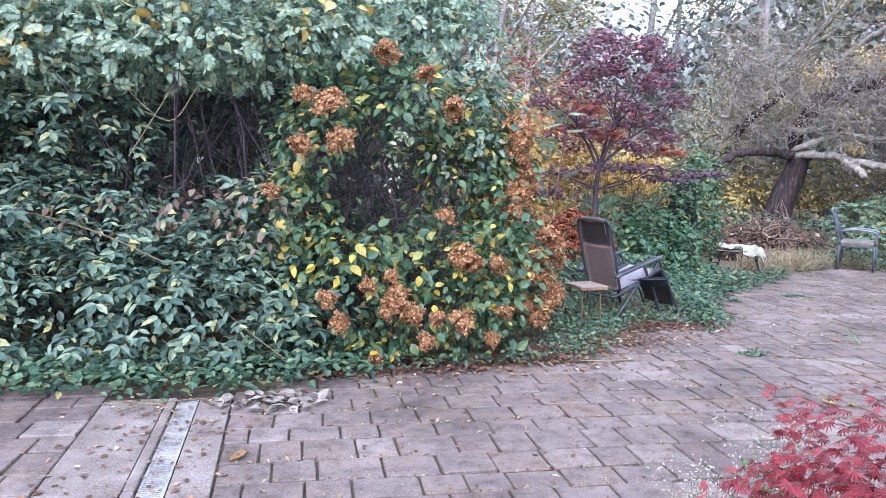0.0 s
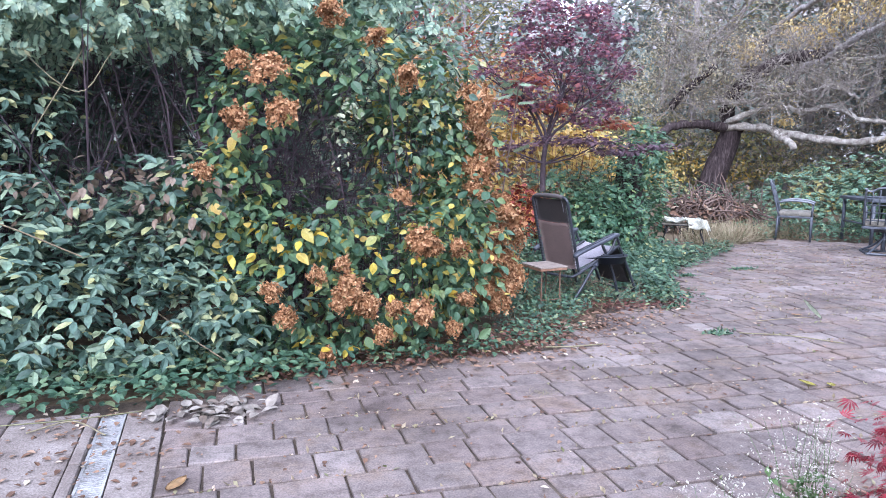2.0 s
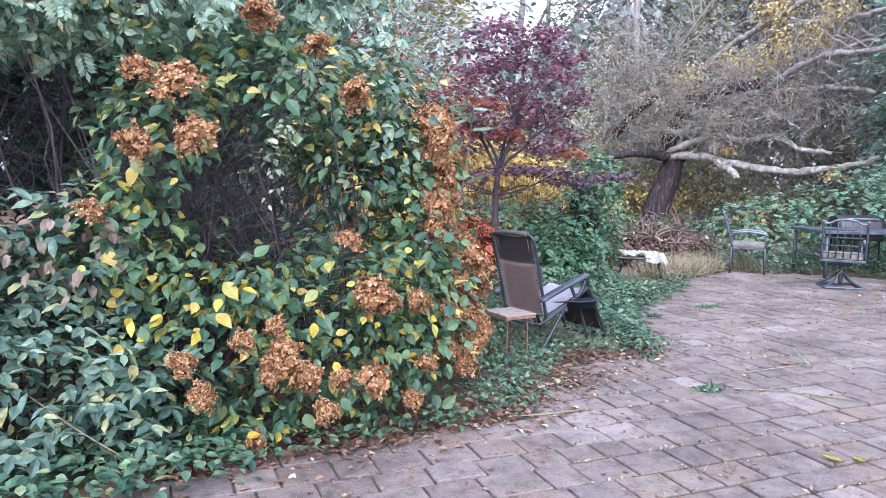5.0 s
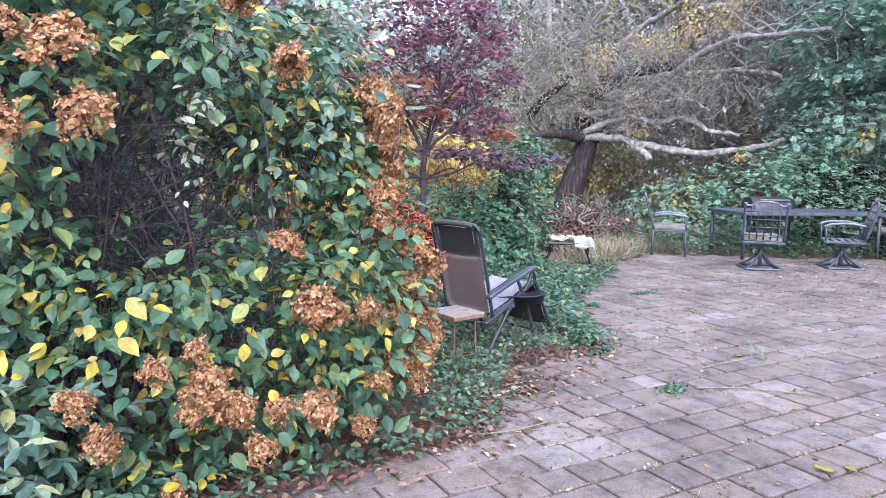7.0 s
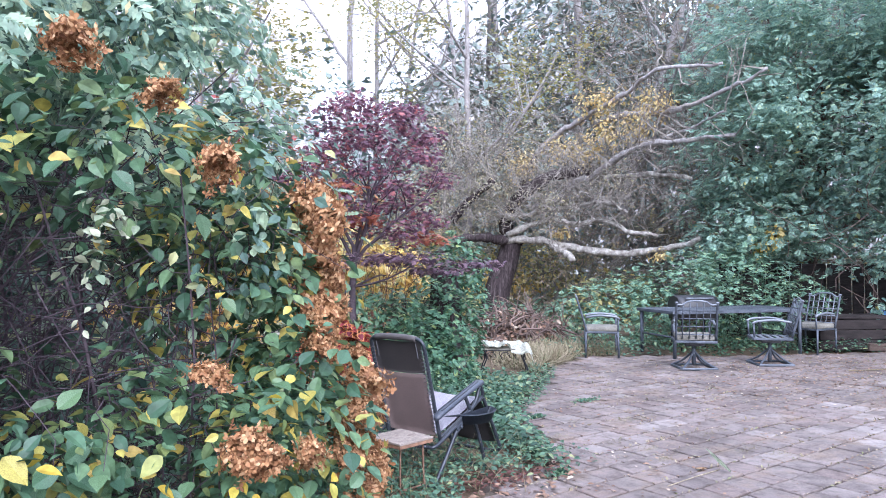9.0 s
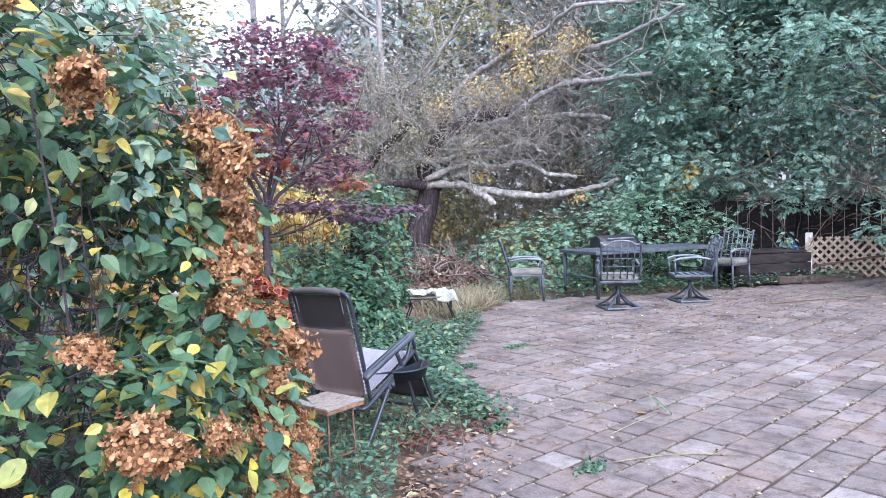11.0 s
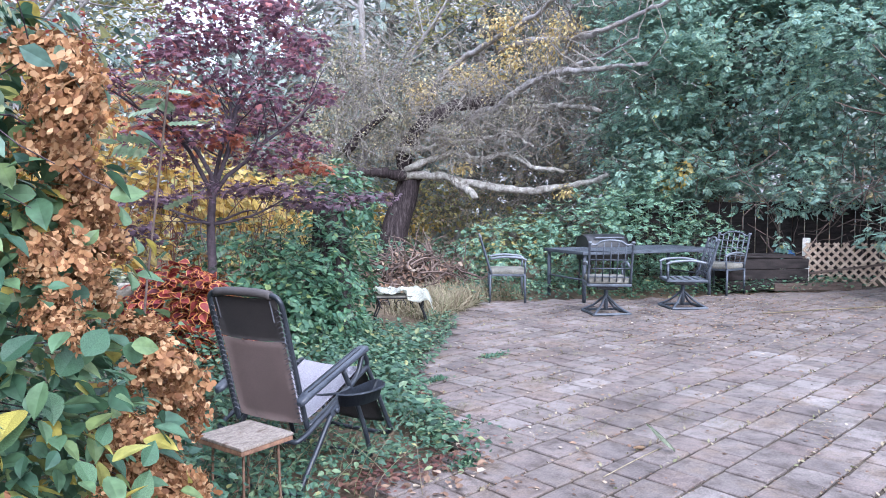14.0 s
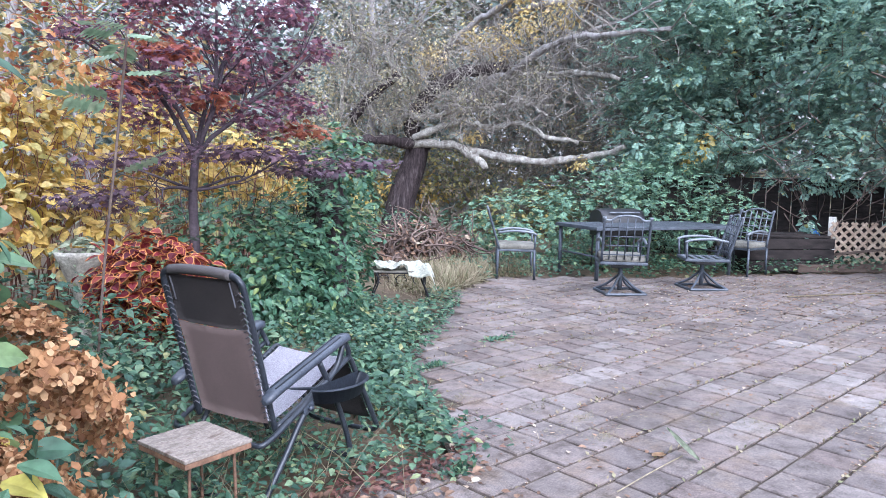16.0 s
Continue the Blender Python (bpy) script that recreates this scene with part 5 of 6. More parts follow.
def litter():
    t = thing("leaf_litter", "scattered dry leaves and crumbs over the patio", "fallen leaves", kind="stuff")
    n = 2400
    x = rng.uniform(-1, 14, n)
    y = patio_edge(x) - 7.0 * rng.random(n) ** 1.5
    P = np.stack([x, y, np.full(n, 0.006)], -1)
    leaves("loose_leaves", P, np.tile((0, 0, 1.0), (n, 1)), rng.uniform(0.012, 0.042, n), OVATE, M_DRY, t, tilt=0.18, droop=0)
    P = np.stack([rng.normal(0.25, 0.13, 90), rng.normal(5.15, 0.08, 90), rng.uniform(0.006, 0.04, 90)], -1)
    leaves("grey_leaf_pile", P, np.tile((0, 0, 1.0), (90, 1)), rng.uniform(0.05, 0.1, 90), OVATE, leaf_mat("grey_dried_leaf", [(0.18, 0.16, 0.14), (0.28, 0.26, 0.23), (0.12, 0.09, 0.07)], rough=0.8, trans=0.1), t, "pile of curled grey dried leaves", tilt=0.4, droop=0)
    n = 2600
    x = rng.normal(10.6, 2.0, n)
    P = np.stack([x, np.minimum(rng.normal(7.6, 0.9, n), patio_edge(x) - 0.05), np.full(n, 0.008)], -1)
    leaves("back_litter", P, np.tile((0, 0, 1.0), (n, 1)), rng.uniform(0.012, 0.05, n), OVATE, M_DRY, t, tilt=0.25, droop=0)
    tufts = [(5.11, 7.07), (5.17, 6.78), (6.23, 8.14), (5.29, 8.13), (4.5, 7.22), (4.99, 6.52), (5.99, 7.5), (4.11, 6.76), (5.75, 6.29), (5.84, 6.07), (6.29, 8.4), (5.8, 7.56), (5.99, 6.78), (4.9, 7.5), (7.3, 8.9), (6.9, 7.9), (3.2, 5.6), (3.9, 5.9), (8.1, 7.4), (2.0, 5.0)]
    dead = leaf_mat("brown_moss_tuft", [(0.1, 0.075, 0.045), (0.19, 0.15, 0.09), (0.12, 0.13, 0.06)], rough=0.8)
    for k, (a, b) in enumerate(tufts):
        m = 150
        P = np.stack([a + 0.1 * rng.normal(size=m) * (1, 0.6)[k % 2], rng.normal(b, 0.03, m), np.full(m, 0.002)], -1)
        green = k in (3, 4, 7, 10, 17)
        leaves("joint_tuft", P, np.tile((0, 0, 1.0), (m, 1)), rng.uniform(0.02, 0.05, m), SMALL if green else BLADE, M_COVER if green else (dead, M_GRASS)[k % 2], t, "small green weed in the joint" if green else "small brown tuft in the joint", droop=-0.2, tilt=1.0)


litter()


def big_leaf(x, y, s, mat, label, rz, rise=0.0):
    t = thing("fallen_leaf", label, "leaf", x, y, 0.012, rz)
    xs, ys = np.linspace(-1, 1, 7), np.linspace(0, 1, 9)
    bm = bmesh.new()
    g = []
    for v in ys:
        w = 0.26 * math.sin(math.pi * min(1, 0.06 + v * 0.94)) ** 0.8
        g.append([bm.verts.new((u * w * s, v * s, s * (0.05 * u * u + 0.1 * v * v + rise * v))) for u in xs])
    for i in range(8):
        for j in range(6):
            bm.faces.new((g[i][j], g[i][j + 1], g[i + 1][j + 1], g[i + 1][j])).smooth = True
    bmesh.ops.solidify(bm, geom=bm.faces[:], thickness=0.002)
    part("blade", bm, mat, t)


big_leaf(5.04, 6.03, 0.16, leaf_mat("pale_sage_leaf", [(0.27, 0.3, 0.22), (0.34, 0.37, 0.28)]), "large pale green leaf tilted up on the pavers", 20, 0.75)
big_leaf(5.0, 6.19, 0.1, leaf_mat("tan_leaf", [(0.4, 0.25, 0.15), (0.5, 0.34, 0.22)]), "tan curled dry leaf lying on the pavers", 80)
big_leaf(0.05, 4.35, 0.11, leaf_mat("ochre_leaf", [(0.45, 0.3, 0.16), (0.5, 0.35, 0.2)]), "ochre fallen leaf on the concrete strip", -40)
YELLOWED = leaf_mat("yellow_green_leaf", [(0.42, 0.4, 0.1), (0.52, 0.46, 0.14)])
big_leaf(3.6, 4.68, 0.1, YELLOWED, "pale yellow leaf lying flat on the pavers", 25)
big_leaf(3.72, 4.7, 0.09, YELLOWED, "pale yellow leaf lying flat on the pavers", 150)


def stick(pts, r, label):
    t = thing("stick", label, "stick", *pts[0])
    bar("twig", [(np.array(p) - np.array(pts[0])) for p in pts], r * 0.55, M_GRASS, t, 5)


stick([(4.05, 5.85, 0.006), (4.35, 5.66, 0.012), (4.6, 5.4, 0.006)], 0.008, "pale dry stick lying across the pavers")
stick([(4.45, 6.12, 0.01), (4.78, 6.12, 0.014), (5.05, 6.12, 0.01)], 0.006, "thin pale stem lying on the pavers")
stick([(10.6, 7.6, 0.012), (11.4, 7.2, 0.014), (12.5, 6.6, 0.012)], 0.015, "long dark stick lying at the back of the patio")
stick([(2.35, 5.86, 0.01), (2.6, 5.8, 0.015), (2.85, 5.82, 0.01)], 0.01, "broken pale twig by the hydrangea")
stick([(-0.6, 5.12, 0.012), (-0.42, 5.2, 0.02), (-0.25, 5.0, 0.012)], 0.007, "forked pale twig lying over the drain")
stick([(-0.75, 5.25, 0.012), (-0.45, 5.22, 0.02), (-0.1, 5.26, 0.02)], 0.006, "long pale stem lying over the drain")


def white_weed(x, y, h):
    t = thing("white_flowering_weed", "spindly weed with clusters of tiny white flowers", "weed", x, y, 0)
    runs = stems(30, (0, 0), (0.05, 0.05), (h * 0.55, h), 0.0018, 0.16)
    V, F = tubes(runs, 3, False)
    part("stems", tri_mesh("stems", V, F, M_GREENGRASS), None, t)
    ends = np.concatenate([r[0][-2:] for r in runs])
    P = np.repeat(ends, 16, 0) + rng.normal(0, 0.02, (len(ends) * 16, 3))
    leaves("blossom", P, np.tile((0, 0, 1.0), (len(P), 1)), rng.uniform(0.008, 0.015, len(P)), SMALL, M_WHITEFL, t, "tiny white flower clusters", tilt=1.0)
    mids = np.concatenate([r[0][1:4] for r in runs])
    leaves("leaves", np.repeat(mids, 3, 0), np.tile((0, 0, 1.0), (len(mids) * 3, 1)), rng.uniform(0.03, 0.05, len(mids) * 3), SMALL, M_GREENGRASS, t)


white_weed(1.66, 3.12, 0.42)
white_weed(2.08, 3.24, 0.52)
white_weed(1.9, 2.98, 0.36)


def red_maple():
    t = thing("dwarf_red_maple", "low weeping maple with scarlet finely cut leaves", "maple", 1.8, 2.24, 0)
    runs, tips = [], []
    for k in range(9):
        a = k * 0.7
        grow((0, 0, 0), unit(np.array([math.cos(a) * 0.5, math.sin(a) * 0.5, 1.0])), 0.52, 0.016, 2, runs, tips, 4, 0.25, -0.02, 0.5)
    V, F = tubes(runs, 4, False)
    part("branches", tri_mesh("branches", V, F, M_STEM_D), None, t)
    P, N = blob_points([(0.0, 0, 0.6, 0.52, 0.46, 0.32), (-0.2, 0.02, 0.55, 0.3, 0.3, 0.24)], 5200, 0.6, 1.05)
    leaves("leaves", P, N, rng.uniform(0.024, 0.042, len(P)), PALM_FINE, M_RED, t, "bright scarlet lacy leaves", droop=1.0)


red_maple()


# ---- maple, coleus, golden shrub, ivy mound ----
def purple_maple():
    t = thing("purple_maple_tree", "slender maple tree with dark purple leaves in tiers", "maple tree", 4.35, 9.95, 0)
    runs, tips = [(smooth_path([(0, 0, 0), (0.03, 0.02, 0.6), (0.02, 0.03, 1.15), (0.06, 0.05, 1.5)], 5), np.linspace(0.045, 0.032, 16))], []
    for a, s in ((0.1, 0.55), (1.2, 0.5), (2.6, 0.6), (4.0, 0.5), (5.2, 0.6), (5.9, 0.35)):
        grow((0.06, 0.05, 1.45), unit(np.array([math.cos(a) * s, math.sin(a) * s, 1])), 1.25, 0.022, 2, runs, tips, 4, 0.15, 0.05, 0.5)
    for a in (0.3, 2.2, 3.9, 5.5):
        grow((0.03, 0.03, 1.2), unit(np.array([math.cos(a), math.sin(a), 0.3])), 0.75, 0.014, 1, runs, tips, 4, 0.15, -0.02, 0.5)
    V, F = tubes(runs, 5, False)
    part("trunk", tri_mesh("trunk", V, F, M_STEM_D, True), None, t, "thin dark trunk and forked limbs")
    crown = []
    for k in range(44):
        a, u = 2.4 * k, (k + 0.5) / 44
        w = 0.3 + 0.75 * math.sin(math.pi * (0.25 + 0.65 * u))
        crown.append((0.3 + w * math.cos(a) * (0.35 + 0.65 * ((k * 7) % 10) / 9), 0.05 + 0.75 * w * math.sin(a) * (0.35 + 0.65 * ((k * 3) % 10) / 9), 1.72 + 1.55 * u, 0.25, 0.23, 0.11))
    P, N = blob_points(crown, 5600, 0.1)
    leaves("crown", P, N, rng.uniform(0.03, 0.06, len(P)), PALM, M_MAPLE, t, "dark purple red leaves in thin tiers", droop=0.5, face=0.4)
    P, N = blob_points([(-0.35, 0.2, 2.0, 0.35, 0.3, 0.08), (-0.2, -0.1, 2.25, 0.3, 0.3, 0.08), (1.15, 0.2, 1.75, 0.35, 0.3, 0.08), (0.2, 0.1, 1.95, 0.3, 0.3, 0.1)], 420, 0.1)
    leaves("reddish_leaves", P, N, rng.uniform(0.045, 0.08, len(P)), PALM, leaf_mat("rust_red_maple_leaf", [(0.2, 0.05, 0.05), (0.34, 0.1, 0.06), (0.42, 0.18, 0.1)], trans=0.4), t, "rust red turning leaves", droop=0.6, face=0.4)
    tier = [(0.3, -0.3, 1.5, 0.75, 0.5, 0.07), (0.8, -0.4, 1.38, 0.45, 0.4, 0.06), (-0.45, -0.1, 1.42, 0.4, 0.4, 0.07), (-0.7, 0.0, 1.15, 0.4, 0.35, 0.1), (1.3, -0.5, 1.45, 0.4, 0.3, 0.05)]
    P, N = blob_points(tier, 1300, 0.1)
    # duller copy of the maple leaf: shade under the crown put into the colour
    leaves("lower_tier", P, N, rng.uniform(0.035, 0.065, len(P)), PALM, leaf_mat("shaded_plum_maple_leaf", [(0.075, 0.05, 0.075), (0.13, 0.08, 0.11), (0.2, 0.12, 0.14)], trans=0.4), t, "flat lower tier of plum leaves, crown shade in their colour", droop=0.5, face=0.3)


purple_maple()


def coleus():
    t = thing("coleus_plant", "mounded coleus with dark red leaves edged in orange", "coleus", 3.72, 9.2, 0)
    blobs = [(0, 0, 0.62, 0.36, 0.3, 0.3), (0.22, -0.05, 0.5, 0.25, 0.25, 0.25)]
    P, N = blob_points(blobs, 900, 0.7, 1.08)
    st = rng.bit_generator.state
    leaves("leaf_edges", P, N, 0.11, RIM, M_CEDGE, t, "orange leaf margins", droop=0.5, face=0.45)
    rng.bit_generator.state = st
    leaves("leaves", P, N, 0.11, CENTRE, M_COLEUS, t, "dark red leaf centres", droop=0.5, face=0.45)
    V, F = tubes(stems(24, (0, 0), (0.12, 0.1), (0.3, 0.6), 0.007, 0.3), 4)
    part("stems", tri_mesh("stems", V, F, M_STEM), None, t)
    u = thing("garden_urn", "pale cast stone urn with scalloped rim beside the coleus", "urn", 3.5, 9.8, 0)
    prof = [(0.02, 0.0), (0.12, 0.0), (0.12, 0.06), (0.06, 0.12), (0.05, 0.35), (0.09, 0.5), (0.14, 0.62), (0.17, 0.7), (0.2, 0.76), (0.2, 0.79), (0.17, 0.79), (0.13, 0.7)]
    bm = bmesh.new()
    g = []
    for i in range(32):
        a = 2 * math.pi * i / 32
        k = 1 + 0.06 * math.sin(a * 8)
        g.append([bm.verts.new((r * math.cos(a) * (k if z > 0.6 else 1), r * math.sin(a) * (k if z > 0.6 else 1), z)) for r, z in prof])
    for i in range(32):
        for j in range(len(prof) - 1):
            bm.faces.new((g[i][j], g[(i + 1) % 32][j], g[(i + 1) % 32][j + 1], g[i][j + 1])).smooth = True
    part("bowl", bm, M_STONE, u)
    P, N = blob_points([(0, 0, 0.78, 0.17, 0.17, 0.1)], 150)
    s = thing("potted_plant", "pale silvery plant growing in the stone urn", "plant", 3.5, 9.8, 0)
    leaves("leaves", P, N, rng.uniform(0.05, 0.09, len(P)), OVATE, M_SILVER, s)


coleus()


def golden_shrub():
    t = thing("golden_shrub", "tall shrub with golden yellow leaves on reddish canes", "shrub")
    blobs = [(4.3, 12.2, 1.55, 1.0, 0.6, 0.7), (3.2, 11.9, 1.5, 0.8, 0.6, 0.75), (5.6, 12.5, 1.5, 0.9, 0.6, 0.45), (6.6, 12.8, 1.35, 0.8, 0.5, 0.4), (2.3, 11.6, 1.4, 0.7, 0.6, 0.7), (3.8, 11.5, 0.9, 0.8, 0.4, 0.4)]
    P, N = blob_points(blobs, 3800, 0.6)
    leaves("leaves", P, N, rng.uniform(0.1, 0.18, len(P)), OVATE, M_YEL, t, "golden yellow leaves", droop=0.8, face=0.4)
    P, N = blob_points([(3.3, 11.6, 2.3, 1.2, 0.6, 0.5), (5.2, 12.8, 2.4, 1.2, 0.6, 0.6), (2.5, 11.0, 0.8, 0.9, 0.5, 0.7), (4.7, 11.2, 0.5, 1.0, 0.4, 0.5)], 1900, 0.5)
    leaves("orange_leaves", P, N, rng.uniform(0.07, 0.13, len(P)), OVATE, leaf_mat("orange_brown_leaf", [(0.32, 0.13, 0.05), (0.42, 0.21, 0.08), (0.24, 0.2, 0.08), (0.4, 0.3, 0.15)]), t, "orange brown leaves", droop=0.9)
    V, F = tubes(stems(260, (4.2, 12.0), (2.3, 0.6), (0.9, 2.2), 0.007, 0.2), 4, False)
    tagged(part("cane_thicket", tri_mesh("cane_thicket", V, F, surf_mat("reddish_cane", (0.12, 0.045, 0.04), (0.2, 0.085, 0.06), 4, 40)), None, t, "thin reddish brown canes"), kind="stuff")


golden_shrub()


def ivy_mound():
    t = thing("ivy_mound", "old stump mounded over with dark green ivy", "ivy")
    blobs = [(5.6, 10.1, 0.55, 0.75, 0.6, 0.6), (6.1, 10.4, 0.9, 0.5, 0.45, 0.75), (5.0, 9.75, 0.35, 0.7, 0.5, 0.5), (4.9, 10.4, 0.55, 0.8, 0.6, 0.6), (6.35, 10.7, 0.4, 0.4, 0.4, 0.45), (6.12, 10.35, 1.42, 0.34, 0.3, 0.34), (5.6, 9.7, 0.3, 0.7, 0.4, 0.35)]
    def off_bench(p):
        return (p[:, 0] < 6.22 + 0.32 * p[:, 2] + 0.18 * rng.normal(size=len(p)) - 0.8 * (10.5 - p[:, 1])) | (p[:, 1] > 10.5) | (p[:, 2] < 0.1)

    P, N = blob_points(blobs, 8200, 0.68, 1.1, keep=off_bench)
    leaves("ivy_leaves", P, N, rng.uniform(0.045, 0.095, len(P)), OVATE, M_IVY, t, droop=0.6, face=0.5)
    P, N = blob_points(blobs, 600, 0.95, 1.15, keep=off_bench)
    leaves("spray_foliage", P, N, rng.uniform(0.12, 0.2, len(P)), SPRAY, M_IVY, t, "trailing feathery sprays")
    V, F = tubes([(smooth_path([(5.9, 10.4, 0), (5.95, 10.4, 0.7), (5.9, 10.35, 1.4)], 5), np.linspace(0.28, 0.16, 11))] + tangle(120, (5.4, 10.2, 0.7), (0.5, 0.3, 0.5), (0.3, 0.6), 0.004), 7, False)
    part("stump", tri_mesh("stump", V, F, M_BARK_D), None, t)


ivy_mound()


def sumac_sapling():
    t = thing("sapling", "thin sapling with pale green feather-shaped leaves behind the recliner", "sapling", 3.1, 8.5, 0)
    bar("stem", [(0, 0, 0), (0.05, -0.05, 0.8), (0.1, -0.15, 1.5), (0.14, -0.22, 2.05)], 0.007, M_STEM, t)
    feather = compound(6, 0.13, 0.34)
    spots = np.array([(0.14, -0.22, 2.05), (0.14, -0.22, 2.05), (0.14, -0.22, 2.04), (0.13, -0.2, 1.95), (0.12, -0.18, 1.85), (0.11, -0.16, 1.7), (0.13, -0.2, 2.0), (0.09, -0.12, 1.35)])
    ways = np.array([(1.0, 0.1, 0.2), (-0.8, -0.5, 0.2), (0.2, -1, 0.3), (-0.9, 0.4, 0.1), (0.7, -0.7, 0), (-0.6, -0.8, 0), (0.3, 0.9, 0.2), (0.9, -0.3, 0)])
    leaves("leaves", spots, ways, rng.uniform(0.24, 0.36, 8), feather, leaf_mat("pale_feather_leaf", [(0.14, 0.22, 0.13), (0.21, 0.29, 0.18), (0.27, 0.31, 0.2)]), t, "pale green feather-shaped leaves", droop=1.1, tilt=0.5, along=2.0, stuff=False, face=0.2)


sumac_sapling()


def grass_clump():
    t = thing("dry_grass", "tan dry grass along the back of the patio", "grass", kind="stuff")
    n = 9000
    x = np.concatenate([rng.normal(8.2, 0.4, n // 2), rng.uniform(7.5, 9.6, n // 2)])
    y = patio_edge(x) + rng.uniform(0.1, 1.1, n)
    P = np.stack([x, y, np.zeros(n)], -1)
    leaves("blades", P, np.tile((0, -0.4, 0.6), (n, 1)), rng.uniform(0.1, 0.36, n), BLADE, M_GRASS, t, droop=-2.2, tilt=0.9)
    d = thing("branch_pile", "heap of rotting brown branches and leaves", "brush pile", kind="stuff")
    V, F = tubes(tangle(280, (8.75, 12.0, 0.32), (0.85, 0.4, 0.22), (0.25, 0.8), 0.016), 4)
    part("branches", tri_mesh("branches", V, F, M_STEM), None, d)
    P, N = blob_points([(8.7, 12.05, 0.25, 0.95, 0.45, 0.4)], 900, 0.5)
    leaves("dead_leaves", P, N, rng.uniform(0.06, 0.12, len(P)), OVATE, M_DRY, d)


grass_clump()


# ---- fallen tree ----
def fallen_tree():
    t = thing("fallen_tree", "storm-felled tree with lichen covered limbs resting on its stump", "fallen tree")
    V, F = tubes([(smooth_path([(12.15, 16.6, -0.05), (12.34, 16.46, 0.99), (12.48, 16.33, 1.52), (12.58, 16.25, 2.1)], 5), np.linspace(0.34, 0.24, 16))], 12)
    part("stump", tri_mesh("stump", V, F, M_BARK_D, True), None, t, "dark furrowed broken stump")
    pale, dark, grey = "pale lichen covered limb", "dark limb", "grey bare limb"
    limbs = [([(12.3, 16.3, 2.08), (12.71, 15.56, 2.01), (13.0, 14.85, 1.87), (13.24, 14.15, 1.74), (13.48, 13.4, 1.68), (13.66, 12.67, 1.77), (13.7, 12.09, 1.85), (13.62, 11.72, 1.97)], 0.105, 0.05, pale),
             ([(12.8, 15.1, 1.93), (12.78, 14.75, 1.75), (12.76, 14.4, 1.54)], 0.09, 0.07, pale),
             ([(12.3, 16.1, 2.2), (12.77, 15.25, 2.5), (13.04, 14.64, 2.39), (13.26, 14.01, 2.46), (13.27, 13.63, 2.33), (13.28, 13.26, 2.16), (13.44, 12.66, 2.06)], 0.07, 0.045, pale),
             ([(12.22, 16.36, 2.65), (12.42, 15.82, 2.62), (12.69, 15.17, 2.72), (13.07, 14.34, 2.82), (13.1, 13.89, 2.86), (13.09, 13.49, 2.76), (13.07, 13.11, 2.56)], 0.065, 0.03, pale),
             ([(12.9, 15.8, 2.8), (13.14, 15.1, 3.1), (13.14, 14.74, 3.35), (13.12, 14.07, 3.5), (13.05, 13.4, 3.78), (13.02, 12.66, 3.98), (13.09, 11.79, 3.94), (13.24, 10.69, 3.92)], 0.1, 0.04, grey),
             ([(13.5, 14.3, 3.5), (13.68, 13.81, 3.47), (13.58, 12.78, 3.41), (13.43, 11.77, 3.22)], 0.07, 0.045, pale),
             ([(13.3, 16.2, 4.2), (13.42, 15.35, 4.73), (13.24, 14.34, 4.93), (13.11, 13.17, 5.21), (12.83, 12.14, 5.41), (12.87, 10.72, 5.23)], 0.09, 0.03, grey),
             ([(13.5, 14.4, 4.75), (13.59, 13.53, 4.84), (13.51, 12.61, 4.7), (13.29, 11.8, 4.68), (13.09, 10.84, 4.79), (12.84, 9.86, 4.94)], 0.085, 0.03, grey),
             ([(13.1, 12.8, 3.96), (13.43, 11.75, 4.26), (13.06, 10.82, 4.38)], 0.04, 0.02, grey),
             ([(13.6, 13.0, 3.43), (13.6, 11.98, 3.56), (13.4, 11.35, 3.56)], 0.035, 0.02, pale),
             ([(12.7, 16.11, 2.05), (12.02, 16.24, 2.05), (11.39, 16.29, 2.1), (10.82, 16.28, 2.0), (10.2, 16.2, 1.7)], 0.13, 0.07, dark),
             ([(12.58, 16.36, 2.05), (12.42, 16.3, 2.57), (12.55, 15.95, 3.08), (12.89, 15.38, 3.51), (13.23, 14.82, 3.62), (13.51, 14.31, 3.61)], 0.19, 0.11, dark),
             ([(11.2, 16.9, 2.5), (11.39, 16.79, 2.8), (11.65, 16.4, 3.2), (11.82, 16.07, 3.47)], 0.11, 0.07, dark),
             ([(12.42, 16.3, 2.57), (13.0, 16.3, 3.4), (13.3, 16.2, 4.2)], 0.13, 0.1, dark),
             ([(11.0, 17.0, 2.6), (11.11, 17.07, 3.32), (11.19, 16.92, 3.83), (11.18, 16.83, 4.5)], 0.05, 0.02, pale)]
    look_of = {pale: M_LICHEN, dark: M_BARK_D, grey: M_BARK}
    twigs, tips = [], []
    for k, (c, r0, r1, kind) in enumerate(limbs):
        P = smooth_path(c, 6)
        P = P + 0.015 * rng.normal(size=P.shape)
        R = np.linspace(r0, r1, len(P)) * (1 + 0.12 * rng.normal(size=len(P)))
        V, F = tubes([(P, R)], 9)
        part("limb", tri_mesh("limb", V, F, look_of[kind], True), None, t, kind)
        if k in (0, 1, 10):
            continue
        for i in range(2, len(P), 1 if k in (3, 4, 11, 12, 14) else 2):
            d = unit(np.array([-0.15, -0.25, 0.7]) + 0.75 * rng.normal(size=3))
            grow(P[i], d, rng.uniform(0.5, 1.3), 0.017, 2, twigs, tips, 3, 0.3, 0.03, 0.62, 0.85)
    V, F = tubes(twigs, 3, False)
    tagged(part("twig_mass", tri_mesh("twig_mass", V, F, M_TWIG), None, t, "dense grey twigs"), kind="stuff")
    runs = []
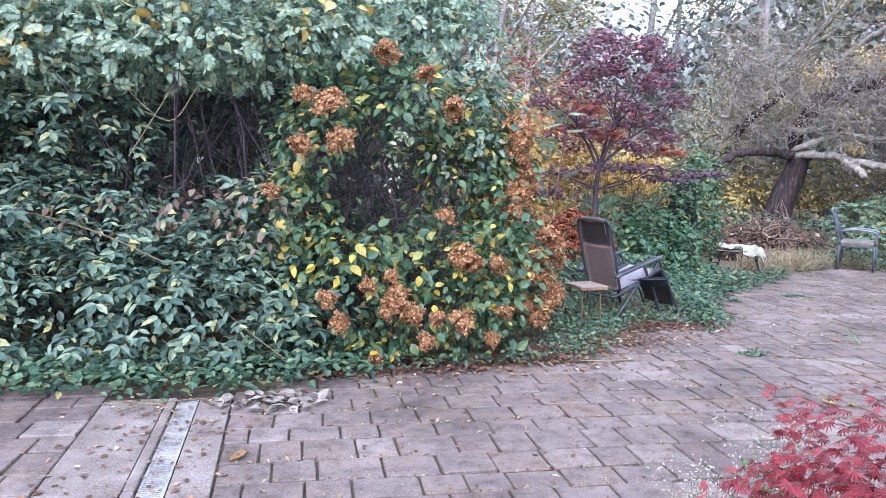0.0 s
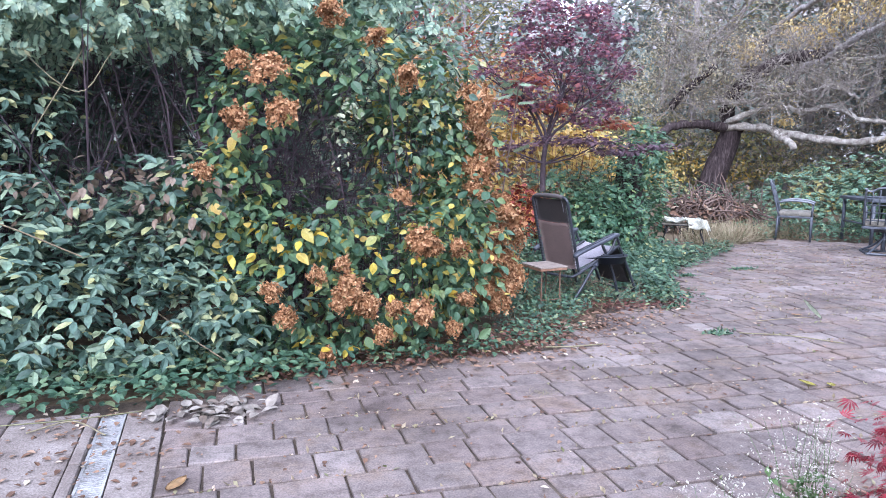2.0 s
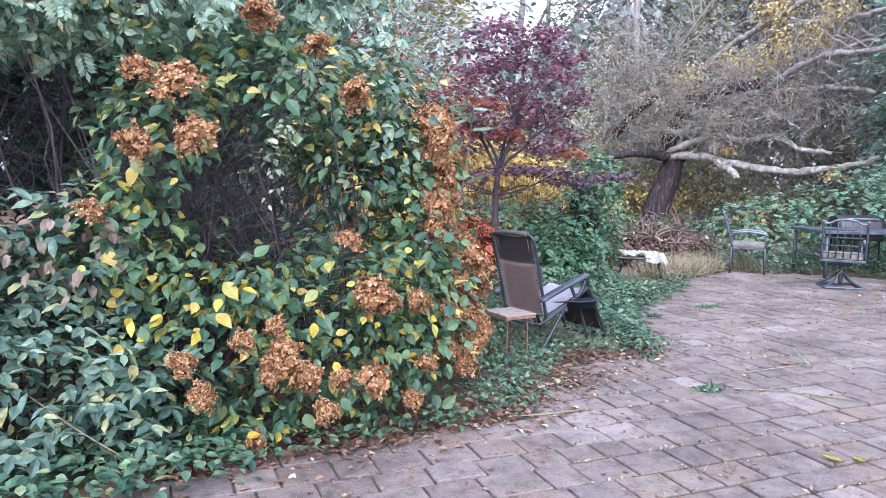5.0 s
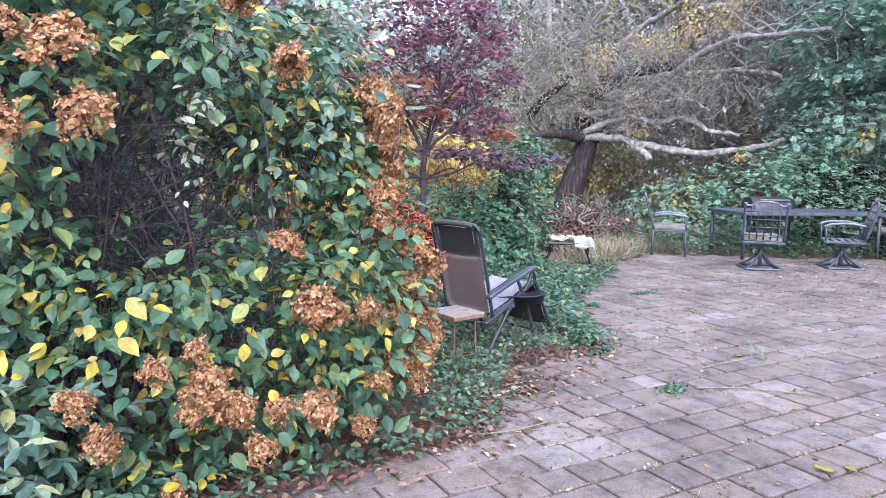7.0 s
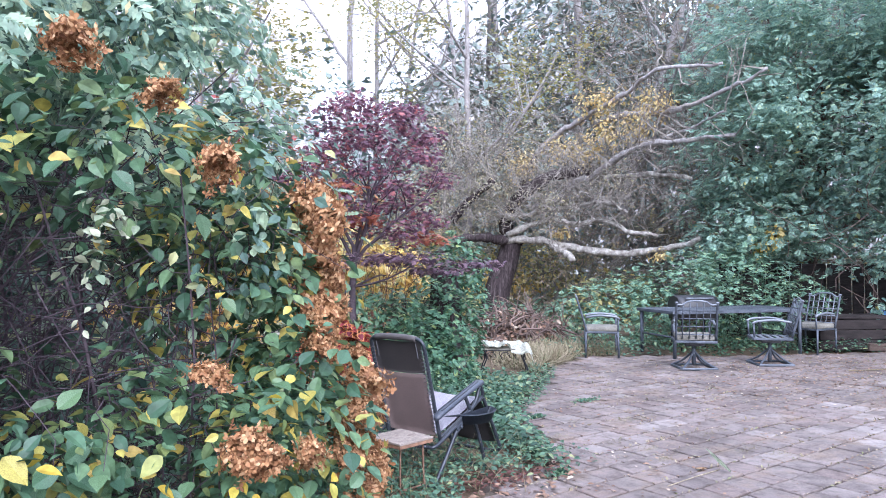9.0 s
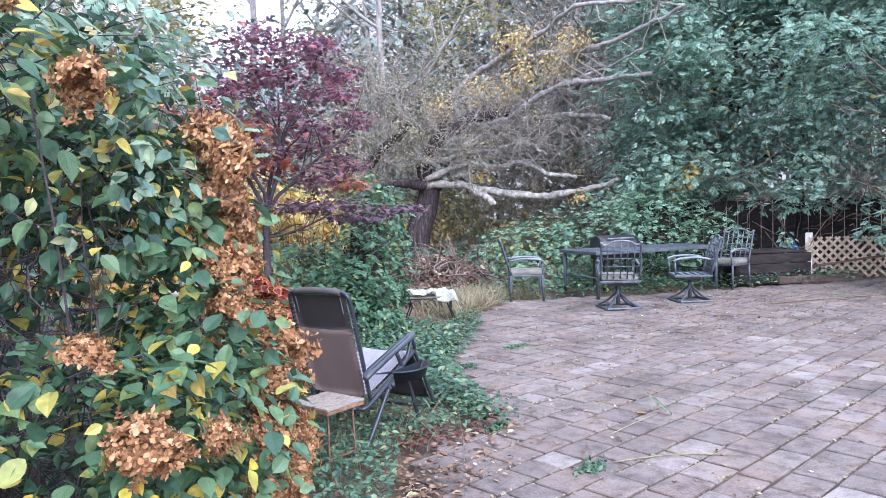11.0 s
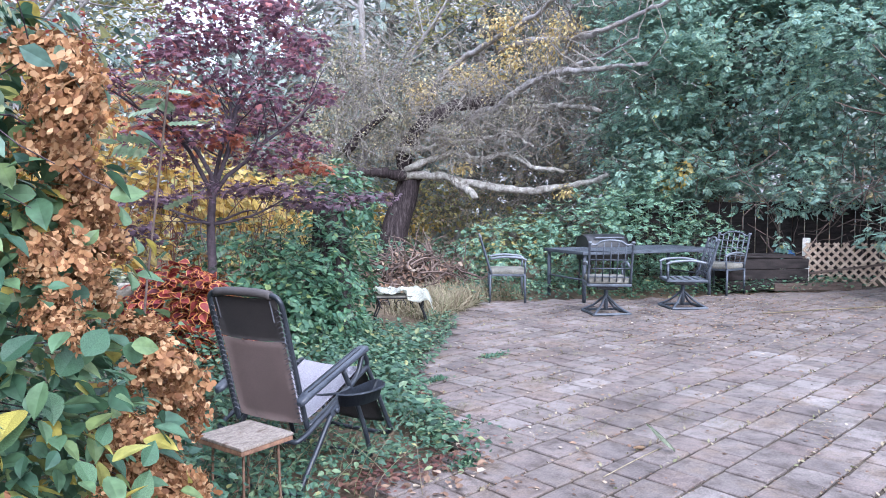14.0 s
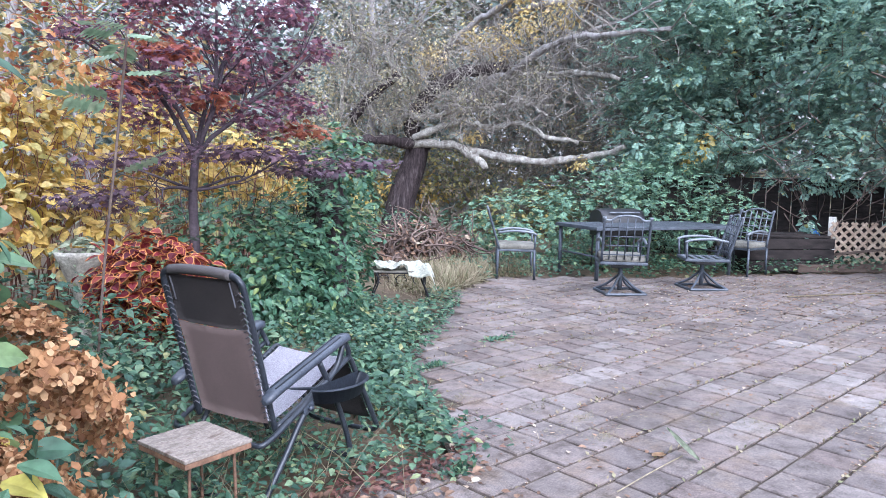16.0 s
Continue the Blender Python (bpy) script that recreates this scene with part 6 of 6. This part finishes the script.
    for u in np.linspace(0, 1, 9):
        runs += tangle(115, (11.0 + 2.3 * u, 16.9 - 4.6 * u, 3.3 + 0.2 * math.sin(u * 9)), (0.5, 0.6, 1.0 - 0.3 * u), (0.3, 1.0), 0.0065, 4)
    runs += tangle(260, (11.9, 16.6, 4.6), (1.3, 0.8, 0.9), (0.4, 1.2), 0.007, 4)
    V, F = tubes(runs, 3, False)
    tagged(part("twig_haze", tri_mesh("twig_haze", V, F, M_TWIG), None, t), kind="stuff")
    P, N = blob_points([(13.3, 14.6, 4.1, 0.3, 0.6, 0.45), (13.2, 13.8, 4.4, 0.3, 0.6, 0.5), (13.3, 13.0, 4.5, 0.3, 0.5, 0.4), (13.2, 12.5, 4.9, 0.3, 0.5, 0.4), (13.3, 15.3, 4.3, 0.4, 0.4, 0.4), (12.6, 16.0, 3.9, 0.5, 0.4, 0.5), (12.95, 15.0, 2.2, 0.25, 0.4, 0.16), (13.5, 12.6, 1.65, 0.2, 0.3, 0.14), (13.2, 14.0, 5.2, 0.4, 0.8, 0.35)], 2500, 0.1)
    leaves("clinging_leaves", P, N, rng.uniform(0.055, 0.105, len(P)), OVATE, leaf_mat("pale_gold_leaf", [(0.46, 0.32, 0.13), (0.58, 0.45, 0.18), (0.62, 0.53, 0.28), (0.38, 0.27, 0.16)], trans=0.4), t, "yellow leaves still clinging to the twigs", droop=1.0)
    P, N = blob_points([(11.2, 17.2, 3.9, 1.2, 0.8, 1.7), (12.4, 16.8, 3.6, 1.2, 0.8, 1.4), (10.3, 17.0, 3.0, 0.9, 0.7, 1.0), (13.2, 16.2, 4.0, 1.0, 0.8, 1.5), (12.6, 14.9, 2.9, 0.5, 0.8, 0.5), (12.0, 16.2, 3.2, 1.0, 0.8, 0.9), (13.1, 13.6, 3.3, 0.4, 0.9, 0.6)], 9500, 0.15)
    leaves("grey_leaves", P, N, rng.uniform(0.035, 0.075, len(P)), OVATE, leaf_mat("grey_olive_leaf", [(0.2, 0.2, 0.13), (0.28, 0.27, 0.18), (0.34, 0.31, 0.23), (0.42, 0.34, 0.17)]), t, "sparse grey green leaves")


fallen_tree()


# ---- wall of vines on the right side of the garden ----
def vine_wall():
    t = thing("vine_covered_trees", "tall trees buried under hanging green vines", "trees")
    blobs = [(14.9, 11.0, 3.6, 1.5, 1.3, 2.2), (15.6, 9.6, 3.8, 1.9, 1.6, 2.4), (15.6, 7.6, 3.6, 1.9, 1.8, 2.4), (15.4, 5.4, 3.2, 2.0, 1.8, 2.4), (16.2, 10.4, 6.3, 2.2, 2.0, 2.0), (16.6, 7.8, 6.6, 2.4, 2.2, 2.2), (16.4, 5.0, 6.0, 2.4, 2.2, 2.2),
             (14.3, 11.4, 2.2, 0.9, 0.8, 1.2), (15.2, 3.4, 2.6, 1.6, 1.6, 2.4), (17, 12.6, 5.6, 1.6, 1.4, 1.6)]
    C, CN = blob_points(blobs, 640, 0.86, 1.12, 1.2)
    clumps = [(*c, rng.uniform(0.3, 0.65), rng.uniform(0.3, 0.65), rng.uniform(0.14, 0.32)) for c in C if c[0] < 16.6]
    P, N = blob_points(clumps, 27000, 0.5, 1.12, 0.9)
    leaves("vine_sprays", P, N, rng.uniform(0.13, 0.27, len(P)), SPRAY, M_VINE, t, "hanging feathery green sprays", droop=0.5, face=0.4)
    P, N = blob_points([(14.0, 10.3, 2.0, 0.16, 0.16, 0.25), (13.9, 10.6, 1.75, 0.14, 0.14, 0.18), (14.4, 6.4, 2.6, 0.14, 0.14, 0.2)], 150, 0.3)
    leaves("turning_leaves", P, N, rng.uniform(0.1, 0.16, len(P)), OVATE, M_YEL, t, "small patch of yellow leaves", droop=1.0)
    P, N = blob_points(blobs, 30000, 0.4, 0.82, 0.7)
    leaves("inner_leaves", P, N, rng.uniform(0.1, 0.19, len(P)), SMALL, M_VINE, t, face=0.5)
    front = [(13.9, 6.6, 1.0, 0.6, 0.6, 0.55), (13.4, 5.9, 1.0, 0.7, 0.6, 0.7), (12.9, 5.3, 1.1, 0.8, 0.6, 0.9)]
    P, N = blob_points(front, 800, 0.7)
    leaves("front_foliage", P, N, rng.uniform(0.16, 0.28, len(P)), SPRAY, M_VINE, t, face=0.35)
    P, N = blob_points([(14.18, 8.62, 0.45, 0.16, 0.16, 0.45)], 110, 0.6)
    leaves("ivy_on_post", P, N, rng.uniform(0.09, 0.15, len(P)), OVATE, M_VINE, t)
    for x, y in ((15.6, 10.6), (16.2, 9.0), (16.0, 7.2), (15.8, 5.2), (16.8, 11.8)):
        limbs, tips = [], []
        grow((x, y, 0), unit(np.array([0.05, 0.05, 1])), 5.6, 0.15, 2, limbs, tips, 5, 0.1, 0.1, 0.5)
        V, F = tubes(limbs, 5, False)
        part("trunk", tri_mesh("trunk", V, F, M_STEM, True), None, t, "trunk inside the vines")
    runs = tangle(170, (15.0, 8.4, 1.5), (1.2, 2.6, 1.2), (0.6, 1.8), 0.01)
    runs += [(smooth_path([(13.6, 6.2, 0.2), (13.4, 6.1, 0.9), (13.0, 6.2, 1.4), (12.9, 6.4, 1.8)], 5), 0.02), (smooth_path([(13.4, 6.1, 0.9), (13.6, 5.7, 1.3), (13.5, 5.4, 1.6)], 5), 0.015)]
    V, F = tubes(runs, 5, False)
    tagged(part("stem_tangle", tri_mesh("stem_tangle", V, F, M_STEM, True), None, t, "bare stems inside the vines"), kind="stuff")


vine_wall()


# ---- standing trees and far woods ----
def bare_tree(x, y, h, r, lean=(0, 0), leafs=0, mat=None, label="tall bare grey-barked tree in the woods", z=0.2):
    t = thing("tree", label, "tree", x, y, 0, group="bare woodland trees")
    runs, tips = [], []
    grow((0, 0, z - 0.6), unit(np.array([lean[0], lean[1], 1.0])), h, r, 3, runs, tips, 5, 0.07, 0.06, 0.42, 0.8, 0.3)
    V, F = tubes(runs, 4, False)
    part("trunk", tri_mesh("trunk", V, F, M_BARK, True), None, t)
    if leafs:
        T = np.array([p for p, _ in tips])
        leafs *= 3 if mat is M_OLIVE else 2
        P = T[rng.integers(0, len(T), leafs)] + rng.normal(0, 0.22, (leafs, 3))
        leaves("crown", P, np.tile((0, 0, 1.0), (leafs, 1)), rng.uniform(0.06, 0.13, leafs), OVATE, mat or M_WOODS, t, "thin autumn leaves")


bare_tree(14.6, 27.5, 17, 0.22)
bare_tree(14.0, 25.6, 15, 0.16, (0.06, 0))
bare_tree(15.2, 26.0, 15, 0.14, (0.1, 0.0))
bare_tree(19.6, 23.7, 18, 0.26, (0.0, 0.02), 500)
bare_tree(17.9, 20.0, 15, 0.24, (0.06, -0.06), 400)
bare_tree(17.4, 17.4, 13, 0.17, (0.12, -0.12), 400)
bare_tree(21.5, 18.5, 16, 0.22, (0.02, 0.0), 700)
bare_tree(22.0, 14.5, 16, 0.22, (-0.02, 0.0), 700)
bare_tree(15.0, 20.8, 11, 0.14, (0, 0), 1500, M_OLIVE, "tall thin tree with olive yellow leaves")
bare_tree(13.2, 18.8, 10, 0.15, (0.03, 0), 1700, M_OLIVE, "tall thin tree with olive yellow leaves")
bare_tree(7.0, 20.0, 7, 0.11, (0, 0), 1300, M_OLIVE, "tall thin tree with olive yellow leaves")
bare_tree(4.8, 17.0, 7, 0.12, (0, 0), 1300, M_OLIVE, "tall thin tree with olive yellow leaves")
bare_tree(5.1, 14.2, 3.6, 0.06, (0.0, 0), 800, leaf_mat("crimson_leaf", [(0.22, 0.04, 0.05), (0.34, 0.08, 0.06), (0.3, 0.16, 0.07)]), "young tree with crimson autumn leaves")


def far_woods():
    t = thing("far_woods", "mixed autumn woodland rising behind the garden", "woods", kind="stuff")
    B = []
    for k in range(34):
        a = radians(-25 + 125 * k / 33)
        D = 31 + 5 * math.sin(k * 2.3)
        h = 4.4 + 0.8 * math.sin(k * 1.7)
        x, y = D * math.sin(a), D * math.cos(a)
        h *= 1.0 + 0.14 * math.sin(k * 4.1) if 14 < math.degrees(a) < 40 else 1.9
        B.append((x, y, h * 0.85, 3.6, 3.2, h))
    P, N = blob_points(B, 95000, 0.6, 1.1, 0.2)
    leaves("evergreens", P, N, rng.uniform(0.22, 0.48, len(P)), SMALL, M_PINE, t, "far evergreens greyed for haze", droop=1.0)
    P, N = blob_points(B, 34000, 0.3, 0.7, 0.2)
    leaves("inner_evergreens", P, N, rng.uniform(0.3, 0.5, len(P)), SMALL, M_PINE, t, droop=1.0)
    M = []
    for k in range(24):
        a = radians(10 + 70 * k / 23)
        D = 21.5 + 3 * math.sin(k * 3.1)
        h = 1.6 + 0.6 * math.sin(k * 2.1)
        M.append((D * math.sin(a), D * math.cos(a), h * 0.8, 2.0, 1.6, h))
    P, N = blob_points(M, 13000, 0.6, 1.1, 0.2, keep=lambda p: np.hypot(p[:, 0], p[:, 1]) > 20.6)
    leaves("understorey", P, N, rng.uniform(0.14, 0.28, len(P)), TRIPLE, M_WOODS, t, "olive brown undergrowth", droop=0.8)
    P, N = blob_points([(11.5, 18.2, 1.6, 2.2, 0.9, 0.9), (14.3, 17.2, 1.4, 1.6, 0.9, 0.8), (8.6, 17.0, 1.3, 1.5, 0.9, 1.0), (10.6, 17.3, 0.6, 2.6, 0.8, 0.9), (14.5, 14.6, 0.5, 1.6, 1.0, 0.8)], 3600, 0.5)
    leaves("olive_shrubs", P, N, rng.uniform(0.1, 0.18, len(P)), OVATE, M_OLIVE, t, "olive and yellow shrubs")
    P, N = blob_points([(10.9, 17.2, 1.1, 1.5, 0.6, 0.6), (13.2, 17.0, 1.0, 1.2, 0.5, 0.5)], 700, 0.3)
    leaves("yellow_thicket", P, N, rng.uniform(0.08, 0.14, len(P)), OVATE, M_YEL, t, "golden leaves behind the stump")
    runs = tangle(1300, (19.5, 15.5, 5.5), (3.5, 3.5, 4.5), (1.2, 3.2), 0.017, 4) + tangle(700, (16.5, 21.0, 5.0), (4.0, 2.0, 4.0), (1.2, 3.0), 0.017, 4) + tangle(200, (15.5, 15.5, 1.4), (1.5, 1.2, 1.0), (0.6, 1.6), 0.008, 4)
    V, F = tubes(runs, 3, False)
    part("brushwood", tri_mesh("brushwood", V, F, M_TWIG), None, t, "grey leafless brushwood")
    P = np.stack([rng.uniform(15, 23, 5200), rng.uniform(12, 22, 5200), rng.uniform(1, 10, 5200)], -1)
    leaves("sparse_leaves", P, np.tile((0, 0, 1.0), (len(P), 1)), rng.uniform(0.12, 0.24, len(P)), OVATE, M_WOODS, t)


far_woods()


def backdrop():
    """Wooded ridge band added to close sky gaps beyond the trees, with an uneven top."""
    r = np.random.default_rng(5)
    V, F = [], []
    n = 420
    for i in range(n + 1):
        b = -60 + 200 * i / n
        h = 25 + 3 * math.sin(b * 0.31) + 2.0 * math.sin(b * 0.9 + 1) + 1.6 * r.normal()
        gap = math.exp(-(((b - 29.5) / 6.5) ** 4))
        h = h * (1 - gap) + (13.5 + 1.4 * r.normal()) * gap
        x, y = 62 * math.sin(radians(b)), 62 * math.cos(radians(b))
        V += [(x, y, -1), (x * 1.03, y * 1.03, h * 0.5), (x * 1.05, y * 1.05, h)]
        if i:
            a, c = 3 * i - 3, 3 * i
            for k in (0, 1):
                F += [(a + k, c + k, c + k + 1), (a + k, c + k + 1, a + k + 1)]
    # pale greys carry the distance haze in the base colour
    m = surf_mat("far_woodland_painted_haze", (0.24, 0.25, 0.26), (0.38, 0.37, 0.38), 0.35, 2.2, 0.95, 0, c3=(0.28, 0.31, 0.27), stretch=(1, 1, 0.5))
    tagged(part("backdrop", tri_mesh("backdrop", V, F, m)), "added wooded ridge band far behind, haze in its grey green", "backdrop", kind="structure")


backdrop()

# ---- pavers, last of all ----
def paver_mesh(w, d, r, g):
    b, h = 0.0048, 0.055
    x, y = w / 2 - g, d / 2 - g
    ring = [(-x, -y), (0, -y), (x, -y), (x, 0), (x, y), (0, y), (-x, y), (-x, 0)]
    # corners knocked off and edges worn unevenly
    ring = [(p * (1 - abs(r.normal(0, 0.011)) - (0.014 if i % 2 == 0 else 0)), q * (1 - abs(r.normal(0, 0.011)) - (0.014 if i % 2 == 0 else 0))) for i, (p, q) in enumerate(ring)]
    V = [(p - b * np.sign(p), q - b * np.sign(q), r.normal(0, 0.0006)) for p, q in ring] + [(p, q, -b) for p, q in ring] + [(p, q, -h) for p, q in ring]
    F = [(0, 1, 7), (1, 2, 3), (3, 4, 5), (5, 6, 7), (1, 3, 7), (3, 5, 7)]
    for o in (0, 8):
        for k in range(8):
            a, c = o + k, o + (k + 1) % 8
            F += [(a, a + 8, c + 8), (a, c + 8, c)]
    return np.array(V), np.array(F)


def lay_pavers():
    r = np.random.default_rng(21)
    kinds = {}
    lines = []
    near, VV, FF, off = 0, [], [], 0
    y, row = -3.0, 0
    while y < 11:
        d = (0.225, 0.235, 0.19, 0.235, 0.25)[(row * 3 + row // 4) % 5]
        lines.append(y)
        x = -5.6
        cut = r.uniform(0, 0.2)
        while x < 16:
            w = float(r.choice((0.2, 0.26, 0.26, 0.3)))
            if -0.72 < x < 0.0:
                x = 0.0
                w = (0.12, 0.24, 0.18)[row % 3]
            elif -0.71 - w - 0.12 < x < -0.72:
                w = round(-0.71 - x, 3)
            cx, cy = x + w / 2, y + d / 2
            x += w
            if cy - 0.03 * (cx - 1.5) + d / 2 > min(patio_edge(cx - w / 2), patio_edge(cx + w / 2)) + 0.2:
                continue
            v = int(r.integers(0, 4))
            g = 0.0042 if cx < 2.6 else 0.007
            if (w, d, v, g) not in kinds:
                kinds[w, d, v, g] = paver_mesh(w, d, r, g)
            V, F = kinds[w, d, v, g]
            q = Euler((r.normal(0, 0.007), r.normal(0, 0.007), r.normal(-0.03, 0.016)))
            z = r.normal(0, 0.0026)
            if 0.0 < cx < 6.3 and 4.25 < cy < 8.6 and near < 300:
                near += 1
                key = ("m", w, d, v, g)
                if key not in kinds:
                    kinds[key] = tri_mesh("paver", V, F, M_PAVER)
                ob = new("paver", kinds[key])
                ob.parent = patio_ob
                ob.matrix_local = Matrix.LocRotScale((cx, cy - 0.03 * (cx - 1.5), z), q, None)
            else:
                R = np.array(q.to_matrix())
                VV.append(V @ R.T + np.array([cx, cy - 0.03 * (cx - 1.5), z]))
                FF.append(F + off)
                off += len(V)
        y += d
        row += 1
    far = part("outer_pavers", tri_mesh("outer_pavers", np.concatenate(VV), np.concatenate(FF), M_PAVER), None, patio_ob)
    tagged(far, kind="stuff")
    # moss, crumbs and dry blades caught in the joints between courses
    n = 26000
    x = r.uniform(0, 13.5, n)
    y = np.array(lines)[r.integers(24, len(lines), n)]
    clump = np.sin(x * 3.1 + y * 2.3) * np.sin(y * 5.7 - x * 1.3) + 0.35 * r.normal(size=n)
    ok = (y < patio_edge(x) - 0.02) & (clump > -0.05)
    P = np.stack([x, y - 0.03 * (x - 1.5) + r.normal(0, 0.01, n), np.full(n, 0.0)], -1)[ok]
    h = len(P) // 2
    leaves("joint_moss", P[:h], np.tile((0, 0, 1.0), (h, 1)), r.uniform(0.012, 0.03, h), SMALL, M_DRY, patio_ob, "brown crumbs in the joints", droop=-0.1, tilt=0.5)
    leaves("joint_grass", P[h:], np.tile((0, 0, 1.0), (len(P) - h, 1)), r.uniform(0.015, 0.04, len(P) - h), SMALL, M_GRASS, patio_ob, "dry blades in the joints", droop=-0.3, tilt=0.9)

    # loose straw, crumbs and soil swept into low spots
    spots = np.stack([r.uniform(2.5, 13.0, 46), r.uniform(4.4, 9.6, 46)], -1)
    spots = spots[spots[:, 1] < patio_edge(spots[:, 0]) - 0.15]
    m = 60
    C = np.repeat(spots, m, 0)
    Q = np.stack([C[:, 0] + r.normal(0, 0.16, len(C)), C[:, 1] + r.normal(0, 0.035, len(C)), np.full(len(C), 0.005)], -1)
    h = len(Q) // 2
    pick = r.permutation(len(Q))
    leaves("straw", Q[pick[:h]], np.tile((0, 0, 1.0), (h, 1)), r.uniform(0.03, 0.09, h), BLADE, M_GRASS, patio_ob, "dry straw caught on the pavers", droop=0, tilt=0.3)
    leaves("crumbs", Q[pick[h:]], np.tile((0, 0, 1.0), (len(Q) - h, 1)), r.uniform(0.01, 0.03, len(Q) - h), SMALL, M_DRY, patio_ob, "brown crumbs on the pavers", droop=0, tilt=0.3)


lay_pavers()
